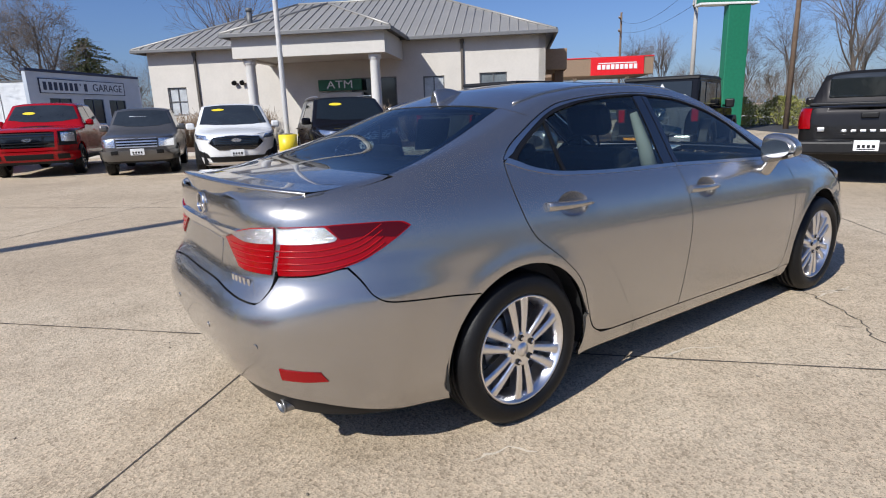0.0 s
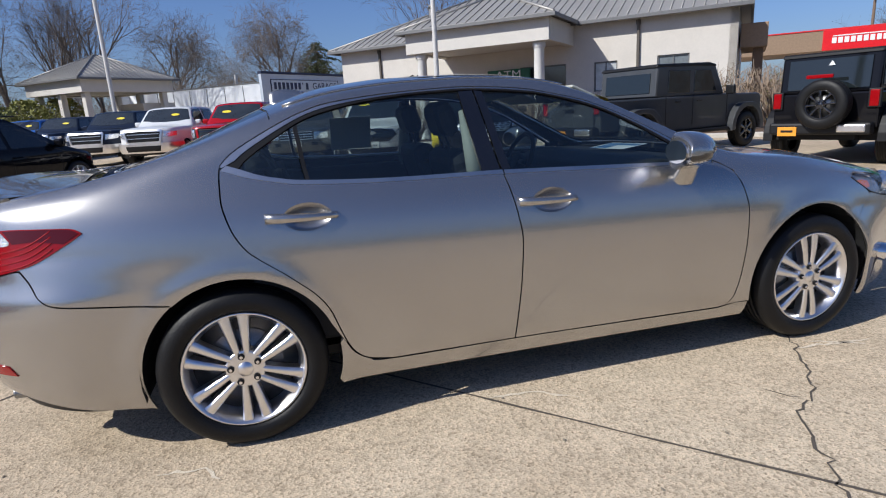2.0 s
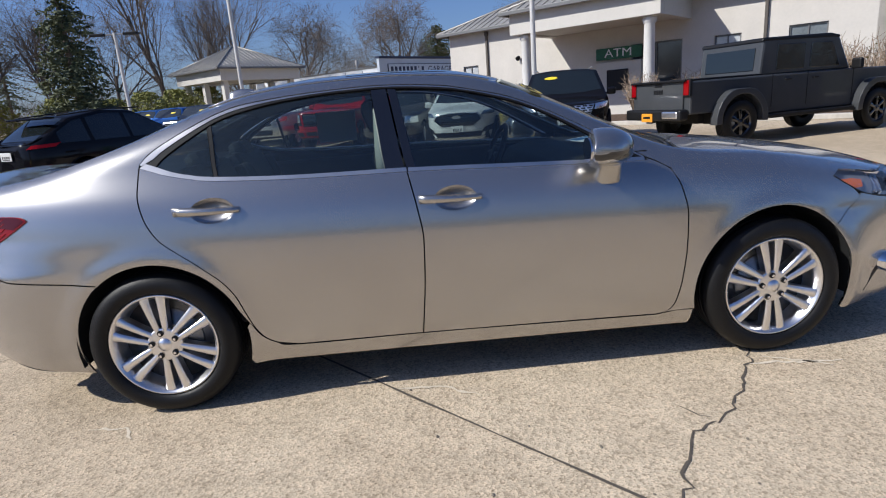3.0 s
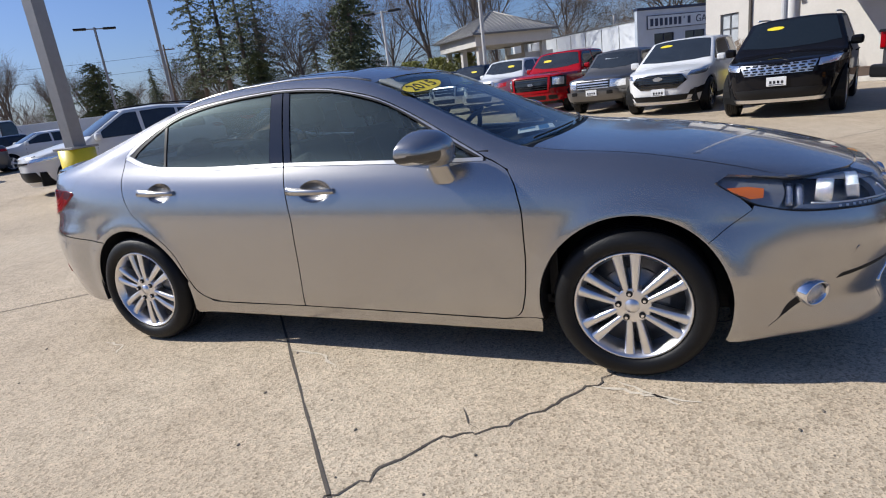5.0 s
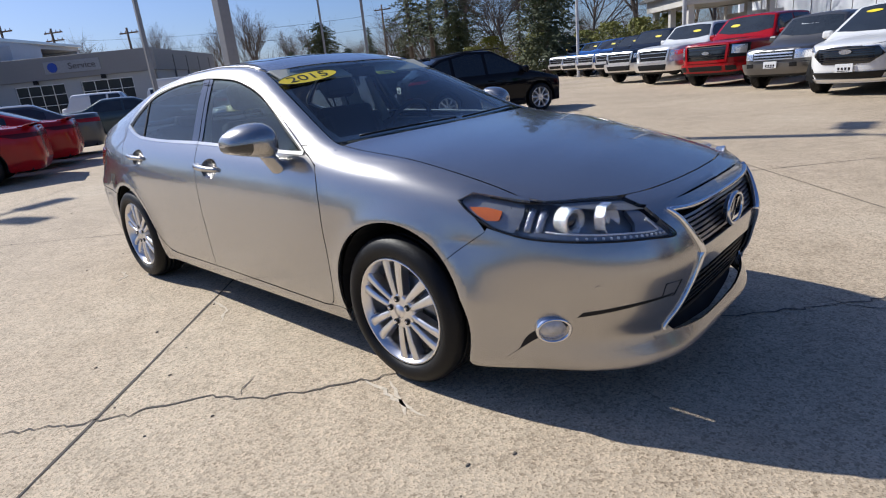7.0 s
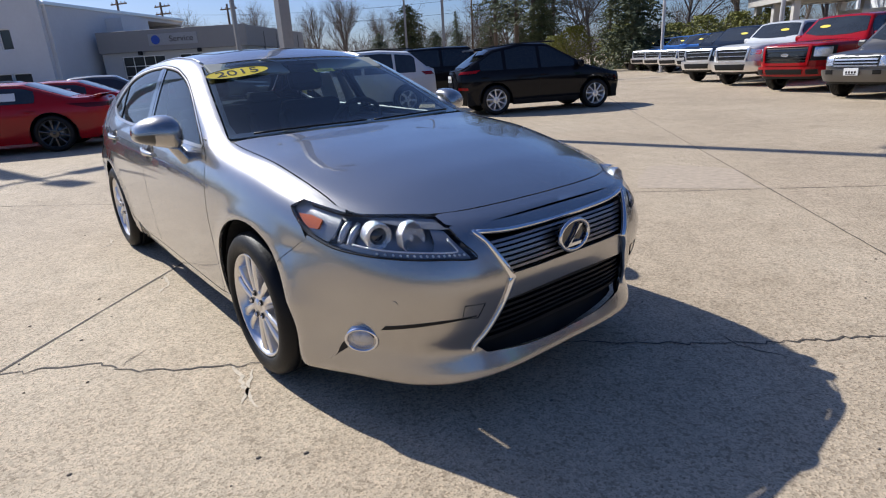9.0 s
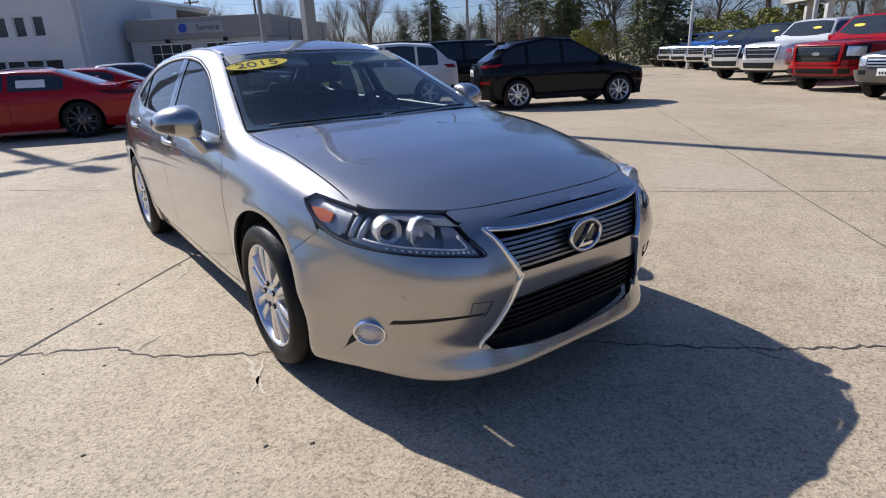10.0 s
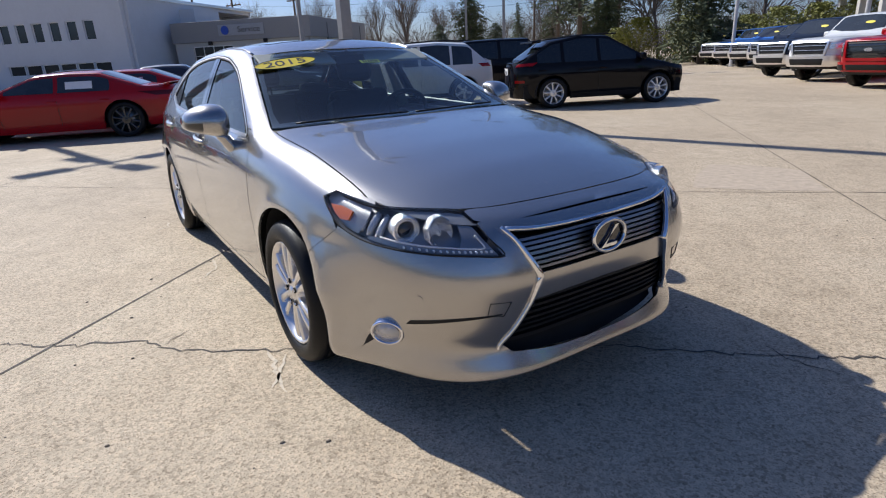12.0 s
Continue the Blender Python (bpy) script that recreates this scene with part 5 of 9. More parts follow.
        # grey wedge at the inner corner, with the row of running lights along the foot
        wedge = side(cat(W((0.575, 0.7, 1), (0.47, 0.676, 1)), W((0.5, 0.726, 1), (0.515, 0.765, 1)), W((0.548, 0.775, 1), (0.56, 0.73, 1))), lift=-0.016, depth=0.02)
        put("grey_wedge", sheet_mesh("grey_wedge", [wedge], SLATGREY, m), lamp)
        guide = [on(q, 0.012)[0] for q in ((2.04, 0.716), (2.1, 0.709), (0.66, 0.703, 1), (0.6, 0.7, 1), (0.54, 0.695, 1), (0.508, 0.695, 1), (0.505, 0.705, 1), (0.52, 0.74, 1))]
        path_tube("light_guide", [tuple(q) for q in spline([tuple(q) for q in guide], 4)], 0.0035, RUNLIGHT, lamp, "clear light guide")
        foot = side(cat(W((1.98, 0.702), (2.09, 0.69), (0.66, 0.684, 1), (0.563, 0.679, 1), (0.466, 0.671, 1)), W((0.485, 0.69, 1), (0.563, 0.696, 1), (0.66, 0.701, 1), (2.0, 0.714))), lift=-0.014, depth=0.01)
        strip = put("light_strip", sheet_mesh("light_strip", [foot], LAMPBOWL, m), lamp, "row of clear running lights")
        for i in range(15):
            t = i / 14
            q = (0.7 - 0.215 * t, 0.693 - 0.01 * t, 1)
            c, way = on(q, 0.01)
            bm = bmesh.new()
            block(bm, 0.009, 0.007, 0.009, Matrix.Translation(c - Vector((0, 0, 0.0045))) @ Matrix.Rotation(0.5, 4, "X"), 0.002)
            part("running_light", bm, RUNLIGHT, strip)
    # mirrors: a cap that tapers outwards, flat behind, with a dark signal at its outer foot
    stations = spline([(0.0, 1.092, 0.985, 0.53, 0.66), (0.05, 1.112, 0.966, 0.515, 0.682), (0.2, 1.126, 0.957, 0.505, 0.698), (0.45, 1.126, 0.97, 0.498, 0.69), (0.7, 1.112, 0.984, 0.49, 0.66), (0.9, 1.088, 0.998, 0.484, 0.61), (0.98, 1.068, 1.012, 0.482, 0.575), (1.0, 1.05, 1.03, 0.486, 0.545)], 4)
    for m, door in ((1, front_doors[0]), (-1, front_doors[1])):
        bm, dark, lamp = bmesh.new(), bmesh.new(), bmesh.new()
        rings = []
        for s, hi, lo, back, fore in stations:
            cx, cz = back + 0.3 * (fore - back), 0.45 * hi + 0.55 * lo
            ring = []
            for a in np.linspace(0, 2 * math.pi, 41)[:-1]:
                c, d = math.cos(a), math.sin(a)
                x = cx + (fore - cx if c > 0 else cx - back) * math.copysign(abs(c) ** (0.85 if c > 0 else 0.45), c)
                z = cz + (hi - cz if d > 0 else cz - lo) * math.copysign(abs(d) ** (0.9 if d > 0 else 0.62), d)
                ring.append(Vector((x, -m * (0.862 + 0.205 * s), z)))
            rings.append(ring)
        shells = {id(q): [[q.verts.new(p) for p in ring] for ring in rings] for q in (bm, dark, lamp)}
        for i in range(len(rings) - 1):
            far = stations[i][0]
            for j in range(40):
                q = bm
                if far > 0.6 and j > 20:
                    q = lamp if 23 <= j <= 33 and 0.8 < far < 0.93 else dark
                v = shells[id(q)]
                q.faces.new((v[i][j], v[i][(j + 1) % 40], v[i + 1][(j + 1) % 40], v[i + 1][j])).smooth = True
        v = shells[id(bm)]
        bm.faces.new(v[0])
        bm.faces.new(v[-1])
        for q in (bm, dark, lamp):
            bmesh.ops.delete(q, geom=[w for w in q.verts if not w.link_faces], context="VERTS")
            if m > 0:
                bmesh.ops.reverse_faces(q, faces=q.faces[:])
        bmesh.ops.recalc_face_normals(bm, faces=bm.faces[:])
        mirror_ob = part("wing_mirror", bm, SILVER, door, "silver wing mirror with a dark glass", smooth=True)
        part("mirror_foot_cover", dark, GLOSS, mirror_ob, "dark lower cover")
        part("turn_signal", lamp, CLEARLAMP, mirror_ob)
        bm = bmesh.new()
        rows = []
        for t in np.linspace(0, 1, 7):
            cx, cy, cz = 0.612 - 0.005 * t, -(0.84 + 0.06 * t), 0.88 + 0.092 * t
            rx, ry = 0.062 - 0.012 * t, 0.04 - 0.004 * t
            rows.append([bm.verts.new((cx + rx * math.cos(a), (cy + ry * math.sin(a)) * m, cz)) for a in np.linspace(0, 2 * math.pi, 17)[:-1]])
        for a, c in zip(rows, rows[1:]):
            for i in range(16):
                f = bm.faces.new((a[i], a[(i + 1) % 16], c[(i + 1) % 16], c[i]))
                f.smooth = True
        bm.faces.new(rows[-1])
        bmesh.ops.recalc_face_normals(bm, faces=bm.faces[:])
        part("mirror_foot", bm, SILVER, mirror_ob)
        bm = bmesh.new()
        extrude(bm, ellipse(0, 0, 0.082, 0.05), 0.006, Matrix.Translation((0.493, -0.957 * m, 1.043)) @ Matrix.Rotation(-0.1 * m, 4, "Z") @ Matrix(((0, 0, -1, 0), (1, 0, 0, 0), (0, 1, 0, 0), (0, 0, 0, 1))))
        part("mirror_glass", bm, CHROME, mirror_ob)
        bm = bmesh.new()
        block(bm, 0.1, 0.008, 0.03, Matrix.Translation((0.76, -0.796 * m, 0.975)), 0.003)
        part("mirror_sail", bm, BLACK, mirror_ob)
    # aerial fin, wipers
    bm = bmesh.new()
    rows = []
    for t in np.linspace(0, 1, 9):
        x = -1.0 - 0.2 * t
        z0 = float(S.top(x, 0.0)[2]) - 0.004
        h = 0.062 * math.sin(min(1, t * 1.15) * math.pi / 2) ** 1.3
        w = 0.032 * (0.35 + 0.65 * t)
        rows.append([bm.verts.new(q) for q in ((x, -w, z0), (x, -w * 0.55, z0 + h * 0.6), (x, -w * 0.12, z0 + h), (x, w * 0.12, z0 + h), (x, w * 0.55, z0 + h * 0.6), (x, w, z0))])
    for a, c in zip(rows, rows[1:]):
        for i in range(5):
            f = bm.faces.new((a[i], a[i + 1], c[i + 1], c[i]))
            f.smooth = True
    bm.faces.new(rows[-1])
    bmesh.ops.recalc_face_normals(bm, faces=bm.faces[:])
    part("aerial_fin", bm, SILVER, roof, "silver shark-fin aerial")
    for y0, y1 in ((-0.62, -0.02), (0.02, 0.6)):
        pts = []
        for t in np.linspace(0, 1, 12):
            y = y0 + (y1 - y0) * t
            x = 1.058 - 0.012 * t - 0.22 * y * y
            pts.append((x, y, float(S.top(x, y)[2]) + 0.006))
        path_tube("wiper", pts, 0.005, BLACK, windshield, "black windshield wiper")
    # stickers
    def stuck(x, y, w, h, lift):
        p, n = skin(S, "top", np.array([[x, y]]))
        n = Vector(n[0])
        ex = Vector((0, 1, 0)) - n * n.y
        ex.normalize()
        ey = n.cross(ex)
        mtx = Matrix.Translation(Vector(p[0]) + n * lift) @ Matrix((ex, ey, n)).transposed().to_4x4()
        return mtx
    at = stuck(0.372, -0.43, 0, 0, 0.004) @ Matrix.Rotation(radians(-4), 4, "Z")
    bm = bmesh.new()
    extrude(bm, ellipse(0, 0, 0.178, 0.06, 40), 0.001, at)
    oval = part("year_sticker", bm, YELLOW, windshield, "yellow oval year sticker with black figures")
    letters("year_print", "2015", 0.092, INK, oval, at @ Matrix.Translation((0, 0, 0.002)), 0.0006, squeeze=1.35)
    bm = bmesh.new()
    rod(bm, [tuple(at @ Vector((x, y, 0.001))) for x, y in ellipse(0, 0, 0.177, 0.059, 40)], [0.002] * 40, 4, True)
    part("sticker_border", bm, INK, oval)
    at = stuck(0.425, 0.09, 0, 0, -0.012)
    bm = bmesh.new()
    block(bm, 0.13, 0.04, 0.001, at)
    tag = part("stock_sticker", bm, surface("lime_vinyl", (0.62, 0.7, 0.08), 0.5), windshield, "lime stock sticker with dark bars")
    bm = bmesh.new()
    for i in range(6):
        block(bm, 0.012, 0.016, 0.002, at @ Matrix.Translation((-0.045 + 0.018 * i, 0.004, 0)))
    block(bm, 0.1, 0.004, 0.002, at @ Matrix.Translation((0, -0.013, 0)))
    part("sticker_print", bm, INK, tag)
    # inside
    LINER = surface("headliner", (0.2, 0.2, 0.19), 0.9)
    put("headliner", sheet_mesh("headliner", [top(np.vstack([roof_half, (roof_half * (1, -1))[::-1]]), lift=-0.045, depth=0, cell=0.08)], LINER), car)
    bm = bmesh.new()
    block(bm, 3.0, 1.5, 0.04, Matrix.Translation((-0.25, 0, 0.28)))
    block(bm, 0.04, 1.5, 0.55, Matrix.Translation((1.05, 0, 0.3)))
    block(bm, 0.7, 1.42, 0.03, Matrix.Translation((-1.62, 0, 1.03)), 0.01)
    cabin_floor = part("cabin_floor", bm, BLACK, car)
    for m in (-1, 1):
        bm = bmesh.new()
        block(bm, 2.25, 0.07, 0.6, Matrix.Translation((-0.22, 0.755 * m, 0.36)), 0.02)
        block(bm, 2.1, 0.05, 0.05, Matrix.Translation((-0.25, 0.715 * m, 0.78)), 0.02)
        part("door_lining", bm, LEATHER, car)
        rod_pts = [(-0.36, 0.745 * m, 0.95), (-0.37, 0.7 * m, 1.1), (-0.38, 0.63 * m, 1.27)]
        bm = bmesh.new()
        rod(bm, rod_pts, [0.045, 0.036, 0.02], 8)
        part("pillar_lining", bm, LIGHTTRIM, car, "pale grey pillar lining", smooth=True)
    def seat(x, y, w, rec, head=0.68):
        bm = bmesh.new()
        block(bm, 0.52, w, 0.16, Matrix.Translation((x + 0.22, y, 0.42)) @ Matrix.Rotation(-0.12, 4, "Y"), 0.05)
        base = part("seat", bm, LEATHER, car, "dark grey leather seat")
        bm = bmesh.new()
        at = Matrix.Translation((x, y, 0.5)) @ Matrix.Rotation(-rec, 4, "Y")
        block(bm, 0.13, w * 0.96, 0.62, at, 0.05)
        for s in (-1, 1):
            block(bm, 0.17, 0.07, 0.5, at @ Matrix.Translation((0.02, s * w * 0.45, 0.04)), 0.03)
        part("backrest", bm, LEATHER, base)
        bm = bmesh.new()
        block(bm, 0.1, 0.27, 0.17 if head > 0.6 else 0.12, at @ Matrix.Translation((0.02, 0, head)), 0.045)
        tube(bm, 0.007, 0.007, 0.08, at @ Matrix.Translation((0, 0.06, head - 0.07)), 8)
        tube(bm, 0.007, 0.007, 0.08, at @ Matrix.Translation((0, -0.06, head - 0.07)), 8)
        part("headrest", bm, LEATHER, base)
    seat(-0.2, -0.36, 0.5, 0.3)
    seat(-0.2, 0.36, 0.5, 0.3)
    seat(-1.06, -0.36, 0.62, 0.4, 0.56)
    seat(-1.06, 0.36, 0.62, 0.4, 0.56)
    bm = bmesh.new()
    outline = [(0.42, 0.62), (0.4, 0.86), (0.45, 0.94), (0.6, 0.985), (0.95, 0.97), (1.02, 0.94), (1.02, 0.6)]
    extrude(bm, outline, 1.4, Matrix(((1, 0, 0, 0), (0, 0, -1, 0.7), (0, 1, 0, 0), (0, 0, 0, 1))), 0, 0.02)
    dash = part("dashboard", bm, surface("dash_vinyl", (0.03, 0.03, 0.032), 0.7), car, "black dashboard")
    bm = bmesh.new()
    block(bm, 0.75, 0.24, 0.3, Matrix.Translation((0.1, 0, 0.4)), 0.03)
    part("centre_console", bm, LEATHER, car)
    aim = Matrix.Translation((0.3, 0.36, 0.93)) @ Matrix.Rotation(radians(-66), 4, "Y")
    bm = bmesh.new()
    rod(bm, [tuple(aim @ Vector((0.185 * math.cos(a), 0.185 * math.sin(a), 0))) for a in np.linspace(0, 2 * math.pi, 33)[:-1]], [0.016] * 32, 8, True)
    tube(bm, 0.06, 0.05, 0.05, aim @ Matrix.Translation((0, 0, -0.03)), 16)
    for a in (math.pi / 2, -math.pi / 2, math.pi):
        rod(bm, [tuple(aim @ Vector((0.03 * math.cos(a), 0.03 * math.sin(a), 0))), tuple(aim @ Vector((0.18 * math.cos(a), 0.18 * math.sin(a), 0)))], [0.02, 0.014], 6)
    part("steering_wheel", bm, LEATHER, car, "dark leather steering wheel")
    bm = bmesh.new()
    at = Matrix.Translation((0.83, 0.03, 1.004)) @ Matrix.Rotation(0.25, 4, "Z") @ Matrix.Rotation(-0.08, 4, "Y")
    block(bm, 0.2, 0.28, 0.002, at)
    sheet_ob = part("paper_sheet", bm, PAPER, car, "printed paper sheet on the dashboard")
    bm = bmesh.new()
    block(bm, 0.055, 0.25, 0.0015, at @ Matrix.Translation((0.045, 0, 0.002)))
    block(bm, 0.09, 0.1, 0.0015, at @ Matrix.Translation((-0.045, 0.06, 0.002)))
    part("printed_bar", bm, surface("blue_print", (0.05, 0.16, 0.35), 0.6), sheet_ob)
    bm = bmesh.new()
    block(bm, 0.015, 0.2, 0.055, Matrix.Translation((0.33, 0.0, 1.285)) @ Matrix.Rotation(-0.3, 4, "Y"), 0.008)
    part("rear_view_mirror", bm, BLACK, windshield)
    # visors added to block the sun slit that passes under the roof edge
    for m in (-1, 1):
        bm = bmesh.new()
        block(bm, 0.16, 0.46, 0.015, Matrix.Translation((0.27, 0.33 * m, 1.318)) @ Matrix.Rotation(0.42, 4, "Y"), 0.006)
        part("added_visor", bm, LIGHTTRIM, car, "folded pale visor added to block light under the roof edge")
    # a sheet stuck inside the left rear window
    bm = bmesh.new()
    block(bm, 0.26, 0.002, 0.21, Matrix.Translation((-0.72, 0.735, 1.065)) @ Matrix.Rotation(0.28, 4, "X"))
    lab = part("window_sheet", bm, PAPER, rear_doors[1], "white price sheet inside the window")
    # dark inner shell, wheel housings and floor
    inner = cat(W((0.0, 0.22, -1), (0.5, 0.22, -1), (-2.2, 0.215), (-1.85, 0.21)), arc(S, -1.405, 0.33, 0.4, 197, 0, 20), W((-0.98, 0.2), (0.98, 0.2)), arc(S, 1.395, 0.335, 0.4, 195, -20, 24), W((1.82, 0.2), (2.1, 0.2), (0.4, 0.2, 1)), W((0.42, 0.28, 1), (0.48, 0.6, 1)), W((2.1, 0.66), (1.8, 0.66), (1.62, 0.78), (0.9, 0.88), (0.3, 0.92), (-1.3, 0.98), (-2.2, 0.9), (0.3, 0.85, -1), (0.0, 0.85, -1), k=2))
    shell = side(inner, lift=-0.03, depth=0, cell=0.035)
    put("inner_shell", sheet_mesh("inner_shell", [shell, flip(shell)], VOID), car)
    for cx, cz in ((-1.405, 0.33), (1.395, 0.335)):
        for m in (-1, 1):
            bm = bmesh.new()
            rows = []
            for a in np.radians(np.linspace(-12, 192, 25)):
                rows.append([bm.verts.new((cx + 0.385 * math.cos(a), m * y, cz + 0.385 * math.sin(a))) for y in (0.872, 0.58)])
            for a, c in zip(rows, rows[1:]):
                bm.faces.new((a[0], a[1], c[1], c[0]))
            bm.faces.new([r[1] for r in rows])
            part("wheel_housing", bm, VOID, car)
    # two unseen boxes under the hood are added to stop sun leaking through the nose
    for name, sx, sy, sz, x, z in (("floor_pan", 2.0, 1.5, 0.05, 0, 0.19), ("front_tray", 0.5, 0.9, 0.05, 1.98, 0.2), ("rear_tray", 0.5, 1.0, 0.1, -2.0, 0.24), ("engine_tray", 0.85, 1.05, 0.05, 1.4, 0.19), ("hood_light_block", 0.95, 1.1, 0.55, 1.56, 0.24), ("nose_light_block", 0.24, 0.8, 0.4, 2.14, 0.24), ("axle_tray", 0.85, 1.05, 0.05, -1.4, 0.19)):
        bm = bmesh.new()
        block(bm, sx, sy, sz, Matrix.Translation((x, 0, z)))
        part(name, bm, VOID, car)
    meshes = wheel_parts(0.329)
    add_wheels(car, meshes, [(1.395, -0.892, 0.329, -1), (-1.41, -0.892, 0.329, -1), (1.395, 0.892, 0.329, 1), (-1.41, 0.892, 0.329, 1)])
    return car


build_sedan()


# ---- the other vehicles ----
CARGLASS = surface("window_glass", (0.028, 0.034, 0.04), 0.04, 0.0, 0.3, 3.0, spec=0.8)
DARKGLASS = surface("dark_window_glass", (0.012, 0.016, 0.018), 0.04, 0.0, 0.1, spec=0.7)
PAINTS = {n: paint(n + "_paint", c, me, r, 0.08, 0.45, dust=0.004 if c[0] < 0.03 or n == "red" else 0.03, spec=0.0 if c[0] < 0.03 else 0.2) for n, c, me, r in (
    ("red", (0.34, 0.003, 0.007), 0.0, 0.25), ("pewter", (0.16, 0.155, 0.15), 0.7, 0.35), ("white", (0.72, 0.72, 0.71), 0.0, 0.3), ("black", (0.007, 0.007, 0.009), 0.0, 0.2),
    ("ram_white", (0.66, 0.67, 0.68), 0.1, 0.3), ("navy", (0.02, 0.028, 0.05), 0.3, 0.3), ("slate", (0.055, 0.058, 0.062), 0.0, 0.35), ("graphite", (0.02, 0.019, 0.019), 0.3, 0.35),
    ("teal_grey", (0.06, 0.085, 0.095), 0.5, 0.35), ("blue", (0.03, 0.12, 0.4), 0.4, 0.3), ("grey", (0.1, 0.105, 0.115), 0.6, 0.35))}
OVAL = surface("chrome_badge", (0.6, 0.62, 0.66), 0.2, 0.9)
WHEELS = {}


def wheels_for(radius, rim, dark, spokes):
    key = (radius, rim, dark, spokes)
    if key not in WHEELS:
        WHEELS[key] = wheel_parts(radius, rim, 0.23, spokes, False, GLOSS if dark else BRIGHT, 28, 0, 0.035)
    return WHEELS[key]


def vehicle(name, label, category, at, color, length=4.8, width=1.92, height=1.7, base=2.85, front=0.95, clear=0.24, hood=1.05, cowl=1.05, roof_f=0.35, roof_r=-1.6, glass_r=-2.05, tail=1.1, belt=1.05,
            nose=4.5, back=5.0, tumble=0.72, wheel=0.36, rim=0.24, dark_rims=False, spokes=5, windows=(), power=3.0, deck=None, bed=None, sill=0.12, cell=0.09, group="", arch=0.0, lower=None, lead=None, drop=0.0):
    """A car by its main sizes; x ahead from the middle between the axles. bed: x where a truck's cab ends."""
    w, xf, xr = width / 2, base / 2 + front, base / 2 + front - length
    tail_z = deck or tail
    lead = lead or hood - 0.08
    S = Shape(
        front=curve([(clear, xf - 0.12), (clear + 0.2, xf - 0.01), (lead * 0.72, xf), (lead - 0.08, xf - 0.015), (lead, xf - 0.06), (height, xf - 0.5)], 0.03),
        rear=curve([(clear, xr + 0.1), (clear + 0.2, xr), (tail_z * 0.8, xr + 0.02), (tail_z, xr + 0.05), (height, xr + (0.25 if not deck else 0.6))], 0.04),
        width=curve([(clear - 0.1, w * 0.88), (clear + 0.1, w * 0.955), (0.62, w * 0.992), (belt - 0.2, w), (belt - 0.06, w * 0.98), (belt, w * 0.95), (height, w * tumble)], 0.035),
        shoulder=lambda x: np.full(np.shape(x), 0.95) + 0.0 * np.asarray(x), tz=0.95, base=0.3, xc=(xf + xr) / 2, nf=nose, nr=back, power=power,
        edge=curve([(xr - 0.1, tail_z - 0.03), (xr + 0.12, tail_z), (glass_r if bed is None else bed - 0.02, tail_z + 0.01)] + ([] if bed is None else [(bed + 0.03, height - 0.14)]) + [(roof_r, height - 0.075 - drop), ((roof_f + roof_r) / 2, height - 0.055), (roof_f, height - 0.085), (cowl - 0.02, belt + 0.02), (cowl + 0.1, hood - 0.02), (xf - 0.35, lead - 0.01), (xf - 0.08, lead - 0.035), (xf, lead - 0.07)], 0.03),
        crown=curve([(xr - 0.1, tail_z - 0.02), (xr + 0.12, tail_z + 0.03), (glass_r if bed is None else bed - 0.02, tail_z + 0.03)] + ([] if bed is None else [(bed + 0.03, height - 0.07)]) + [(roof_r, height - 0.01 - drop), ((roof_f + roof_r) / 2, height), (roof_f, height - 0.03), (cowl + 0.03, hood + 0.05), (cowl + 0.2, hood + 0.04), (xf - 0.35, lead + 0.05), (xf - 0.06, lead), (xf, lead - 0.04)], 0.03))
    car = thing(name, at, label, category, group)
    glass = DARKGLASS if color is PAINTS["black"] else CARGLASS
    W = lambda *pts, k=1: wrap(S, pts, k)
    cz = wheel
    ar = wheel + 0.055 + arch
    flip = lambda q: (q[0] * (1, -1, 1), [f[::-1] for f in q[1]], q[2] * (1, -1, 1))
    bf, br = base / 2, -base / 2
    skirt = np.vstack([W((0.0, clear + 0.02, -1), (w * 0.7, clear + 0.02, -1)), W((br - ar - 0.02, clear + 0.02)), arc(S, br, cz, ar, 190, -10, 14), W((br + ar + 0.02, clear), (bf - ar - 0.02, clear)), arc(S, bf, cz, ar, 190, -10, 14), W((bf + ar + 0.05, clear), (w * 0.7, clear, 1), (0.0, clear, 1)), W((0.0, hood + 0.2, 1), (w * 0.6, hood + 0.2, 1)), rim_top(S, xf - 0.06, xr + 0.05, 60), W((w * 0.6, tail_z + 0.3, -1), (0.0, tail_z + 0.3, -1))])
    s = sheet(S, "side", skirt, cell=cell, depth=0.04)
    h = [(xr - 0.1, -2.0), (xf + 0.1, -2.0), (xf + 0.1, 2.0), (xr - 0.1, 2.0)]
    t = sheet(S, "top", np.array(h, float), cell=cell, depth=0.0)
    body = put("body", sheet_mesh("body", [s, flip(s), t], color), car)

    def lay(name, kind, poly, material, lift=0.006, parent=car, label="", two=True, depth=0.01, c=0.12):
        q = sheet(S, kind, poly, cell=c, lift=lift, depth=depth)
        return put(name, sheet_mesh(name, [q, flip(q)] if two else [q], material), parent, label)

    # windows
    hw = lambda x: float(S.half(x))
    lay("windshield", "top", np.array([(roof_f + 0.05, -hw(roof_f) + 0.07), (cowl - 0.15, -hw(cowl - 0.15) + 0.07), (cowl - 0.07, -hw(cowl - 0.15) * 0.5), (cowl - 0.05, 0.0), (cowl - 0.07, hw(cowl - 0.15) * 0.5), (cowl - 0.15, hw(cowl - 0.15) - 0.07), (roof_f + 0.05, hw(roof_f) - 0.07)]), glass, two=False)
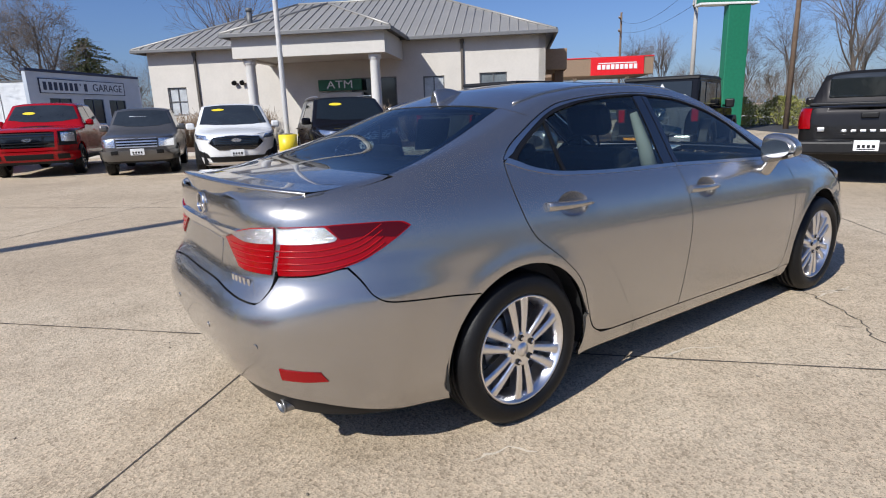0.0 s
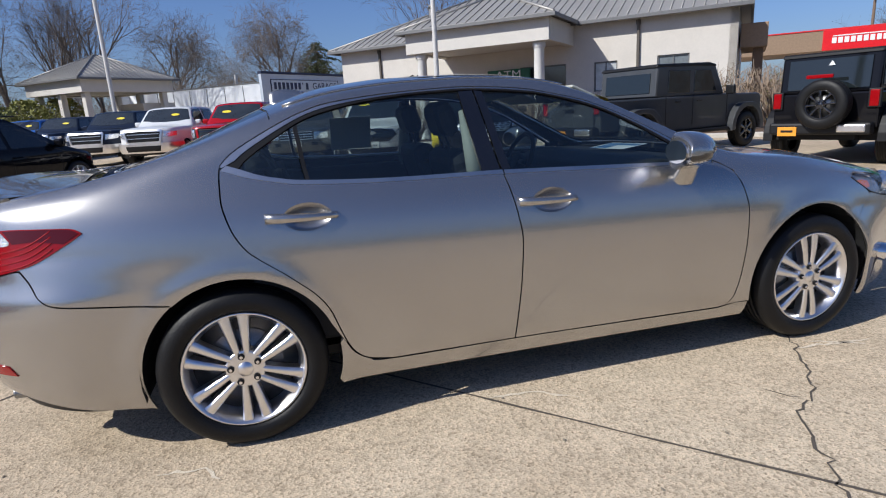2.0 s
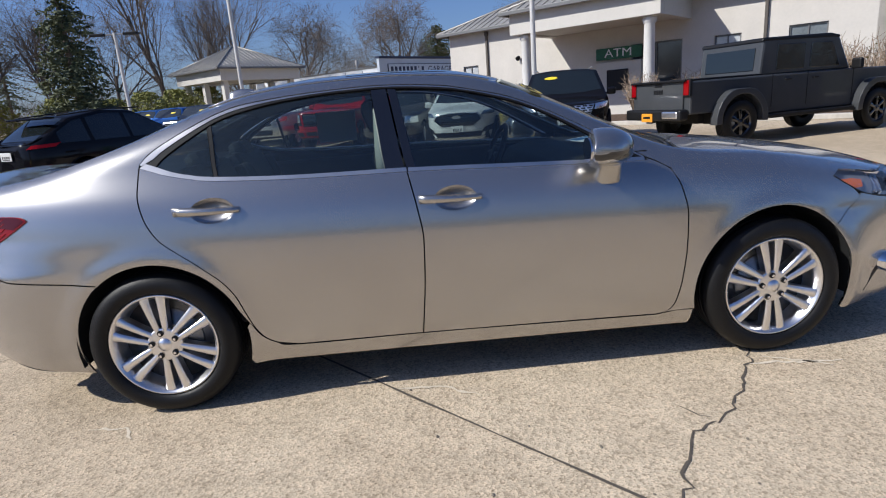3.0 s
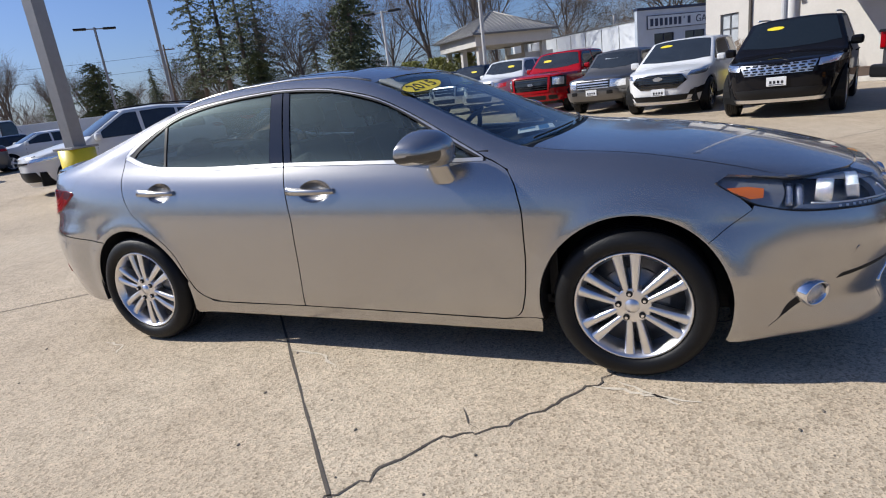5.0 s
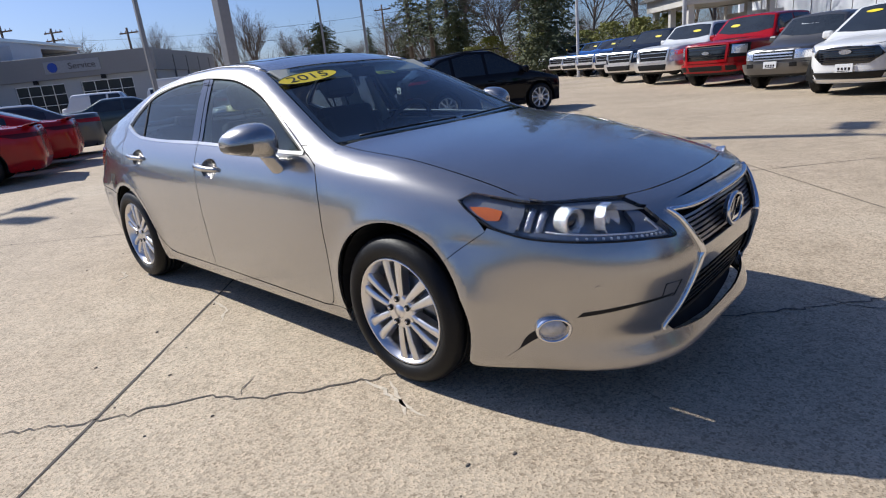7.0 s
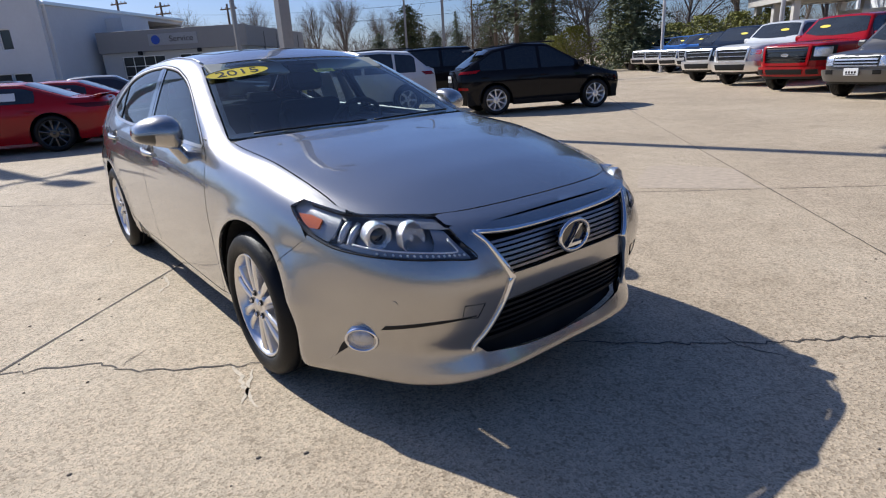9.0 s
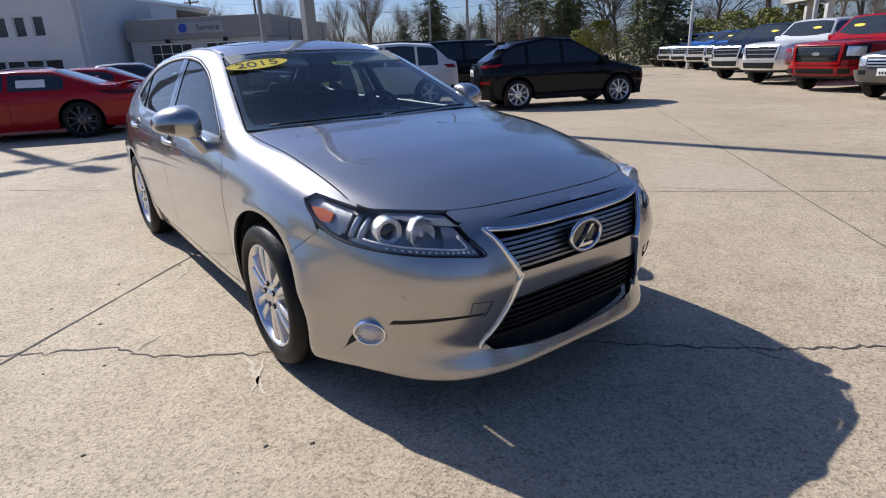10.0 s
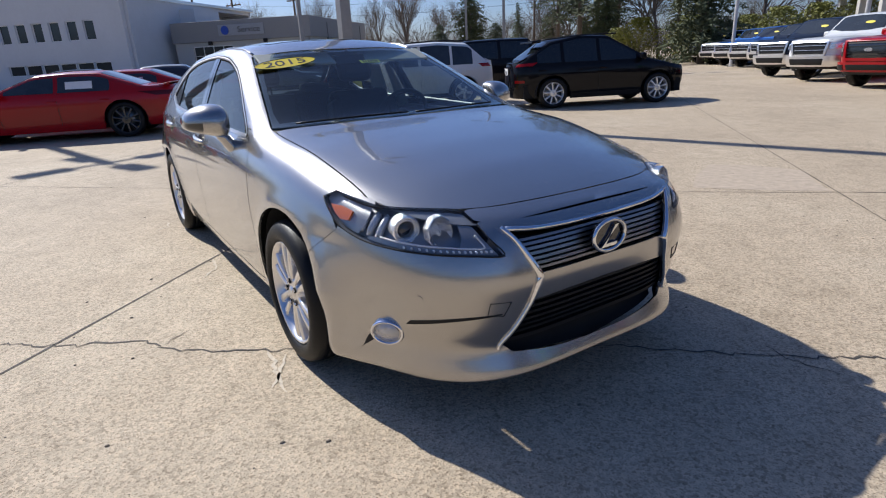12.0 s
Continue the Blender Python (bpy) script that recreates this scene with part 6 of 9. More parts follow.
    if bed is None:
        lay("rear_window", "top", np.array([(roof_r - 0.04, -hw(roof_r) + 0.1), (roof_r - 0.04, hw(roof_r) - 0.1), (glass_r + 0.06, hw(glass_r + 0.06) - 0.1), (glass_r + 0.06, -hw(glass_r + 0.06) + 0.1)]), glass, two=False)
    top_z = lambda x: float(S.edge(x)) - 0.05
    spans = windows or ((roof_r + 0.05, (roof_f + roof_r) / 2 - 0.05), ((roof_f + roof_r) / 2 + 0.05, cowl - 0.25))
    for x0, x1 in spans:
        xs = np.linspace(x0, x1, 7)
        up = [(x, max(belt + 0.045, top_z(x))) for x in xs]
        for m in (False, True):
            q = sheet(S, "side", np.vstack([W((x0, belt + 0.03), (x1, belt + 0.03)), W(*up[::-1])]), cell=0.12, lift=0.006, depth=0.012)
            put("side_window", sheet_mesh("side_window", [q], glass, m), car)
    # lower trim, door seams and handles
    for m in (False, True):
        q = sheet(S, "side", W((br + ar + 0.01, clear + 0.01), (bf - ar - 0.01, clear + 0.01), (bf - ar - 0.01, clear + sill), (br + ar + 0.01, clear + sill)), cell=0.2, lift=0.008, depth=0.02)
        put("side_skirt", sheet_mesh("side_skirt", [q], lower or BLACK, m), car)
        for x in (spans[-1][0] - 0.05, spans[-1][1] + 0.12):
            q = sheet(S, "side", W((x, clear + 0.12), (x + 0.008, clear + 0.12), (x + 0.008, belt + 0.02), (x, belt + 0.02)), cell=0.2, lift=0.002, depth=0.002)
            put("door_seam", sheet_mesh("door_seam", [q], VOID, m), car)
        for x in (spans[-1][0] + 0.05, spans[0][0] + 0.1)[: 2 if len(spans) > 1 else 1]:
            p = S.side(S.along(x, belt - 0.13), belt - 0.13)
            bm = bmesh.new()
            block(bm, 0.19, 0.03, 0.03, Matrix.Translation((p[0], (p[1] - 0.012) * (-1 if m else 1), belt - 0.145)), 0.01)
            part("door_handle", bm, color, car)
    for m in (-1, 1):
        bm = bmesh.new()
        mx = cowl - 0.28
        y = -float(S.side(S.along(mx, belt), belt)[1])
        block(bm, 0.12, 0.2, 0.16, Matrix.Translation((mx + 0.03, m * (y + 0.11), belt + 0.0)), 0.045)
        block(bm, 0.06, 0.1, 0.05, Matrix.Translation((mx + 0.03, m * (y + 0.01), belt + 0.01)), 0.015)
        part("wing_mirror", bm, color, car)
    bm = bmesh.new()
    block(bm, length - 0.5, width * 0.78, 0.3, Matrix.Translation(((xf + xr) / 2, 0, clear + 0.02)))
    block(bm, base + 1.6 * wheel, width * 0.6, wheel * 0.9, Matrix.Translation((0, 0, clear + 0.02)))
    part("underbody", bm, VOID, car)
    y = w - 0.03
    add_wheels(car, wheels_for(wheel, rim, dark_rims, spokes), [(bf, -y, wheel, -1), (br, -y, wheel, -1), (bf, y, wheel, 1), (br, y, wheel, 1)])
    for cx in (bf, br):
        for m in (-1, 1):
            bm = bmesh.new()
            rows = [[bm.verts.new((cx + (ar + 0.01) * math.cos(a), m * yy, cz + (ar + 0.01) * math.sin(a))) for yy in (w - 0.02, w - 0.32)] for a in np.radians(np.linspace(-12, 192, 15))]
            for a, c in zip(rows, rows[1:]):
                bm.faces.new((a[0], a[1], c[1], c[0]))
            bm.faces.new([r[1] for r in rows])
            part("wheel_housing", bm, VOID, car)
    car_info = dict(S=S, car=car, W=W, lay=lay, xf=xf, xr=xr, w=w, hood=hood, clear=clear, belt=belt, tail=tail_z, flip=flip)
    return car_info


def recoloured(src, at, old, fresh, label):
    """A copy of a whole vehicle in another colour."""
    car = tagged(copy_thing(src, at), label)
    for o in car.children_recursive:
        if o.data and o.data.materials and o.data.materials[0] == old and old != fresh:
            o.data = o.data.copy()
            o.data.materials[0] = fresh
    return car


def nose_patch(v, name, pts, material, lift=0.012, label="", depth=0.03, end=1):
    """A piece on the nose or tail, given by one half of its outline (y, z)."""
    return v["lay"](name, "side", wrap(v["S"], [(y, z, end) for y, z in pts], 1), material, lift, v["car"], label, True, depth, 0.06)


def pair_patch(v, name, pts, material, lift=0.012, label="", depth=0.03, end=1):
    for m in (False, True):
        q = sheet(v["S"], "side", wrap(v["S"], [(y, z, end) if len((y, z)) == 2 else 0 for y, z in pts], 1), cell=0.06, lift=lift, depth=depth)
        put(name, sheet_mesh(name, [q], material, m), v["car"], label)


def number_plate(v, z, end=1, color=None):
    x = float(v["S"].front(z)) + 0.03 if end > 0 else float(v["S"].rear(z)) - 0.03
    bm = bmesh.new()
    block(bm, 0.012, 0.31, 0.155, Matrix.Translation((x, 0, z - 0.08)), 0.005)
    pl = part("number_plate", bm, color or WHITE, v["car"], "plain dealer plate with dark bars")
    bm = bmesh.new()
    for i in range(4):
        block(bm, 0.016, 0.04, 0.05, Matrix.Translation((x, -0.09 + 0.06 * i, z - 0.04)), 0.003)
    block(bm, 0.016, 0.22, 0.014, Matrix.Translation((x, 0, z - 0.065)), 0.002)
    part("plate_print", bm, BLACK, pl)


def slats(v, name, ymax, z0, z1, n, material, lift=0.024, thick=0.02):
    for z in np.linspace(z0, z1, n):
        nose_patch(v, name, [(0, z - thick / 2), (ymax, z - thick / 2), (ymax, z + thick / 2), (0, z + thick / 2)], material, lift, depth=0.025)


def sun_strip(v, x, y, label="yellow sticker on the windshield"):
    S = v["S"]
    p, n = skin(S, "top", np.array([[x, y]]))
    n = Vector(n[0])
    ex = (Vector((0, 1, 0)) - n * n.y).normalized()
    at = Matrix.Translation(Vector(p[0]) + n * 0.012) @ Matrix((ex, n.cross(ex), n)).transposed().to_4x4()
    bm = bmesh.new()
    extrude(bm, ellipse(0, 0, 0.15, 0.05, 24), 0.002, at)
    part("windshield_sticker", bm, YELLOW, v["car"], label)


def row_place(u, base, front=0.95, turn=28.0, v=9.2):
    """In the row of slanting bays: the nose on the row's line, turned to the car park."""
    x, y = uv_xy(u, v)
    a = UA + radians(-90 + turn)
    d = base / 2 + front
    return pose(x - d * math.cos(a), y - d * math.sin(a), 0, 0, 0, math.degrees(a))


# dark SUV at the end of the row
v = vehicle("sport_utility", "black sport utility vehicle with chrome mesh grille in the row", "car", row_place(-3.75, 2.86, v=8.5), PAINTS["black"], 5.0, 2.0, 1.78, 2.86, 0.96, 0.26, 1.08, 1.12, 0.4, -2.0, -2.45, 1.15, 1.12, nose=4.2, group="cars in the row", wheel=0.38, rim=0.26)
nose_patch(v, "grille", [(0, 0.78), (0.52, 0.78), (0.6, 0.97), (0, 0.99)], BRIGHT, 0.012)
for i in range(9):
    for j in range(4):
        y, z = -0.5 + 0.125 * i + (0.03 if j % 2 else 0), 0.805 + 0.045 * j
        p = v["S"].side(v["S"].across(abs(y), z, 1), z)
        bm = bmesh.new()
        block(bm, 0.02, 0.085, 0.026, Matrix.Translation((p[0] + 0.018, y, z - 0.013)), 0.006)
        part("grille_hole", bm, BLACK, v["car"])
pair_patch(v, "headlamp", [(0.6, 0.86), (0.86, 0.9), (0.9, 1.0), (0.62, 0.98)], CLEARLAMP)
nose_patch(v, "lower_grille", [(0, 0.36), (0.6, 0.36), (0.68, 0.52), (0, 0.54)], BLACK)
nose_patch(v, "skid_plate", [(0, 0.3), (0.7, 0.3), (0.74, 0.36), (0, 0.36)], BRIGHT, 0.02)
number_plate(v, 0.66)
sun_strip(v, 0.62, -0.3)
for m in (-1, 1):
    path_tube("roof_rail", [(x, m * 0.66, 1.76 + 0.03 * math.sin((x + 1.9) / 2.2 * math.pi)) for x in np.linspace(-1.9, 0.3, 9)], 0.016, BRIGHT, v["car"])
# white crossover
v = vehicle("crossover", "white crossover with black mesh grille, nose out in the row", "car", row_place(-6.95, 2.85, v=8.9), PAINTS["white"], 4.8, 1.93, 1.72, 2.85, 0.95, 0.25, 1.06, 1.2, 0.35, -1.7, -2.25, 1.12, 1.08, nose=3.8, group="cars in the row", wheel=0.37, rim=0.25, dark_rims=True)
nose_patch(v, "grille", [(0, 0.6), (0.4, 0.61), (0.6, 0.77), (0.5, 0.9), (0, 0.92)], GLOSS)
slats(v, "grille_bar", 0.46, 0.66, 0.87, 6, BLACK, 0.03, 0.014)
nose_patch(v, "grille_rim", [(0, 0.925), (0.51, 0.905), (0.61, 0.77), (0.59, 0.77), (0.5, 0.895), (0, 0.913)], BRIGHT, 0.03)
pair_patch(v, "headlamp", [(0.58, 0.85), (0.86, 0.87), (0.9, 0.98), (0.66, 0.94)], CLEARLAMP)
pair_patch(v, "air_vent", [(0.6, 0.43), (0.84, 0.47), (0.86, 0.62), (0.66, 0.54)], BLACK)
nose_patch(v, "lower_grille", [(0, 0.34), (0.56, 0.34), (0.62, 0.46), (0, 0.46)], BLACK)
nose_patch(v, "chrome_lip", [(0, 0.3), (0.7, 0.31), (0.72, 0.34), (0, 0.34)], BRIGHT, 0.03)
number_plate(v, 0.54)
bm = bmesh.new()
extrude(bm, ellipse(0, 0, 0.11, 0.045, 24), 0.012, Matrix(((0, 0, 1, v["xf"] + 0.035), (1, 0, 0, 0), (0, 1, 0, 0.83), (0, 0, 0, 1))))
part("badge", bm, OVAL, v["car"], "plain chrome oval badge")
sun_strip(v, 0.58, -0.34)
# small pewter pickup
v = vehicle("pickup_truck", "pewter compact pickup truck with chrome bar grille in the row", "truck", row_place(-9.7, 3.1), PAINTS["pewter"], 5.1, 1.76, 1.7, 3.1, 0.85, 0.34, 1.05, 0.95, 0.45, -0.6, -0.8, 1.05, 1.08, nose=6.5, back=9, group="cars in the row", bed=-0.75, wheel=0.36, rim=0.2, windows=((-0.62, 0.62),), lower=PAINTS["pewter"], lead=0.97)
nose_patch(v, "grille", [(0, 0.7), (0.44, 0.7), (0.46, 0.91), (0, 0.92)], BLACK)
slats(v, "chrome_bar", 0.45, 0.715, 0.905, 4, BRIGHT, 0.03, 0.028)
pair_patch(v, "headlamp", [(0.48, 0.71), (0.8, 0.72), (0.8, 0.9), (0.49, 0.91)], CLEARLAMP)
nose_patch(v, "bumper", [(0, 0.42), (0.8, 0.43), (0.82, 0.63), (0, 0.64)], PAINTS["pewter"], 0.09, depth=0.1)
pair_patch(v, "fog_lamp", [(0.42, 0.56), (0.56, 0.56), (0.56, 0.64), (0.42, 0.64)], BLACK, 0.1)
nose_patch(v, "air_dam", [(0, 0.34), (0.74, 0.34), (0.76, 0.45), (0, 0.45)], BLACK, 0.03)
v["S"].front = (lambda f: lambda z: f(z) + 0.09)(v["S"].front)
number_plate(v, 0.6)
bm = bmesh.new()
block(bm, 0.4, 0.005, 0.1, Matrix.Translation((0.66, -0.1, 1.45)) @ Matrix.Rotation(radians(90), 4, "Z") @ Matrix.Rotation(radians(-50), 4, "X"))
part("price_sheet", bm, PAPER, v["car"], "white sheet on the windshield")
# red pickup
RED = PAINTS["red"]
v = vehicle("pickup_truck", "bright red full-size pickup truck with black grille in the row", "truck", row_place(-12.65, 3.68), RED, 5.85, 2.03, 1.94, 3.68, 0.95, 0.36, 1.24, 1.12, 0.62, -1.0, -1.2, 1.3, 1.28, nose=6.5, back=10, group="cars in the row", bed=-1.15, wheel=0.4, rim=0.25, windows=((-0.98, -0.15), (-0.05, 0.82)), dark_rims=True, lead=1.21)
nose_patch(v, "grille", [(0, 0.75), (0.58, 0.75), (0.61, 1.14), (0, 1.15)], GLOSS)
slats(v, "grille_bar", 0.58, 0.8, 1.1, 5, BLACK, 0.03, 0.02)
v["lay"]("hood_decal", "top", np.array([(1.25, -0.36), (1.9, -0.3), (2.35, -0.22), (2.35, 0.22), (1.9, 0.3), (1.25, 0.36)]), BLACK, 0.004, v["car"], "black hood decal", False, 0.003)
nose_patch(v, "grille_surround", [(0, 0.68), (0.62, 0.69), (0.66, 1.16), (0.6, 1.15), (0.57, 0.76), (0, 0.75)], RED, 0.05)
nose_patch(v, "grille_top", [(0, 1.13), (0.6, 1.13), (0.64, 1.19), (0, 1.19)], RED, 0.05)
nose_patch(v, "grille_bar", [(0, 0.92), (0.58, 0.92), (0.59, 0.98), (0, 0.98)], GLOSS, 0.04)
bm = bmesh.new()
extrude(bm, ellipse(0, 0, 0.11, 0.045, 24), 0.012, Matrix(((0, 0, 1, v["xf"] + 0.04), (1, 0, 0, 0), (0, 1, 0, 0.95), (0, 0, 0, 1))))
part("badge", bm, OVAL, v["car"], "plain chrome oval badge")
pair_patch(v, "headlamp", [(0.72, 0.9), (0.94, 0.88), (0.94, 1.11), (0.72, 1.12)], CLEARLAMP, 0.018)
pair_patch(v, "lamp_surround", [(0.67, 0.83), (0.96, 0.83), (0.96, 1.15), (0.67, 1.15)], BLACK, 0.01)
pair_patch(v, "lamp_bezel", [(0.64, 0.8), (0.97, 0.8), (0.97, 0.84), (0.64, 0.84)], BLACK)
nose_patch(v, "bumper", [(0, 0.44), (0.93, 0.46), (0.95, 0.66), (0, 0.66)], RED, 0.07, depth=0.08)
nose_patch(v, "lower_grille", [(0, 0.5), (0.5, 0.5), (0.52, 0.6), (0, 0.6)], BLACK, 0.08)
pair_patch(v, "fog_lamp", [(0.6, 0.5), (0.8, 0.5), (0.8, 0.6), (0.6, 0.6)], BLACK, 0.08)
nose_patch(v, "air_dam", [(0, 0.36), (0.84, 0.36), (0.86, 0.44), (0, 0.44)], BLACK, 0.03)
v["lay"]("hood_stripe", "top", np.array([(1.2, -0.3), (2.3, -0.34), (2.3, 0.34), (1.2, 0.3)]), BLACK, 0.004, v["car"], "matt black hood stripe", False)
sun_strip(v, 0.86, -0.35)
# two heavy pickups with chrome noses
v = vehicle("pickup_truck", "white full-size pickup truck with chrome bumper in the row", "truck", row_place(-16.1, 3.57), PAINTS["ram_white"], 5.9, 2.03, 1.96, 3.57, 1.0, 0.4, 1.28, 1.1, 0.6, -1.05, -1.25, 1.32, 1.3, nose=6.0, back=10, group="cars in the row", bed=-1.2, wheel=0.4, rim=0.24, windows=((-1.02, -0.18), (-0.08, 0.8)), lead=1.24)
nose_patch(v, "grille", [(0, 0.8), (0.52, 0.8), (0.58, 1.14), (0, 1.17)], BLACK, 0.016)
for pts in ([(0, 1.14), (0.57, 1.12), (0.62, 1.18), (0, 1.2)], [(0, 0.77), (0.53, 0.77), (0.54, 0.82), (0, 0.82)]):
    nose_patch(v, "grille_surround", pts, BRIGHT, 0.045)
pair_patch(v, "grille_surround", [(0.5, 0.82), (0.55, 0.78), (0.63, 1.16), (0.57, 1.13)], BRIGHT, 0.045)
slats(v, "chrome_bar", 0.52, 0.93, 1.06, 2, BRIGHT, 0.035, 0.018)
pair_patch(v, "headlamp", [(0.64, 0.94), (0.92, 0.98), (0.93, 1.12), (0.66, 1.12)], CLEARLAMP)
nose_patch(v, "bumper", [(0, 0.5), (0.94, 0.52), (0.96, 0.78), (0, 0.77)], BRIGHT, 0.1, depth=0.1)
nose_patch(v, "lower_grille", [(0, 0.56), (0.52, 0.56), (0.56, 0.69), (0, 0.69)], BLACK, 0.11)
nose_patch(v, "air_dam", [(0, 0.4), (0.84, 0.4), (0.86, 0.5), (0, 0.5)], BLACK, 0.03)
sun_strip(v, 0.84, 0.3)
RAM = v["car"]
recoloured(RAM, row_place(-19.2, 3.57), PAINTS["ram_white"], PAINTS["navy"], "dark navy full-size pickup truck with chrome nose, in the row")
# farther row of trucks
for colname, lab, u in (("navy", "dark navy", -27.2), ("blue", "bright blue", -30.3), ("blue", "bright blue", -33.4), ("ram_white", "white", -36.5), ("grey", "grey", -39.6)):
    tagged(recoloured(RAM, uv(u, 13.4, 0, -62), PAINTS["ram_white"], PAINTS[colname], lab + " pickup truck parked in the far row"), group="trucks in the far row")


def tail_lamps(v, pts, material=None, label="red tail lamp", lift=0.014):
    pair_patch(v, "tail_lamp", pts, material or REDLENS, lift, label, 0.03, -1)


# black crossover across the lane, and two more behind it
v = vehicle("crossover", "glossy black crossover with silver wheels, parked on concrete", "car", pose(-6.55, 9.68, 0, 0, 0, 63.5), PAINTS["black"], 4.36, 1.81, 1.64, 2.55, 0.9, 0.22, 1.0, 1.08, 0.08, -1.3, -2.0, 1.04, 1.0, nose=3.3, back=3.6, tumble=0.66, wheel=0.35, rim=0.25, spokes=9, windows=((-1.62, -1.08), (-1.0, -0.22), (-0.14, 0.72)), cell=0.06, drop=0.1, lead=0.84)
tail_lamps(v, [(0.46, 0.96), (0.73, 0.98), (0.74, 1.05), (0.52, 1.02)])
tail_lamps(v, [(0.5, 0.6), (0.68, 0.6), (0.68, 0.66), (0.5, 0.66)], label="red bumper lamp")
number_plate(v, 0.86, -1)
bm = bmesh.new()
block(bm, 0.22, 1.1, 0.04, Matrix.Translation((-1.6, 0, 1.48)), 0.015)
part("roof_spoiler", bm, PAINTS["black"], v["car"])
for m in (-1, 1):
    path_tube("roof_rail", [(x, m * 0.6, 1.53 + 0.085 * min(1, (x + 1.5) / 1.0)) for x in np.linspace(-1.5, 0.3, 9)], 0.014, BLACK, v["car"])
v = vehicle("crossover", "white crossover with black roof rails, parked nose towards the lamp post", "car", pose(-10.7, 6.9, 0, 0, 0, 244.5), PAINTS["white"], 4.55, 1.84, 1.68, 2.65, 0.95, 0.22, 1.03, 1.08, 0.15, -1.5, -2.0, 1.12, 1.03, nose=3.4, back=3.8, lead=0.88, drop=0.05, wheel=0.36, rim=0.24, windows=((-1.6, -1.05), (-0.98, -0.2), (-0.12, 0.72)))
tail_lamps(v, [(0.56, 0.98), (0.74, 0.98), (0.75, 1.07), (0.6, 1.07)])
pair_patch(v, "headlamp", [(0.5, 0.74), (0.84, 0.78), (0.87, 0.86), (0.6, 0.82)], CLEARLAMP)
nose_patch(v, "upper_grille", [(0, 0.7), (0.5, 0.72), (0.52, 0.76), (0, 0.75)], BLACK)
nose_patch(v, "lower_grille", [(0, 0.34), (0.66, 0.34), (0.6, 0.55), (0, 0.55)], BLACK)
for m in (-1, 1):
    path_tube("roof_rail", [(x, m * 0.6, 1.66 + 0.03 * math.sin((x + 1.6) / 1.8 * math.pi)) for x in np.linspace(-1.6, 0.2, 9)], 0.016, BLACK, v["car"])
v = vehicle("sport_utility", "black sport utility vehicle parked farther back", "car", pose(-13.3, 10.9, 0, 0, 0, 244), PAINTS["black"], 4.9, 1.95, 1.78, 2.9, 0.95, 0.24, 1.08, 1.05, 0.3, -1.9, -2.3, 1.15, 1.1, nose=4.4, back=5, wheel=0.38, rim=0.25)
tail_lamps(v, [(0.6, 0.98), (0.9, 1.0), (0.9, 1.12), (0.6, 1.1)])
# red sedans
v = vehicle("sedan", "bright red sedan with black wheels, white sheet in its window", "car", pose(-11.45, -1.56, 0, 0, 0, 250), PAINTS["red"], 5.04, 1.9, 1.37, 3.05, 0.95, 0.2, 0.94, 0.95, 0.1, -1.1, -1.95, 1.0, 0.93, nose=4.6, back=5.5, tumble=0.66, wheel=0.36, rim=0.27, dark_rims=True, spokes=10, deck=1.0, group="red sedans", windows=((-1.3, -0.35), (-0.27, 0.62)), lower=PAINTS["red"], cell=0.06)
tail_lamps(v, [(0.0, 0.82), (0.85, 0.82), (0.88, 0.91), (0.0, 0.89)], DARKRED, "dark red tail lamp band")
bm = bmesh.new()
block(bm, 0.16, 1.5, 0.022, Matrix.Translation((-2.4, 0, 1.035)) @ Matrix.Rotation(0.2, 4, "Y"), 0.01)
for m in (-1, 1):
    block(bm, 0.1, 0.03, 0.05, Matrix.Translation((-2.36, 0.6 * m, 0.99)), 0.01)
part("spoiler", bm, PAINTS["red"], v["car"])
bm = bmesh.new()
p = v["S"].side(v["S"].along(-0.75, 1.1), 1.1)
block(bm, 0.5, 0.004, 0.18, Matrix.Translation((-0.75, -p[1] + 0.062, 1.0)) @ Matrix.Rotation(radians(22), 4, "X"))
part("window_sheet", bm, PAPER, v["car"], "white price sheet on the window")
recoloured(v["car"], pose(-13.57, -0.36, 0, 0, 0, 250), RED, RED, "red sedan parked beyond the first red one")
# cars by the service building
SMALL = dict(nose=4.2, back=5, tumble=0.66, wheel=0.33, rim=0.23, windows=((-1.2, -0.3), (-0.22, 0.62)), cell=0.12)
v = vehicle("sedan", "grey coupe-like sedan with silver wheels, parked by the red cars", "car", pose(-15.7, 0.95, 0, 0, 0, 254), PAINTS["grey"], 4.8, 1.84, 1.46, 2.8, 0.95, 0.2, 0.95, 0.98, 0.15, -0.95, -1.6, 1.06, 0.96, deck=1.06, group="cars in the side row", lower=PAINTS["grey"], **SMALL)
tail_lamps(v, [(0.45, 0.84), (0.84, 0.86), (0.86, 0.95), (0.5, 0.95)])
pair_patch(v, "headlamp", [(0.5, 0.68), (0.84, 0.72), (0.86, 0.8), (0.55, 0.77)], CLEARLAMP)
nose_patch(v, "grille", [(0, 0.5), (0.4, 0.5), (0.45, 0.7), (0, 0.72)], BLACK)
SIDECAR = v["car"]
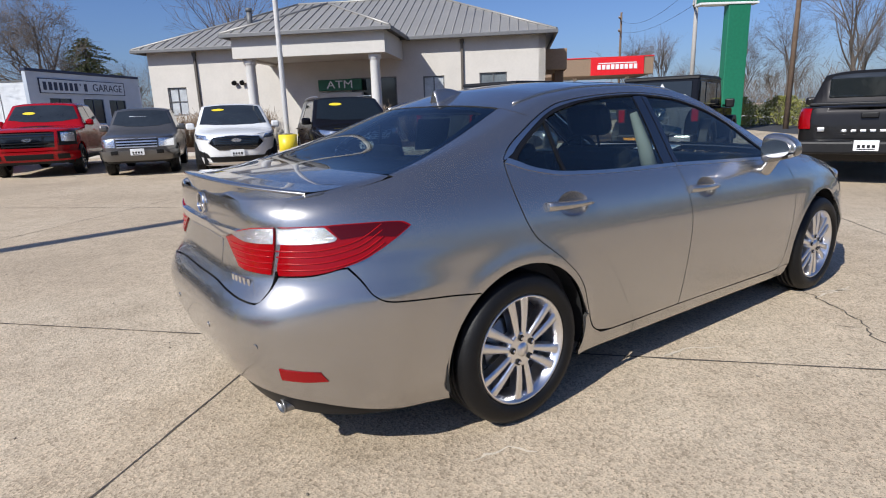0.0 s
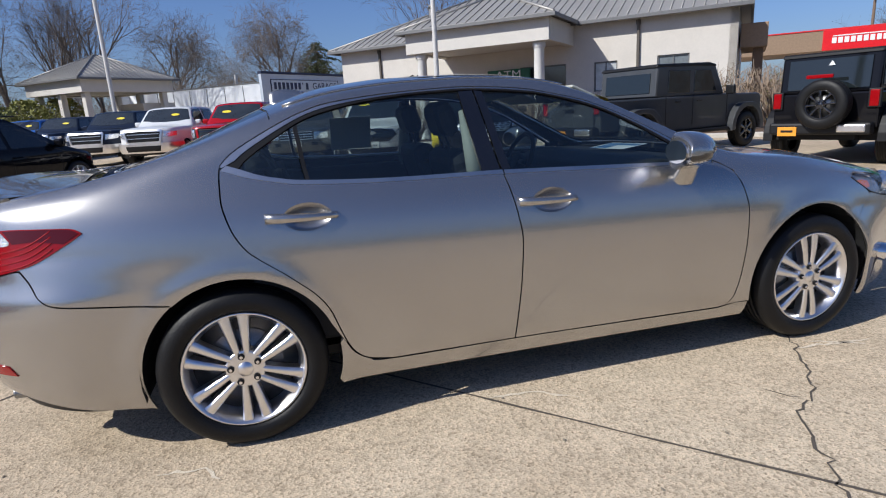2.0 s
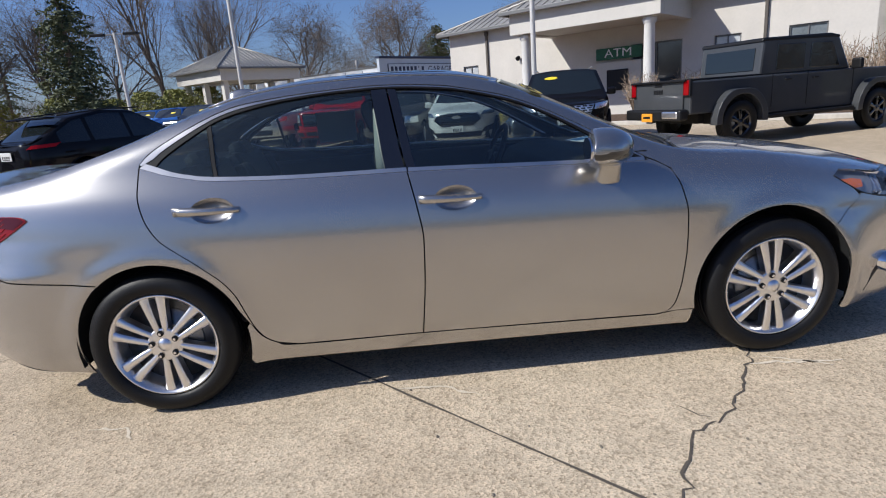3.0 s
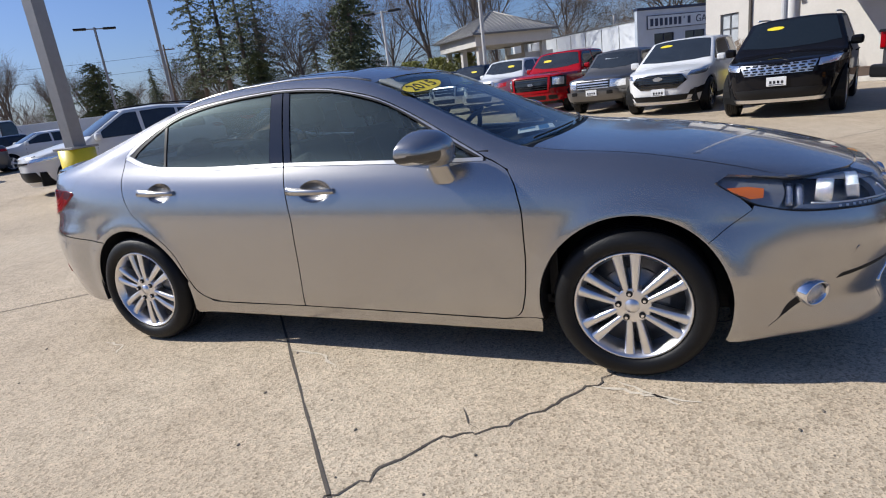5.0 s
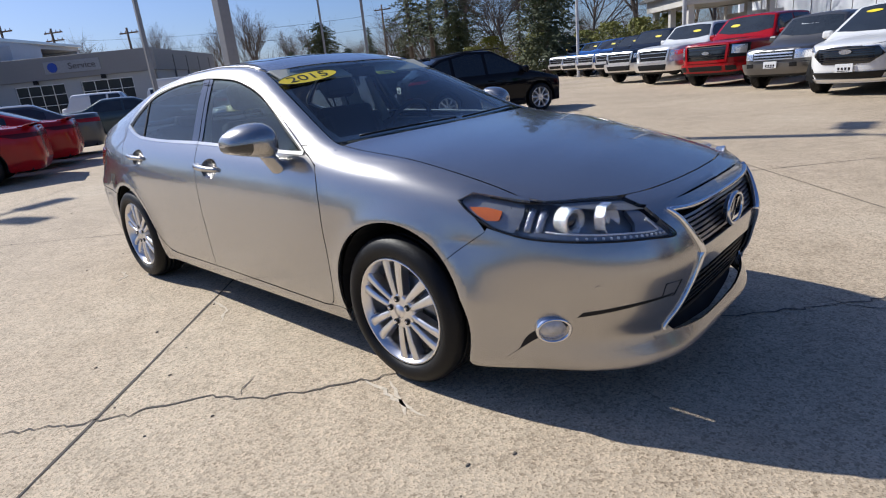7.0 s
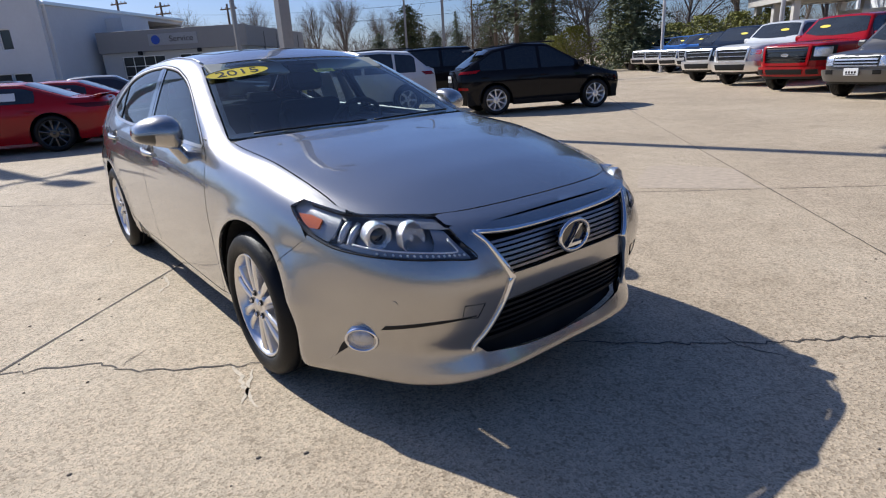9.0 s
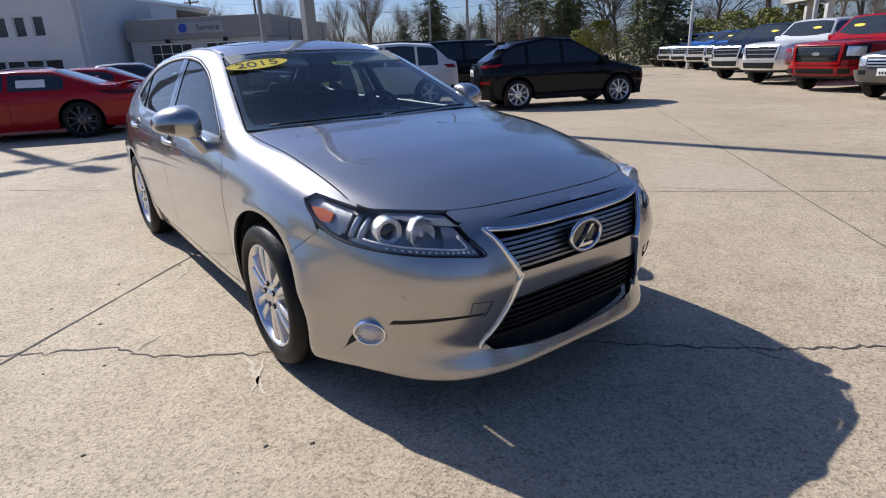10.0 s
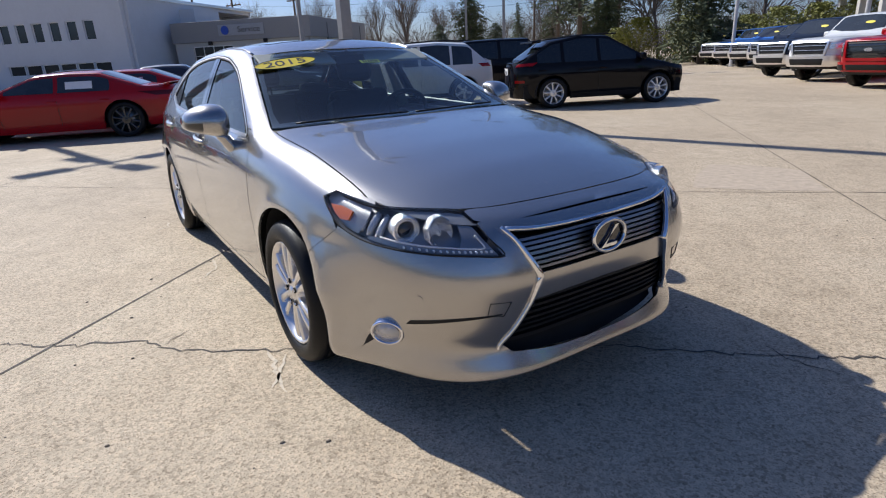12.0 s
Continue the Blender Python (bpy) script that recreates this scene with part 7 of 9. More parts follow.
for colname, x, y, turn, lab in (("teal_grey", -20.6, 6.2, 68, "teal-grey sedan with silver wheels"), ("grey", -24.5, 9.5, 250, "dark grey sedan in the side row"), ("white", -24.0, 13.5, 250, "white sedan in the side row"), ("navy", -28.5, 14.5, 250, "dark blue sedan in the side row"), ("white", -31.0, 18.0, 250, "white hatchback in the side row"), ("pewter", -35.0, 21.5, 250, "pewter sedan in the side row"), ("black", -18.5, -1.2, 250, "black sedan beyond the red cars"), ("blue", -20.0, -7.5, 250, "blue sedan beyond the red cars")):
    recoloured(SIDECAR, pose(x, y, 0, 0, 0, turn), PAINTS["grey"], PAINTS[colname], lab)
for x, y, turn, lab, L, H in ((-30.5, 9.0, 60, "white four-door off-road vehicle beside the service building", 4.7, 1.85), (-33.0, 13.0, 60, "white pickup truck beside the service building", 5.6, 1.9)):
    truck = "truck" in lab
    v = vehicle("pickup_truck" if truck else "sport_utility", lab, "truck" if truck else "car", pose(x, y, 0, 0, 0, turn), PAINTS["white"], L, 1.9, H, 3.0, 0.8, 0.36, 1.18, 0.75, 0.4, -1.0 if truck else -1.85, -1.2 if truck else -2.0, 1.2, 1.2, nose=7, back=9, wheel=0.4, rim=0.23, bed=-1.15 if truck else None, windows=((-0.95, -0.2), (-0.1, 0.45)), cell=0.14)
for x, y in ((-38.5, 17.5), (-42.0, 22.5)):
    v = vehicle("van", "tall white cargo van by the service building", "van", pose(x, y, 0, 0, 0, 60), PAINTS["white"], 5.9, 2.0, 2.55, 3.6, 1.0, 0.3, 1.25, 1.5, 1.0, -2.75, -3.0, 1.3, 1.25, nose=6, back=12, tumble=0.86, wheel=0.36, rim=0.2, windows=((0.2, 1.15),), cell=0.16, group="white vans")


# ---- boxy off-road vehicles and the dark pickup, seen from behind ----
def slab(bm, pts, y0, y1, bevel=0.02, mat=0):
    """A side outline (x, z) pulled across from y0 to y1."""
    extrude(bm, pts, y1 - y0, Matrix(((1, 0, 0, 0), (0, 0, -1, y1), (0, 1, 0, 0), (0, 0, 0, 1))), mat, bevel)


def offroad(name, label, category, at, color, truck):
    car = thing(name, at, label, category)
    base = 3.49 if truck else 3.0
    bf, br = base / 2, -base / 2
    xr = br - (1.05 if truck else 0.62)
    rear_cab = -1.2 if truck else xr + 0.06
    w = 0.8
    bm = bmesh.new()
    slab(bm, [(xr, 0.62), (xr, 1.2), (bf - 0.55, 1.22), (bf + 0.62, 1.2), (bf + 0.72, 1.12), (bf + 0.72, 0.7), (bf - 0.5, 0.62), (bf - 0.5, 0.5), (br + 0.5, 0.5), (br + 0.45, 0.62)], -w, w, 0.03)
    body = part("body", bm, color, car)
    bm = bmesh.new()
    slab(bm, [(rear_cab, 1.2), (rear_cab + 0.06, 1.84), (bf - 1.2, 1.87), (bf - 0.98, 1.83), (bf - 0.62, 1.21)], -w + 0.045, w - 0.045, 0.045)
    cab = part("cab", bm, color, car)
    bm = bmesh.new()
    slab(bm, [(rear_cab + 0.02, 1.8), (rear_cab + 0.06, 1.87), (bf - 1.2, 1.9), (bf - 0.96, 1.855), (bf - 0.98, 1.8)], -w + 0.04, w - 0.04, 0.03)
    part("hard_top", bm, BLACK, car, "black hard top")
    for m in (-1, 1):
        y = m * (w - 0.044)
        spans = ((-0.82, -0.12), (0.02, bf - 0.95)) if truck else ((rear_cab + 0.12, rear_cab + 0.62), (rear_cab + 0.72, -0.15), (-0.05, bf - 0.95))
        for i, (x0, x1) in enumerate(spans):
            top_x = x1 - (0.22 if i == len(spans) - 1 else 0.0)
            bm = bmesh.new()
            slab(bm, [(x0, 1.29), (x0 + 0.02, 1.74), (top_x, 1.74), (x1, 1.29)], y - 0.012, y + 0.012, 0.008)
            part("side_window", bm, DARKGLASS, car)
        for x in (-0.05, bf - 0.6, -0.92) if truck else (-0.1, bf - 0.62, rear_cab + 0.67):
            bm = bmesh.new()
            block(bm, 0.01, 0.01, 0.6, Matrix.Translation((x, m * w, 0.62)))
            part("door_seam", bm, VOID, car)
        for x in (0.15, -0.55) if truck else (0.05, -0.75):
            bm = bmesh.new()
            block(bm, 0.15, 0.03, 0.03, Matrix.Translation((x, m * (w + 0.012), 1.09)), 0.008)
            part("door_handle", bm, BLACK, car)
        for cx, hi in ((bf, 1.1), (br, 1.08)):
            bm = bmesh.new()
            R = 0.47
            arch_o = [(cx + (R + 0.13) * math.cos(a), 0.45 + min((R + 0.13) * math.sin(a), 0.56)) for a in np.radians(np.linspace(-5, 185, 15))]
            arch_i = [(cx + R * math.cos(a), 0.45 + min(R * math.sin(a), 0.46)) for a in np.radians(np.linspace(185, -5, 15))]
            slab(bm, arch_o + arch_i, m * w if m > 0 else -w - 0.17, w + 0.17 if m > 0 else -w, 0.012)
            part("wheel_flare", bm, BLACK if not truck else color, car, "wide wheel flare")
            bm = bmesh.new()
            slab(bm, arch_i, m * (w + 0.0) - 0.01 if m < 0 else w - 0.3, m * w + 0.3 if m < 0 else w + 0.01, 0)
            part("wheel_housing", bm, VOID, car)
        bm = bmesh.new()
        block(bm, 0.1, 0.2, 0.2, Matrix.Translation((bf - 0.68, m * (w + 0.13), 1.2)), 0.03)
        block(bm, 0.04, 0.1, 0.04, Matrix.Translation((bf - 0.66, m * (w + 0.02), 1.23)), 0.01)
        part("wing_mirror", bm, BLACK, car)
        bm = bmesh.new()
        block(bm, 0.08, 0.13, 0.26, Matrix.Translation((xr - 0.01, m * (w - 0.07), 0.96)), 0.015)
        lamp = part("tail_lamp", bm, REDLENS, car, "square red tail lamp in a black frame")
        bm = bmesh.new()
        block(bm, 0.06, 0.18, 0.3, Matrix.Translation((xr - 0.005, m * (w - 0.07), 0.94)), 0.01)
        part("lamp_frame", bm, BLACK, lamp)
        bm = bmesh.new()
        block(bm, base - 1.25, 0.12, 0.08, Matrix.Translation((0, m * (w + 0.06), 0.42)), 0.02)
        part("step_bar", bm, BLACK, car)
    # tail
    if truck:
        bm = bmesh.new()
        block(bm, 0.05, 1.3, 0.5, Matrix.Translation((xr - 0.015, 0, 0.7)), 0.015)
        gate = part("tailgate", bm, color, car, "grey tailgate with plain badge bars")
        bm = bmesh.new()
        for i in range(4):
            block(bm, 0.012, 0.05, 0.075, Matrix.Translation((xr - 0.045, 0.1 - 0.066 * i, 1.0)), 0.004)
        part("badge_print", bm, BLACK, gate)
        bm = bmesh.new()
        block(bm, 0.03, 0.2, 0.05, Matrix.Translation((xr - 0.04, 0, 1.13)), 0.01)
        part("gate_handle", bm, BLACK, gate)
        bm = bmesh.new()
        block(bm, br - xr + 0.75, 1.5, 0.04, Matrix.Translation(((xr + rear_cab) / 2, 0, 1.2)), 0.01)
        part("bed_cover", bm, BLACK, car, "black soft bed cover")
        bm = bmesh.new()
        slab(bm, [(rear_cab - 0.006, 1.3), (rear_cab + 0.03, 1.7), (rear_cab + 0.06, 1.7), (rear_cab + 0.02, 1.3)], -0.6, 0.6, 0.008)
        part("rear_window", bm, DARKGLASS, cab, "wide dark rear window of the cab")
    else:
        bm = bmesh.new()
        slab(bm, [(rear_cab - 0.02, 1.26), (rear_cab + 0.025, 1.76), (rear_cab + 0.06, 1.76), (rear_cab + 0.02, 1.26)], -0.62, 0.62, 0.008)
        rw = part("rear_window", bm, DARKGLASS, car)
        bm = bmesh.new()
        extrude(bm, [(0, 0.045), (-0.05, -0.035), (0.05, -0.035)], 0.004, Matrix(((0, 0, -1, rear_cab - 0.005), (-1, 0, 0, -0.05), (0, 1, 0, 1.68), (0, 0, 0, 1))))
        part("window_sticker", bm, WHITE, rw)
        spare = wheel_parts(0.4, 0.23, 0.24, 8, False, GLOSS, 36, 5, 0.04)
        at2 = Matrix.Translation((xr - 0.36, -0.08, 1.02)) @ Matrix.Rotation(radians(-90), 4, "Y")
        first = None
        for nm, me, lb in spare:
            if first is None:
                first = put("spare_wheel", me, car, "spare wheel with black rim on the tailgate", at2)
            else:
                put(nm, me, first, lb)
        bm = bmesh.new()
        block(bm, 0.04, 0.4, 0.06, Matrix.Translation((xr - 0.25, 0, 1.44)), 0.01)
        part("brake_light", bm, REDLENS, car, "red third brake light")
        bm = bmesh.new()
        block(bm, 0.2, 0.25, 0.3, Matrix.Translation((xr - 0.1, -0.08, 0.9)), 0.02)
        part("spare_bracket", bm, BLACK, car)
    bm = bmesh.new()
    block(bm, 0.2, 1.55, 0.2, Matrix.Translation((xr - 0.1, 0, 0.52)), 0.04)
    bump = part("rear_bumper", bm, BLACK, car)
    bm = bmesh.new()
    block(bm, 0.21, 0.42, 0.14, Matrix.Translation((xr - 0.11, -0.5, 0.555)), 0.03)
    part("bumper_end", bm, BRIGHT, bump)
    bm = bmesh.new()
    block(bm, 0.012, 0.31, 0.155, Matrix.Translation((xr - 0.212, 0.46 if not truck else 0.1, 0.5)), 0.004)
    pl = part("number_plate", bm, surface("orange_plate", (0.75, 0.3, 0.02), 0.5), bump, "orange dealer plate with dark bars")
    bm = bmesh.new()
    block(bm, 0.016, 0.2, 0.04, Matrix.Translation((xr - 0.213, 0.46 if not truck else 0.1, 0.56)), 0.003)
    part("plate_print", bm, BLACK, pl)
    bm = bmesh.new()
    block(bm, 0.16, 1.5, 0.2, Matrix.Translation((bf + 0.78, 0, 0.55)), 0.04)
    part("front_bumper", bm, BLACK, car)
    bm = bmesh.new()
    block(bm, base + 1.2, 1.0, 0.3, Matrix.Translation((0, 0, 0.42)))
    part("underbody", bm, VOID, car)
    add_wheels(car, wheels_for(0.405, 0.235, True, 6), [(bf, -0.93, 0.405, -1), (br, -0.93, 0.405, -1), (bf, 0.93, 0.405, 1), (br, 0.93, 0.405, 1)])
    return car


offroad("off_road_vehicle", "black four-door off-road vehicle with spare wheel on its tailgate", "car", pose(9.75, 5.4, 0, 0, 0, 20), PAINTS["black"], False)
offroad("off_road_pickup", "slate grey off-road pickup with a black bed cover", "truck", pose(7.8, 9.0, 0, 0, 0, 15) @ Matrix.Scale(1.06, 4), PAINTS["slate"], True)
v = vehicle("pickup_truck", "graphite pickup truck with black bed cover, seen from behind", "truck", pose(10.06, 1.69, 0, 0, 0, 18), PAINTS["graphite"], 5.4, 1.89, 1.8, 3.23, 0.92, 0.34, 1.15, 1.05, 0.6, -0.9, -1.05, 1.18, 1.2, nose=6, back=12, bed=-1.0, wheel=0.385, rim=0.22, windows=((-0.85, -0.12), (-0.04, 0.75)), cell=0.08)
bm = bmesh.new()
block(bm, 1.45, 1.62, 0.05, Matrix.Translation((-1.78, 0, 1.2)), 0.015)
part("bed_cover", bm, BLACK, v["car"], "black bed cover")
v["lay"]("cab_window", "top", np.array([(-1.0, -0.6), (-0.94, -0.6), (-0.94, 0.6), (-1.0, 0.6)]), DARKGLASS, 0.01, v["car"], "", False)
bm = bmesh.new()
block(bm, 0.03, 1.25, 0.34, Matrix.Translation((-1.03, 0, 1.33)), 0.02)
part("rear_window", bm, DARKGLASS, v["car"], "dark sliding rear window")
pair_patch(v, "tail_lamp", [(0.74, 0.86), (0.93, 0.86), (0.93, 1.16), (0.74, 1.16)], REDLENS, 0.02, "upright red tail lamp", 0.03, -1)
nose_patch(v, "tailgate", [(0, 0.72), (0.7, 0.72), (0.72, 1.17), (0, 1.17)], PAINTS["graphite"], 0.012, "graphite tailgate with plain letter bars", 0.02, -1)
bm = bmesh.new()
for i in range(6):
    block(bm, 0.012, 0.07, 0.035, Matrix.Translation((v["xr"] - 0.02, 0.3 - 0.12 * i, 0.81)), 0.004)
block(bm, 0.012, 0.09, 0.06, Matrix.Translation((v["xr"] - 0.02, 0.6, 0.82)), 0.004)
part("badge_print", bm, BRIGHT, v["car"], "plain silver badge bars")
bm = bmesh.new()
block(bm, 0.03, 0.22, 0.08, Matrix.Translation((v["xr"] - 0.02, 0, 1.02)), 0.015)
part("gate_handle", bm, BLACK, v["car"])
bm = bmesh.new()
block(bm, 0.18, 1.78, 0.2, Matrix.Translation((v["xr"] - 0.07, 0, 0.48)), 0.04)
part("rear_bumper", bm, BLACK, v["car"])
v["S"].rear = (lambda f: lambda z: f(z) - 0.14)(v["S"].rear)
number_plate(v, 0.62, -1)


# ---- buildings ----
STUCCO = surface("beige_stucco", (0.62, 0.58, 0.52), 0.9, 0.0, 0.07, 1.2, 0.004, world_space=True)
FASCIA = surface("pale_fascia", (0.6, 0.57, 0.52), 0.8, 0.0, 0.06, 1.0, 0.002, world_space=True)
ROOFMETAL = surface("grey_standing_seam", (0.34, 0.325, 0.3), 0.45, 0.3, 0.1, 0.8, world_space=True)
PANE = surface("window_pane", (0.03, 0.035, 0.04), 0.05, 0.0, 0.15, 2.0, spec=0.7)
BLIND = surface("pane_with_blind", (0.5, 0.52, 0.53), 0.12, 0.0, 0.25, 3.0, spec=0.7)
PALEPANE = surface("grey_pane", (0.16, 0.18, 0.19), 0.06, 0.0, 0.35, 1.5, spec=0.7)
FRAME = surface("window_frame", (0.16, 0.16, 0.16), 0.5, 0.2)
WHITEPAINT = surface("white_siding", (0.74, 0.76, 0.78), 0.6, 0.0, 0.06, 0.8, world_space=True)
BLUEGREY = surface("blue_grey_wall", (0.5, 0.55, 0.62), 0.7, 0.0, 0.08, 1.0, world_space=True)
NAVYTRIM = surface("navy_trim", (0.02, 0.03, 0.07), 0.6)
GREENSIGN = surface("green_sign", (0.02, 0.12, 0.06), 0.5)
POLE = surface("pole_metal", (0.3, 0.29, 0.28), 0.5, 0.4, 0.1)
PALESTEEL = surface("pale_pole", (0.6, 0.58, 0.55), 0.5, 0.1, 0.08)
DULLWHITE = surface("service_panel", (0.46, 0.46, 0.45), 0.6, 0.1, 0.05, 0.6, world_space=True)
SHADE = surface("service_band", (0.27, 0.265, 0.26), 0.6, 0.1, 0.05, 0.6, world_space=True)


def hip_roof(house, u0, u1, v0, v1, z, slope, name="roof", seams=0.42, material=None, front_only=False):
    """A hipped metal roof over a rectangle, with raised seams and an eaves edge."""
    d = min(u1 - u0, v1 - v0) / 2
    zr = z + d * slope
    if u1 - u0 > v1 - v0:
        a, b = (u0 + d, (v0 + v1) / 2), (u1 - d, (v0 + v1) / 2)
    else:
        a, b = ((u0 + u1) / 2, v0 + d), ((u0 + u1) / 2, v1 - d)
    bm = bmesh.new()
    c = [bm.verts.new((x, y, z)) for x, y in ((u0, v0), (u1, v0), (u1, v1), (u0, v1))]
    r = [bm.verts.new((*a, zr)), bm.verts.new((*b, zr))]
    if u1 - u0 > v1 - v0:
        faces = [(c[0], c[1], r[1], r[0]), (c[1], c[2], r[1]), (c[2], c[3], r[0], r[1]), (c[3], c[0], r[0])]
    else:
        faces = [(c[0], c[1], r[0]), (c[1], c[2], r[1], r[0]), (c[2], c[3], r[1]), (c[3], c[0], r[0], r[1])]
    for f in faces:
        bm.faces.new(f)
    bm.faces.new(c[::-1])
    roof = part(name, bm, material or ROOFMETAL, house)
    # raised seams run up each slope
    bm = bmesh.new()
    h = lambda x, y: z + slope * min(x - u0, u1 - x, y - v0, v1 - y)
    for u in np.arange(u0 + seams, u1, seams):
        run = min(d, u - u0, u1 - u)
        for y0, sg in ((v0, 1), (v1, -1)):
            rod(bm, [(u, y0, z + 0.02), (u, y0 + sg * run, z + run * slope + 0.02)], [0.025, 0.025], 4)
    for y in np.arange(v0 + seams, v1, seams):
        run = min(d, y - v0, v1 - y)
        for x0, sg in ((u0, 1), (u1, -1)):
            rod(bm, [(x0, y, z + 0.02), (x0 + sg * run, y, z + run * slope + 0.02)], [0.025, 0.025], 4)
    ridge = [((u0, v0), a), ((u1, v1), b), ((u0, v1), a if u1 - u0 > v1 - v0 else b), ((u1, v0), b if u1 - u0 > v1 - v0 else a)]
    for (x, y), (p, q) in ridge:
        rod(bm, [(x, y, z + 0.02), (p, q, zr + 0.02)], [0.06, 0.06], 6)
    rod(bm, [(*a, zr + 0.02), (*b, zr + 0.02)], [0.06, 0.06], 6)
    tagged(part("seams", bm, material or ROOFMETAL, roof), kind="stuff")
    bm = bmesh.new()
    for x0, y0, sx, sy in (((u0 + u1) / 2, v0, u1 - u0 + 0.12, 0.12), ((u0 + u1) / 2, v1, u1 - u0 + 0.12, 0.12), (u0, (v0 + v1) / 2, 0.12, v1 - v0), (u1, (v0 + v1) / 2, 0.12, v1 - v0)):
        block(bm, sx, sy, 0.16, Matrix.Translation((x0, y0, z - 0.15)), 0.02)
    part("gutter", bm, FRAME, roof)
    return roof


def window_unit(house, at, w, h, cols=1, rows=1, name="window", frame=None, glass=None, depth=0.1):
    """A window in the local plane: x across, z up, -y outwards; set into the wall."""
    bm = bmesh.new()
    t = 0.06
    for x in (-w / 2 + t / 2, w / 2 - t / 2):
        block(bm, t, depth, h, at @ Matrix.Translation((x, 0, 0)), 0.008)
    for z in (0, h - t):
        block(bm, w - 2 * t, depth, t, at @ Matrix.Translation((0, 0, z)), 0.008)
    for i in range(1, cols):
        block(bm, 0.045, depth * 0.8, h - 2 * t, at @ Matrix.Translation((-w / 2 + w * i / cols, 0, t)), 0.005)
    for j in range(1, rows):
        block(bm, w - 2 * t, depth * 0.8, 0.045, at @ Matrix.Translation((0, 0, h * j / rows - 0.02)), 0.005)
    win = part(name, bm, frame or FRAME, house)
    for i in range(cols):
        for j in range(rows):
            bm = bmesh.new()
            block(bm, w / cols - 0.04, 0.012, h / rows - 0.04, at @ Matrix.Translation((-w / 2 + w * (i + 0.5) / cols, 0.01, h * j / rows + 0.02)))
            part("pane", bm, glass or PANE, win)
    return win


def wall_with_holes(bm, length, height, thick, holes, at, mat=0):
    """A wall in one piece along x from 0, its outer face on y = 0; holes: (x0, x1, z0, z1)."""
    xs = sorted({0.0, length, *[h[0] for h in holes], *[h[1] for h in holes]})
    zs = sorted({0.0, height, *[h[2] for h in holes], *[h[3] for h in holes]})
    nx, nz = len(xs) - 1, len(zs) - 1

    def solid(i, j):
        return 0 <= i < nx and 0 <= j < nz and not any(h[0] <= xs[i] and xs[i + 1] <= h[1] and h[2] <= zs[j] and zs[j + 1] <= h[3] for h in holes)

    grid = {}

    def vert(i, j, k):
        if (i, j, k) not in grid:
            grid[i, j, k] = bm.verts.new(at @ Vector((xs[i], thick * k, zs[j])))
        return grid[i, j, k]

    for i in range(nx):
        for j in range(nz):
            if not solid(i, j):
                continue
            bm.faces.new((vert(i, j, 0), vert(i + 1, j, 0), vert(i + 1, j + 1, 0), vert(i, j + 1, 0)))
            bm.faces.new((vert(i, j, 1), vert(i, j + 1, 1), vert(i + 1, j + 1, 1), vert(i + 1, j, 1)))
            for di, dj, p, q in ((-1, 0, (i, j), (i, j + 1)), (1, 0, (i + 1, j + 1), (i + 1, j)), (0, -1, (i + 1, j), (i, j)), (0, 1, (i, j + 1), (i + 1, j + 1))):
                if not solid(i + di, j + dj):
                    bm.faces.new((vert(*p, 0), vert(*q, 0), vert(*q, 1), vert(*p, 1)))


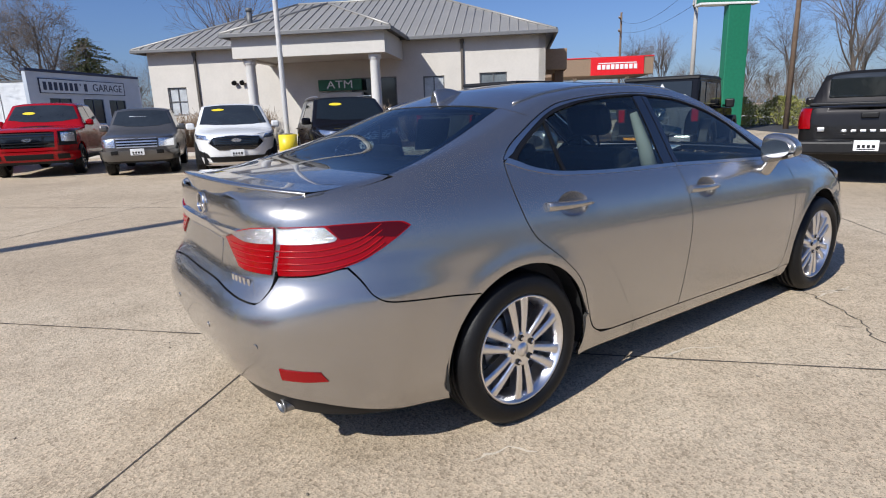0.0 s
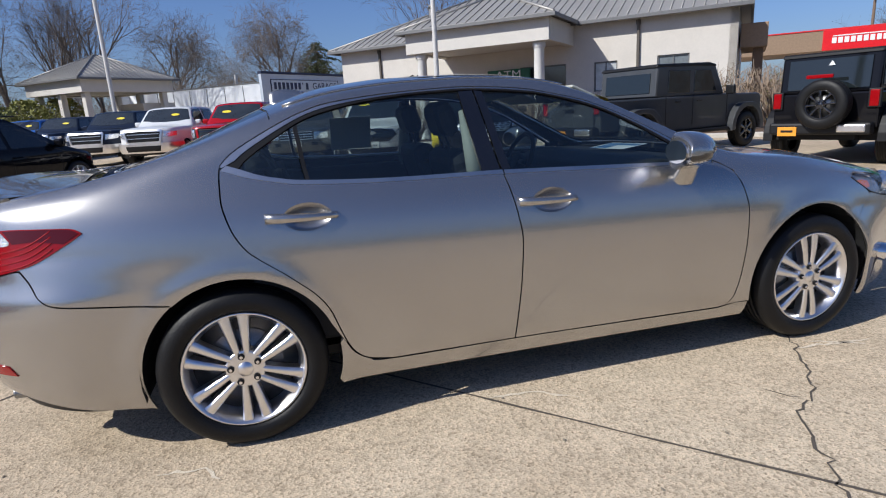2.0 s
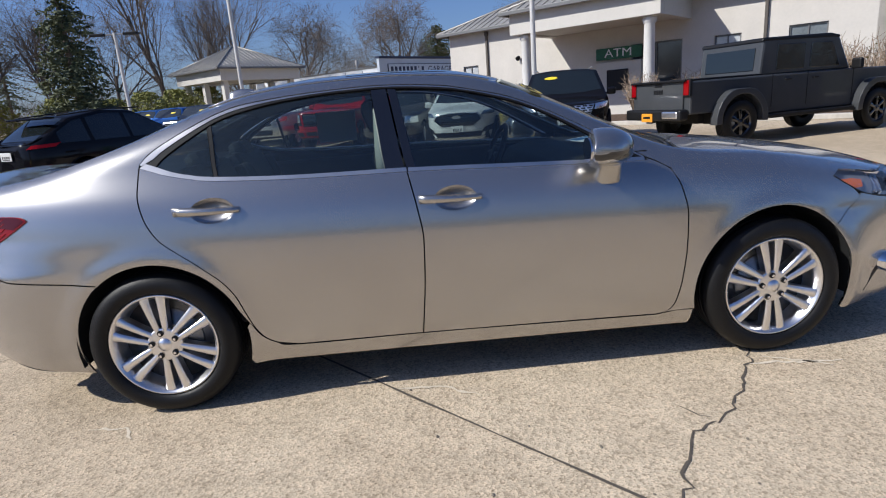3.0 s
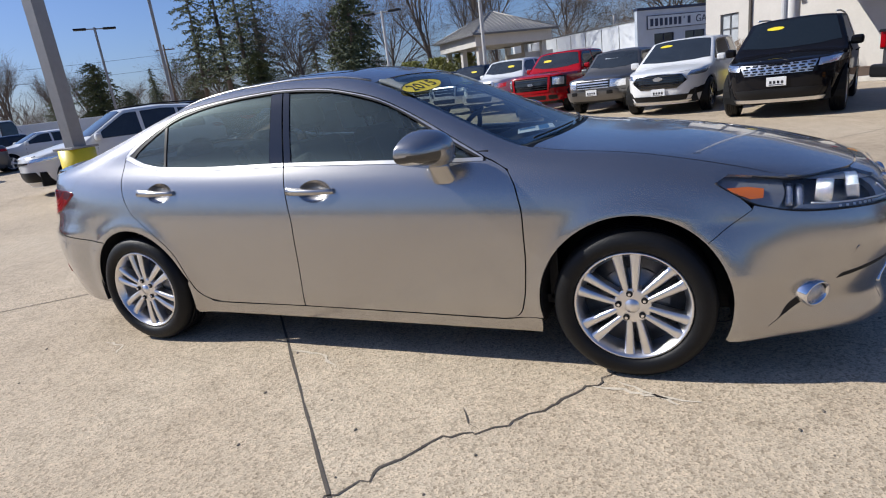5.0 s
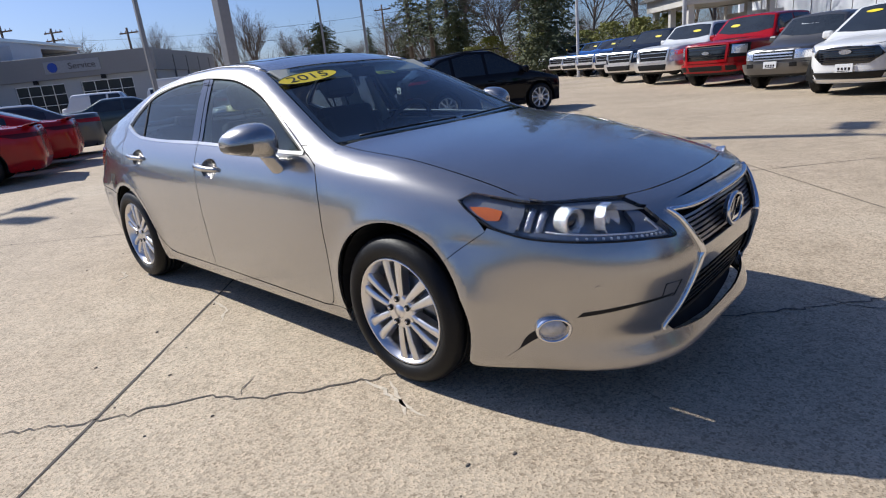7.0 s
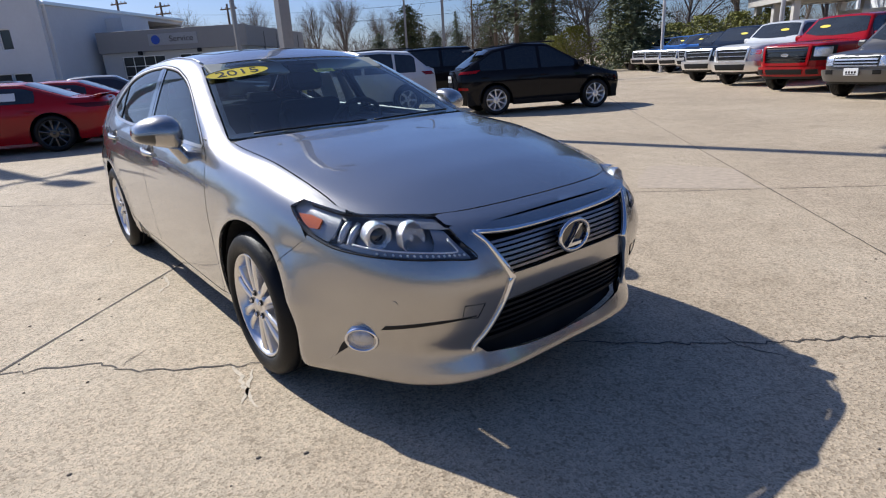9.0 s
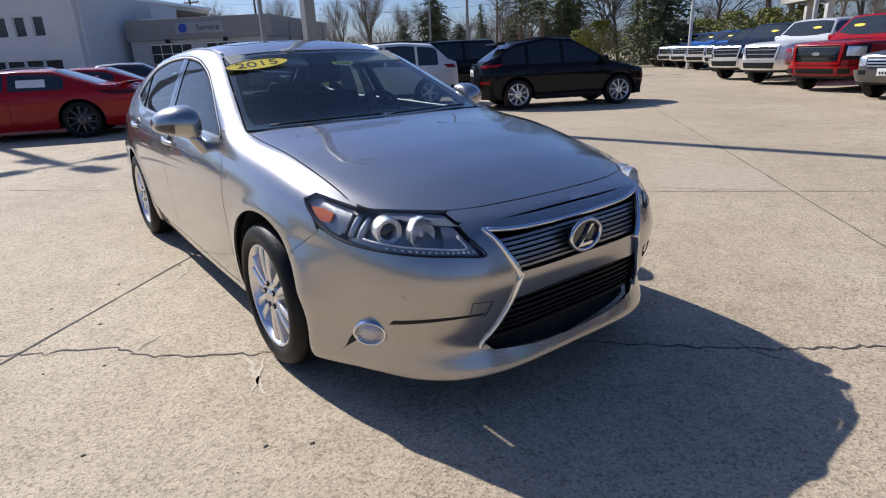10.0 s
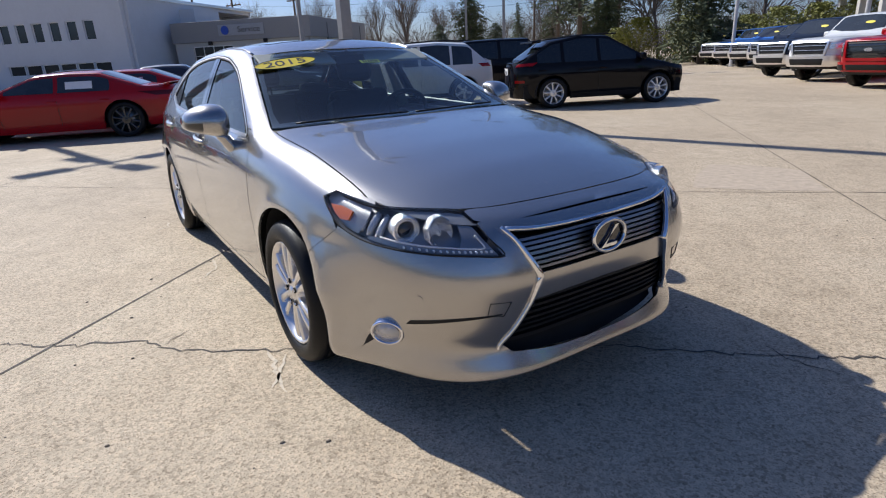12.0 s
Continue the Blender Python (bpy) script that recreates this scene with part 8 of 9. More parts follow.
def build_bank():
    house = thing("bank_building", uv(0, 0), "beige stucco bank with grey standing-seam metal roof and a drive-up porch", "building")
    v0, u0, u1, H = 23.4, -18.5, 0.75, 4.6
    depth = 11.5
    wins = [(-17.15, 1.0, 1.55, 1.35), (-4.35, 1.0, 1.7, 1.25), (-1.6, 1.25, 1.7, 1.3)]
    door_w = (-7.2, 2.2, 0.4, 2.6)
    holes = [(u - w / 2 - u0, u + w / 2 - u0, z, z + h) for u, w, z, h in wins + [door_w]]
    bm = bmesh.new()
    wall_with_holes(bm, u1 - u0, H, 0.3, holes, Matrix.Translation((u0, v0, 0)))
    part("wall", bm, STUCCO, house)
    for (u, w, z, h), (c, r) in zip(wins + [door_w], ((2, 2), (2, 1), (2, 2), (2, 1))):
        window_unit(house, Matrix.Translation((u, v0 + 0.1, z)), w, h, c, r, glass=BLIND if w < 1.1 else (PALEPANE if w < 2 else None))
    side_holes = [(1.3, 2.0, 0.9, 3.2), (2.7, 3.4, 0.9, 3.2), (6.0, 7.4, 0.9, 3.2)]
    bm = bmesh.new()
    at = Matrix.Translation((u1, v0, 0)) @ Matrix.Rotation(radians(90), 4, "Z")
    wall_with_holes(bm, depth, H, 0.3, side_holes, at)
    part("wall", bm, STUCCO, house)
    for x0, x1, z0, z1 in side_holes:
        window_unit(house, at @ Matrix.Translation(((x0 + x1) / 2, 0.1, z0)), x1 - x0, z1 - z0, 1, 3)
    for nm, sx, sy, sz, x, y in (("side_wall", 0.3, depth, H, u0 + 0.15, v0 + depth / 2 + 0.31), ("rear_wall", u1 - u0, 0.3, H, (u0 + u1) / 2, v0 + depth + 0.5), ("inner_wall", u1 - u0 - 0.7, 0.1, H - 0.2, (u0 + u1) / 2, v0 + 1.2)):
        bm = bmesh.new()
        block(bm, sx, sy, sz, Matrix.Translation((x, y, 0)))
        part(nm, bm, STUCCO, house)
    hip_roof(house, u0 - 0.45, u1 + 0.45, v0 - 0.5, v0 + depth + 0.5, H + 0.06, 0.44)
    # porch
    p0, p1, pv = -12.25, -5.75, 19.75
    for nm, sx, sy, sz, x, y, z in (("porch_beam", p1 - p0, 0.35, 0.88, (p0 + p1) / 2, pv + 0.17, 3.72), ("porch_beam", 0.35, v0 - pv - 0.35, 0.88, p0 + 0.17, (pv + 0.35 + v0) / 2, 3.72), ("porch_beam", 0.35, v0 - pv - 0.35, 0.88, p1 - 0.17, (pv + 0.35 + v0) / 2, 3.72), ("porch_ceiling", p1 - p0 - 0.7, v0 - pv - 0.35, 0.1, (p0 + p1) / 2, (pv + 0.35 + v0) / 2, 3.8)):
        bm = bmesh.new()
        block(bm, sx, sy, sz, Matrix.Translation((x, y, z)), 0.02)
        part(nm, bm, FASCIA, house)
    hip_roof(house, p0 - 0.3, p1 + 0.3, pv - 0.3, v0 + 3.2, H + 0.08, 0.44, "porch_roof")
    for u in (p0 + 0.55, p1 - 0.55):
        bm = bmesh.new()
        turned(bm, [(0.29, 0.0), (0.29, 0.14), (0.235, 0.2), (0.225, 0.3), (0.2, 3.45), (0.23, 3.5), (0.27, 3.55), (0.27, 3.72), (0.0, 3.72)], 24, Matrix.Translation((u, pv + 0.42, 0)))
        part("column", bm, surface("white_column", (0.74, 0.72, 0.68), 0.7, 0.0, 0.05), house, "round white porch column")
    # cash machine bay
    bm = bmesh.new()
    block(bm, 2.1, 0.35, 2.35, Matrix.Translation((-8.75, v0 - 0.2, 0)), 0.04)
    bay = part("cash_machine_bay", bm, FASCIA, house, "pale bay for the cash machine")
    bm = bmesh.new()
    block(bm, 2.1, 0.12, 0.5, Matrix.Translation((-8.75, v0 - 0.28, 2.45)), 0.02)
    sign = part("sign_board", bm, GREENSIGN, house, "dark green sign with white letters")
    letters("sign_letters", "ATM", 0.5, WHITE, sign, Matrix.Translation((-8.75, v0 - 0.345, 2.7)) @ Matrix.Rotation(radians(90), 4, "X"), 0.006, squeeze=1.25)
    bm = bmesh.new()
    block(bm, 1.0, 0.1, 0.9, Matrix.Translation((-8.75, v0 - 0.4, 1.1)), 0.03)
    part("cash_machine", bm, BLACK, bay)
    # downpipes, vent, lamps
    for u in (-16.0, -3.0):
        bm = bmesh.new()
        block(bm, 0.12, 0.1, H - 0.1, Matrix.Translation((u, v0 - 0.06, 0)), 0.02)
        block(bm, 0.18, 0.14, 0.2, Matrix.Translation((u, v0 - 0.06, H - 0.3)), 0.02)
        part("downpipe", bm, surface("brown_pipe", (0.1, 0.085, 0.07), 0.6), house)
    bm = bmesh.new()
    tube(bm, 0.14, 0.14, 1.0, Matrix.Translation((-14.3, 26.2, 5.7)), 12)
    tube(bm, 0.2, 0.14, 0.16, Matrix.Translation((-14.3, 26.2, 6.7)), 12)
    part("roof_vent", bm, FRAME, house)
    for u in (-14.05, -13.65):
        bm = bmesh.new()
        tube(bm, 0.08, 0.12, 0.16, Matrix.Translation((u, v0 - 0.08, 3.05)) @ Matrix.Rotation(radians(120), 4, "X"), 12)
        part("floodlight", bm, BLACK, house)


def build_canopy():
    house = thing("drive_through_canopy", uv(0, 0), "pale drive-through canopy with hipped grey metal roof on columns", "canopy")
    u0, u1, v0, v1, z = -48.2, -41.0, 22.6, 30.2, 4.0
    bm = bmesh.new()
    for x, y, sx, sy in (((u0 + u1) / 2, v0 + 0.2, u1 - u0, 0.4), ((u0 + u1) / 2, v1 - 0.2, u1 - u0, 0.4), (u0 + 0.2, (v0 + v1) / 2, 0.4, v1 - v0 - 0.8), (u1 - 0.2, (v0 + v1) / 2, 0.4, v1 - v0 - 0.8)):
        block(bm, sx, sy, 0.9, Matrix.Translation((x, y, z)), 0.02)
    block(bm, u1 - u0 - 0.8, v1 - v0 - 0.8, 0.1, Matrix.Translation(((u0 + u1) / 2, (v0 + v1) / 2, z + 0.1)))
    part("fascia", bm, FASCIA, house)
    hip_roof(house, u0 - 0.4, u1 + 0.4, v0 - 0.4, v1 + 0.4, z + 1.0, 0.5)
    for u in (u0 + 0.6, (u0 + u1) / 2, u1 - 0.6):
        for y in (v0 + 0.6, v1 - 0.6):
            bm = bmesh.new()
            block(bm, 0.45, 0.45, z, Matrix.Translation((u, y, 0)), 0.03)
            part("column", bm, FASCIA, house, "square white column")
    bm = bmesh.new()
    block(bm, 3.0, 3.0, 3.2, Matrix.Translation((-43.6, 29.5, 0)))
    part("kiosk", bm, STUCCO, house)
    for u in (-44.3, -42.9):
        window_unit(house, Matrix.Translation((u, 27.94, 1.0)), 1.2, 1.5, 2, 1)


def build_garage():
    house = thing("garage_building", uv(0, 0), "low white garage with navy trim and a long name board", "building")
    u0, u1, v0, v1 = -57.0, -36.8, 36.0, 49.0
    for nm, sx, sy, sz, x, y, z in (("side_wall", u1 - u0 - 0.3, 0.3, 4.6, (u0 + u1) / 2 - 0.15, v0 + 1.15, 0), ("end_wall", 0.3, v1 - v0, 4.6, u0 + 0.15, (v0 + v1) / 2, 0), ("rear_wall", u1 - u0, 0.3, 4.6, (u0 + u1) / 2, v1, 0), ("flat_roof", u1 - u0 - 0.6, v1 - v0 - 1.3, 0.2, (u0 + u1) / 2, (v0 + v1) / 2 + 0.6, 4.3)):
        bm = bmesh.new()
        block(bm, sx, sy, sz, Matrix.Translation((x, y, z)))
        part(nm, bm, WHITEPAINT, house)
    bm = bmesh.new()
    for u in np.arange(u0 + 2.4, u1, 2.4):
        block(bm, 0.05, 0.03, 4.5, Matrix.Translation((u, v0 + 0.985, 0)))
    block(bm, u1 - u0 - 0.3, 0.4, 0.12, Matrix.Translation(((u0 + u1) / 2, v0 + 1.15, 4.6)))
    part("wall_trim", bm, FRAME, house)
    L = v1 - v0
    at = Matrix.Translation((u1, v0, 0)) @ Matrix.Rotation(radians(90), 4, "Z")
    holes = [(1.9, 4.2, 0.0, 3.35), (5.5, 7.9, 0.0, 3.35), (8.6, 10.8, 0.9, 3.3)]
    bm = bmesh.new()
    wall_with_holes(bm, L, 5.3, 0.3, holes, at)
    part("front_wall", bm, BLUEGREY, house)
    bm = bmesh.new()
    block(bm, L + 0.1, 0.45, 0.22, at @ Matrix.Translation((L / 2, 0.15, 5.3)), 0.02)
    part("parapet_cap", bm, NAVYTRIM, house)
    for x0, x1, z0, z1 in holes:
        window_unit(house, at @ Matrix.Translation(((x0 + x1) / 2, 0.12, z0)), x1 - x0, z1 - z0, 2, 2, "garage_door" if z0 == 0 and x0 < 2 else "window", NAVYTRIM)
    bm = bmesh.new()
    block(bm, 9.6, 0.06, 1.05, at @ Matrix.Translation((5.9, -0.05, 3.75)), 0.02)
    sign = part("name_board", bm, surface("pale_board", (0.55, 0.6, 0.66), 0.6), house, "pale name board with dark lettering")
    bm = bmesh.new()
    for x, z, sx, sz in ((5.9, 3.72, 9.7, 0.05), (5.9, 4.79, 9.7, 0.05), (1.07, 3.72, 0.05, 1.12), (10.73, 3.72, 0.05, 1.12)):
        block(bm, sx, 0.09, sz, at @ Matrix.Translation((x, -0.05, z)))
    part("board_border", bm, NAVYTRIM, sign)
    for i in range(9):
        bm = bmesh.new()
        if i != 7:
            block(bm, 0.34, 0.03, 0.62, at @ Matrix.Translation((1.55 + 0.54 * i, -0.09, 3.96)), 0.03)
        else:
            block(bm, 0.1, 0.03, 0.2, at @ Matrix.Translation((1.5 + 0.54 * i, -0.09, 4.38)), 0.02)
        part("name_bar", bm, NAVYTRIM, sign)
    letters("board_letters", "GARAGE", 0.86, NAVYTRIM, sign, at @ Matrix.Translation((8.55, -0.085, 4.27)) @ Matrix.Rotation(radians(90), 4, "X"), 0.01, squeeze=1.12)
    bm = bmesh.new()
    tube(bm, 0.14, 0.14, 1.2, Matrix.Translation((-42.5, 38.5, 4.5)), 10)
    part("chimney_pipe", bm, POLE, house)


def build_service():
    house = thing("service_building", uv(0, 0), "grey dealership service building with flat roof, dark band and glazed doors", "building")
    u1, v1, H = -42.4, -17.5, 4.9
    at = Matrix.Translation((u1, -29.5, 0)) @ Matrix.Rotation(radians(90), 4, "Z")
    holes = [(1.6, 5.2, 0.0, 3.0), (6.4, 10.2, 0.0, 3.0)]
    bm = bmesh.new()
    wall_with_holes(bm, 12.0, 3.3, 0.3, holes, at)
    block(bm, 14.0, 0.3, 3.3, Matrix.Translation((u1 - 7.0, v1 - 0.15, 0)))
    block(bm, 0.3, 12, 4.8, Matrix.Translation((u1 - 14.0, -23.5, 0)))
    part("wall", bm, DULLWHITE, house)
    bm = bmesh.new()
    block(bm, 12.3, 0.55, 1.6, at @ Matrix.Translation((6.1, 0.0, 3.3)), 0.03)
    block(bm, 14.0, 0.55, 1.55, Matrix.Translation((u1 - 7.3, v1 - 0.05, 3.3)), 0.03)
    block(bm, 14.0, 12.0, 0.2, Matrix.Translation((u1 - 7.2, -23.6, 4.5)))
    part("parapet_band", bm, SHADE, house)
    for x0, x1, z0, z1 in holes:
        window_unit(house, at @ Matrix.Translation(((x0 + x1) / 2, 0.12, z0)), x1 - x0, z1 - z0, 4, 4, "glazed_door", BRIGHT)
    for u in (u1 - 3.5, u1 - 6.5, u1 - 9.5, u1 - 12.5):
        bm = bmesh.new()
        block(bm, 0.14, 0.14, 4.0, Matrix.Translation((u, v1 + 0.2, 0.5)), 0.02)
        part("downpipe", bm, FRAME, house)
    bm = bmesh.new()
    block(bm, 4.0, 0.08, 0.85, at @ Matrix.Translation((6.3, -0.32, 3.7)), 0.02)
    sign = part("sign_board", bm, surface("grey_sign_panel", (0.33, 0.34, 0.36), 0.5), house, "grey service sign with a blue badge")
    letters("sign_letters", "Service", 0.62, INK, sign, at @ Matrix.Translation((7.0, -0.37, 4.12)) @ Matrix.Rotation(radians(90), 4, "X"), 0.008, squeeze=1.1)
    bm = bmesh.new()
    tube(bm, 0.34, 0.34, 0.06, at @ Matrix.Translation((4.9, -0.35, 4.12)) @ Matrix.Rotation(radians(90), 4, "X"), 24)
    part("badge", bm, surface("blue_disc", (0.02, 0.07, 0.4), 0.5), sign, "plain round blue badge")
    for x in (3.4, 8.3):
        bm = bmesh.new()
        block(bm, 0.3, 0.25, 0.3, at @ Matrix.Translation((x, -0.3, 3.05)), 0.04)
        part("wall_lamp", bm, BLACK, house)
    hall = thing("dealership_hall", uv(0, 0), "tall pale dealership building with a band of square windows", "building")
    at = Matrix.Translation((-38.0, -64.0, 0)) @ Matrix.Rotation(radians(90), 4, "Z")
    L = 33.4
    holes = [(L - 2.6 - 1.55 * i - 0.95, L - 2.6 - 1.55 * i, 3.8, 5.25) for i in range(6)] + [(L - 1.8 - 1.6 * i - 1.5, L - 1.8 - 1.6 * i, 1.35, 2.15) for i in range(6)] + [(4.0, 18.0, 0.4, 4.6)]
    bm = bmesh.new()
    wall_with_holes(bm, L, 7.8, 0.35, holes, at)
    block(bm, 12.0, 0.35, 6.7, Matrix.Translation((-44.4, -30.5, 0)))
    block(bm, 4.0, 2.0, 6.2, Matrix.Translation((-47.0, -29.9, 0)))
    block(bm, 0.35, 33, 6.7, Matrix.Translation((-58, -47, 0)))
    block(bm, 20, 33, 0.3, Matrix.Translation((-48.2, -47, 6.4)))
    part("wall", bm, surface("pale_panel", (0.64, 0.65, 0.67), 0.6, 0.0, 0.05, 0.5, world_space=True), hall)
    for i, (x0, x1, z0, z1) in enumerate(holes):
        window_unit(hall, at @ Matrix.Translation(((x0 + x1) / 2, 0.15, z0)), x1 - x0, z1 - z0, 1 if i < 12 else 7, 1 if i < 12 else 2, frame=WHITE if i < 12 else BRIGHT)
    bm = bmesh.new()
    block(bm, L, 0.45, 0.25, at @ Matrix.Translation((L / 2, 0.15, 7.8)), 0.03)
    block(bm, 20, 0.45, 0.25, Matrix.Translation((-48.2, -30.4, 6.7)), 0.03)
    part("parapet_cap", bm, BRIGHT, hall)


def build_station():
    x, y = 41.0, 33.0
    at = Matrix.Translation((x, y, 0)) @ Matrix.Rotation(UA, 4, "Z")
    house = thing("petrol_station_canopy", at, "flat petrol station canopy with brown fascia and red sign", "canopy")
    bm = bmesh.new()
    block(bm, 15.0, 8.0, 1.5, Matrix.Translation((-2.9, 4.0, 4.1)), 0.03)
    part("fascia", bm, surface("brown_fascia", (0.26, 0.18, 0.115), 0.6), house)
    bm = bmesh.new()
    block(bm, 4.7, 0.1, 1.5, Matrix.Translation((1.4, -0.05, 4.1)), 0.02)
    sg = part("sign_panel", bm, surface("red_panel", (0.65, 0.01, 0.015), 0.4), house, "red sign panel with plain white bars")
    bm = bmesh.new()
    for i in range(9):
        block(bm, 0.3, 0.03, 0.42, Matrix.Translation((-0.2 + 0.4 * i, -0.12, 4.6)) @ Matrix.Shear("XZ", 4, (0.2, 0)), 0.02)
    block(bm, 3.4, 0.03, 0.08, Matrix.Translation((1.4, -0.12, 5.1)), 0.01)
    part("sign_lettering", bm, WHITE, sg)
    bm = bmesh.new()
    block(bm, 15.1, 8.1, 0.1, Matrix.Translation((-2.9, 4.0, 5.6)), 0.02)
    part("red_edge", bm, surface("red_edge", (0.6, 0.02, 0.02), 0.4), house)
    for u in (-7, -2, 3):
        bm = bmesh.new()
        block(bm, 0.35, 0.35, 4.3, Matrix.Translation((u, 4.0, 0)), 0.03)
        part("post", bm, WHITE, house)
    annex = thing("brown_canopy", uv(0, 0), "small brown flat canopy beside the bank", "canopy")
    bm = bmesh.new()
    block(bm, 1.0, 4.0, 0.95, Matrix.Translation((1.32, 27.0, 3.1)), 0.03)
    part("fascia", bm, surface("tan_fascia", (0.34, 0.23, 0.14), 0.7), annex)
    for y2 in (25.6, 28.4):
        bm = bmesh.new()
        block(bm, 0.4, 0.4, 3.1, Matrix.Translation((1.5, y2, 0)), 0.03)
        part("post", bm, surface("brown_post", (0.2, 0.13, 0.08), 0.8), annex)


build_bank()
build_canopy()
build_garage()
build_service()
build_station()


# ---- poles, signs and wires ----
def lamp_post(x, y, h, side, arms, label, base=0.0, turn=0.0):
    post = thing("lamp_post", Matrix.Translation((x, y, 0)) @ Matrix.Rotation(turn, 4, "Z"), label, "lamp post", "lamp posts")
    bm = bmesh.new()
    b2 = bmesh.new()
    bmesh.ops.create_cone(b2, cap_ends=True, segments=4 if side > 0.15 else 12, radius1=side * 0.72, radius2=side * 0.62, depth=h, matrix=Matrix.Translation((0, 0, h / 2)) @ Matrix.Rotation(radians(45), 4, "Z"))
    merge(bm, b2)
    part("pole", bm, POLE if side > 0.15 else PALESTEEL, post)
    bm = bmesh.new()
    block(bm, side * 2.2, side * 2.2, 0.04, Matrix.Translation((0, 0, base)), 0.008)
    part("base_plate", bm, POLE, post)
    if base:
        bm = bmesh.new()
        tube(bm, 0.3, 0.3, base, Matrix.Identity(4), 24)
        part("footing", bm, YELLOW, post, "yellow painted concrete footing")
    for a in arms:
        bm = bmesh.new()
        at = Matrix.Rotation(radians(a), 4, "Z")
        block(bm, 0.55, 0.07, 0.07, at @ Matrix.Translation((0.27, 0, h - 0.12)), 0.01)
        arm = part("arm", bm, POLE, post)
        bm = bmesh.new()
        block(bm, 0.75, 0.36, 0.12, at @ Matrix.Translation((0.85, 0, h - 0.14)), 0.03)
        part("lamp_head", bm, BLACK, arm)
    return post


lamp_post(-8.6, 4.05, 9.0, 0.24, (0, 90), "square grey steel lamp post on a yellow footing", base=0.98)
lamp_post(4.2, 16.1, 9.0, 0.12, (270,), "pale slim lamp post on a yellow footing behind the row", base=0.75)
lamp_post(-8.9, 30.0, 9.0, 0.15, (270,), "pale slim lamp post by the canopy")
lamp_post(-14.8, 29.4, 5.9, 0.13, (180, 0), "slim double-headed lamp post by the trees")
lamp_post(-33.4, 25.2, 7.5, 0.16, (0, 180), "double-headed lamp post in the side lot", turn=0.9)
lamp_post(-23.6, 20.8, 9.5, 0.16, (0, 180), "slim steel lamp post in the side lot", turn=0.9)
lamp_post(-31.2, 11.5, 9.5, 0.22, (0, 180), "steel lamp post before the service building")
lamp_post(-17.5, -3.6, 9.6, 0.2, (20, 110, 200, 290), "four-headed lamp post beyond the red sedans")


def utility_pole(x, y, h, r, arms, label, color):
    post = thing("utility_pole", pose(x, y, 0), label, "utility pole", "utility poles")
    bm = bmesh.new()
    tube(bm, r, r * 0.7, h, Matrix.Identity(4), 12)
    part("pole", bm, color, post)
    for z in arms:
        bm = bmesh.new()
        block(bm, 2.4, 0.12, 0.14, Matrix.Translation((0, 0.15, z)) @ Matrix.Rotation(0.5, 4, "Z"), 0.02)
        arm = part("crossarm", bm, color, post)
        for q in (-1.0, -0.4, 0.4, 1.0):
            bm = bmesh.new()
            turned(bm, [(0.05, 0), (0.06, 0.05), (0.03, 0.1), (0.055, 0.14), (0.0, 0.2)], 10, Matrix.Translation((0, 0.15, z + 0.14)) @ Matrix.Rotation(0.5, 4, "Z") @ Matrix.Translation((q, 0, 0)))
            part("insulator", bm, surface("porcelain", (0.35, 0.3, 0.27), 0.3), arm)
    return post


OLDWOOD = surface("weathered_pole", (0.16, 0.11, 0.075), 0.9, 0.0, 0.3, 6.0, 0.01)
PALEPOLE = surface("concrete_pole", (0.4, 0.38, 0.35), 0.8)
utility_pole(26.5, 10.3, 10.5, 0.125, (9.4,), "brown wooden utility pole by the street", OLDWOOD)
utility_pole(34.0, 19.8, 10.0, 0.16, (9.0, 7.4), "pale utility pole by the street", PALEPOLE)
utility_pole(62.0, 47.0, 13.0, 0.18, (12.2, 10.6), "distant utility pole with two crossarms", OLDWOOD)
utility_pole(-72.0, 18.5, 9.5, 0.16, (9.0, 8.2), "utility pole behind the service building", OLDWOOD)
utility_pole(-66.0, 24.0, 8.8, 0.16, (8.2,), "utility pole behind the service building", OLDWOOD)
utility_pole(-60.0, 56.0, 10.5, 0.16, (9.8,), "utility pole among the trees", OLDWOOD)
utility_pole(-72.0, 14.0, 9.9, 0.16, (9.2,), "utility pole behind the dealership", OLDWOOD)


def wire(a, b, sag, name="overhead_wire"):
    pts = []
    for t in np.linspace(0, 1, 21):
        p = Vector(a).lerp(Vector(b), t)
        pts.append((p.x, p.y, p.z - sag * 4 * t * (1 - t)))
    ob = path_tube(name, pts, 0.014, BLACK, None, bevel_res=0)
    tagged(ob, "black overhead wire between utility poles", "wire", "overhead wires")


wire((26.5, 10.3, 9.4), (62.0, 47.0, 10.6), 1.6)
wire((26.5, 10.3, 8.6), (34.0, 19.8, 7.4), 0.4)
wire((34.0, 19.8, 9.0), (62.0, 47.0, 12.0), 1.2)
wire((26.5, 10.3, 9.4), (48.0, -12.0, 9.8), 0.8)
wire((26.5, 10.3, 9.0), (48.0, -12.0, 9.2), 0.8)
for dz in (0.0, 1.2):
    wire((-72, 18.5, 8.2 - dz), (-34, 46, 7.6 - dz), 0.9)
    wire((-34, 46, 7.6 - dz), (-14, 66, 8.4 - dz), 0.7)
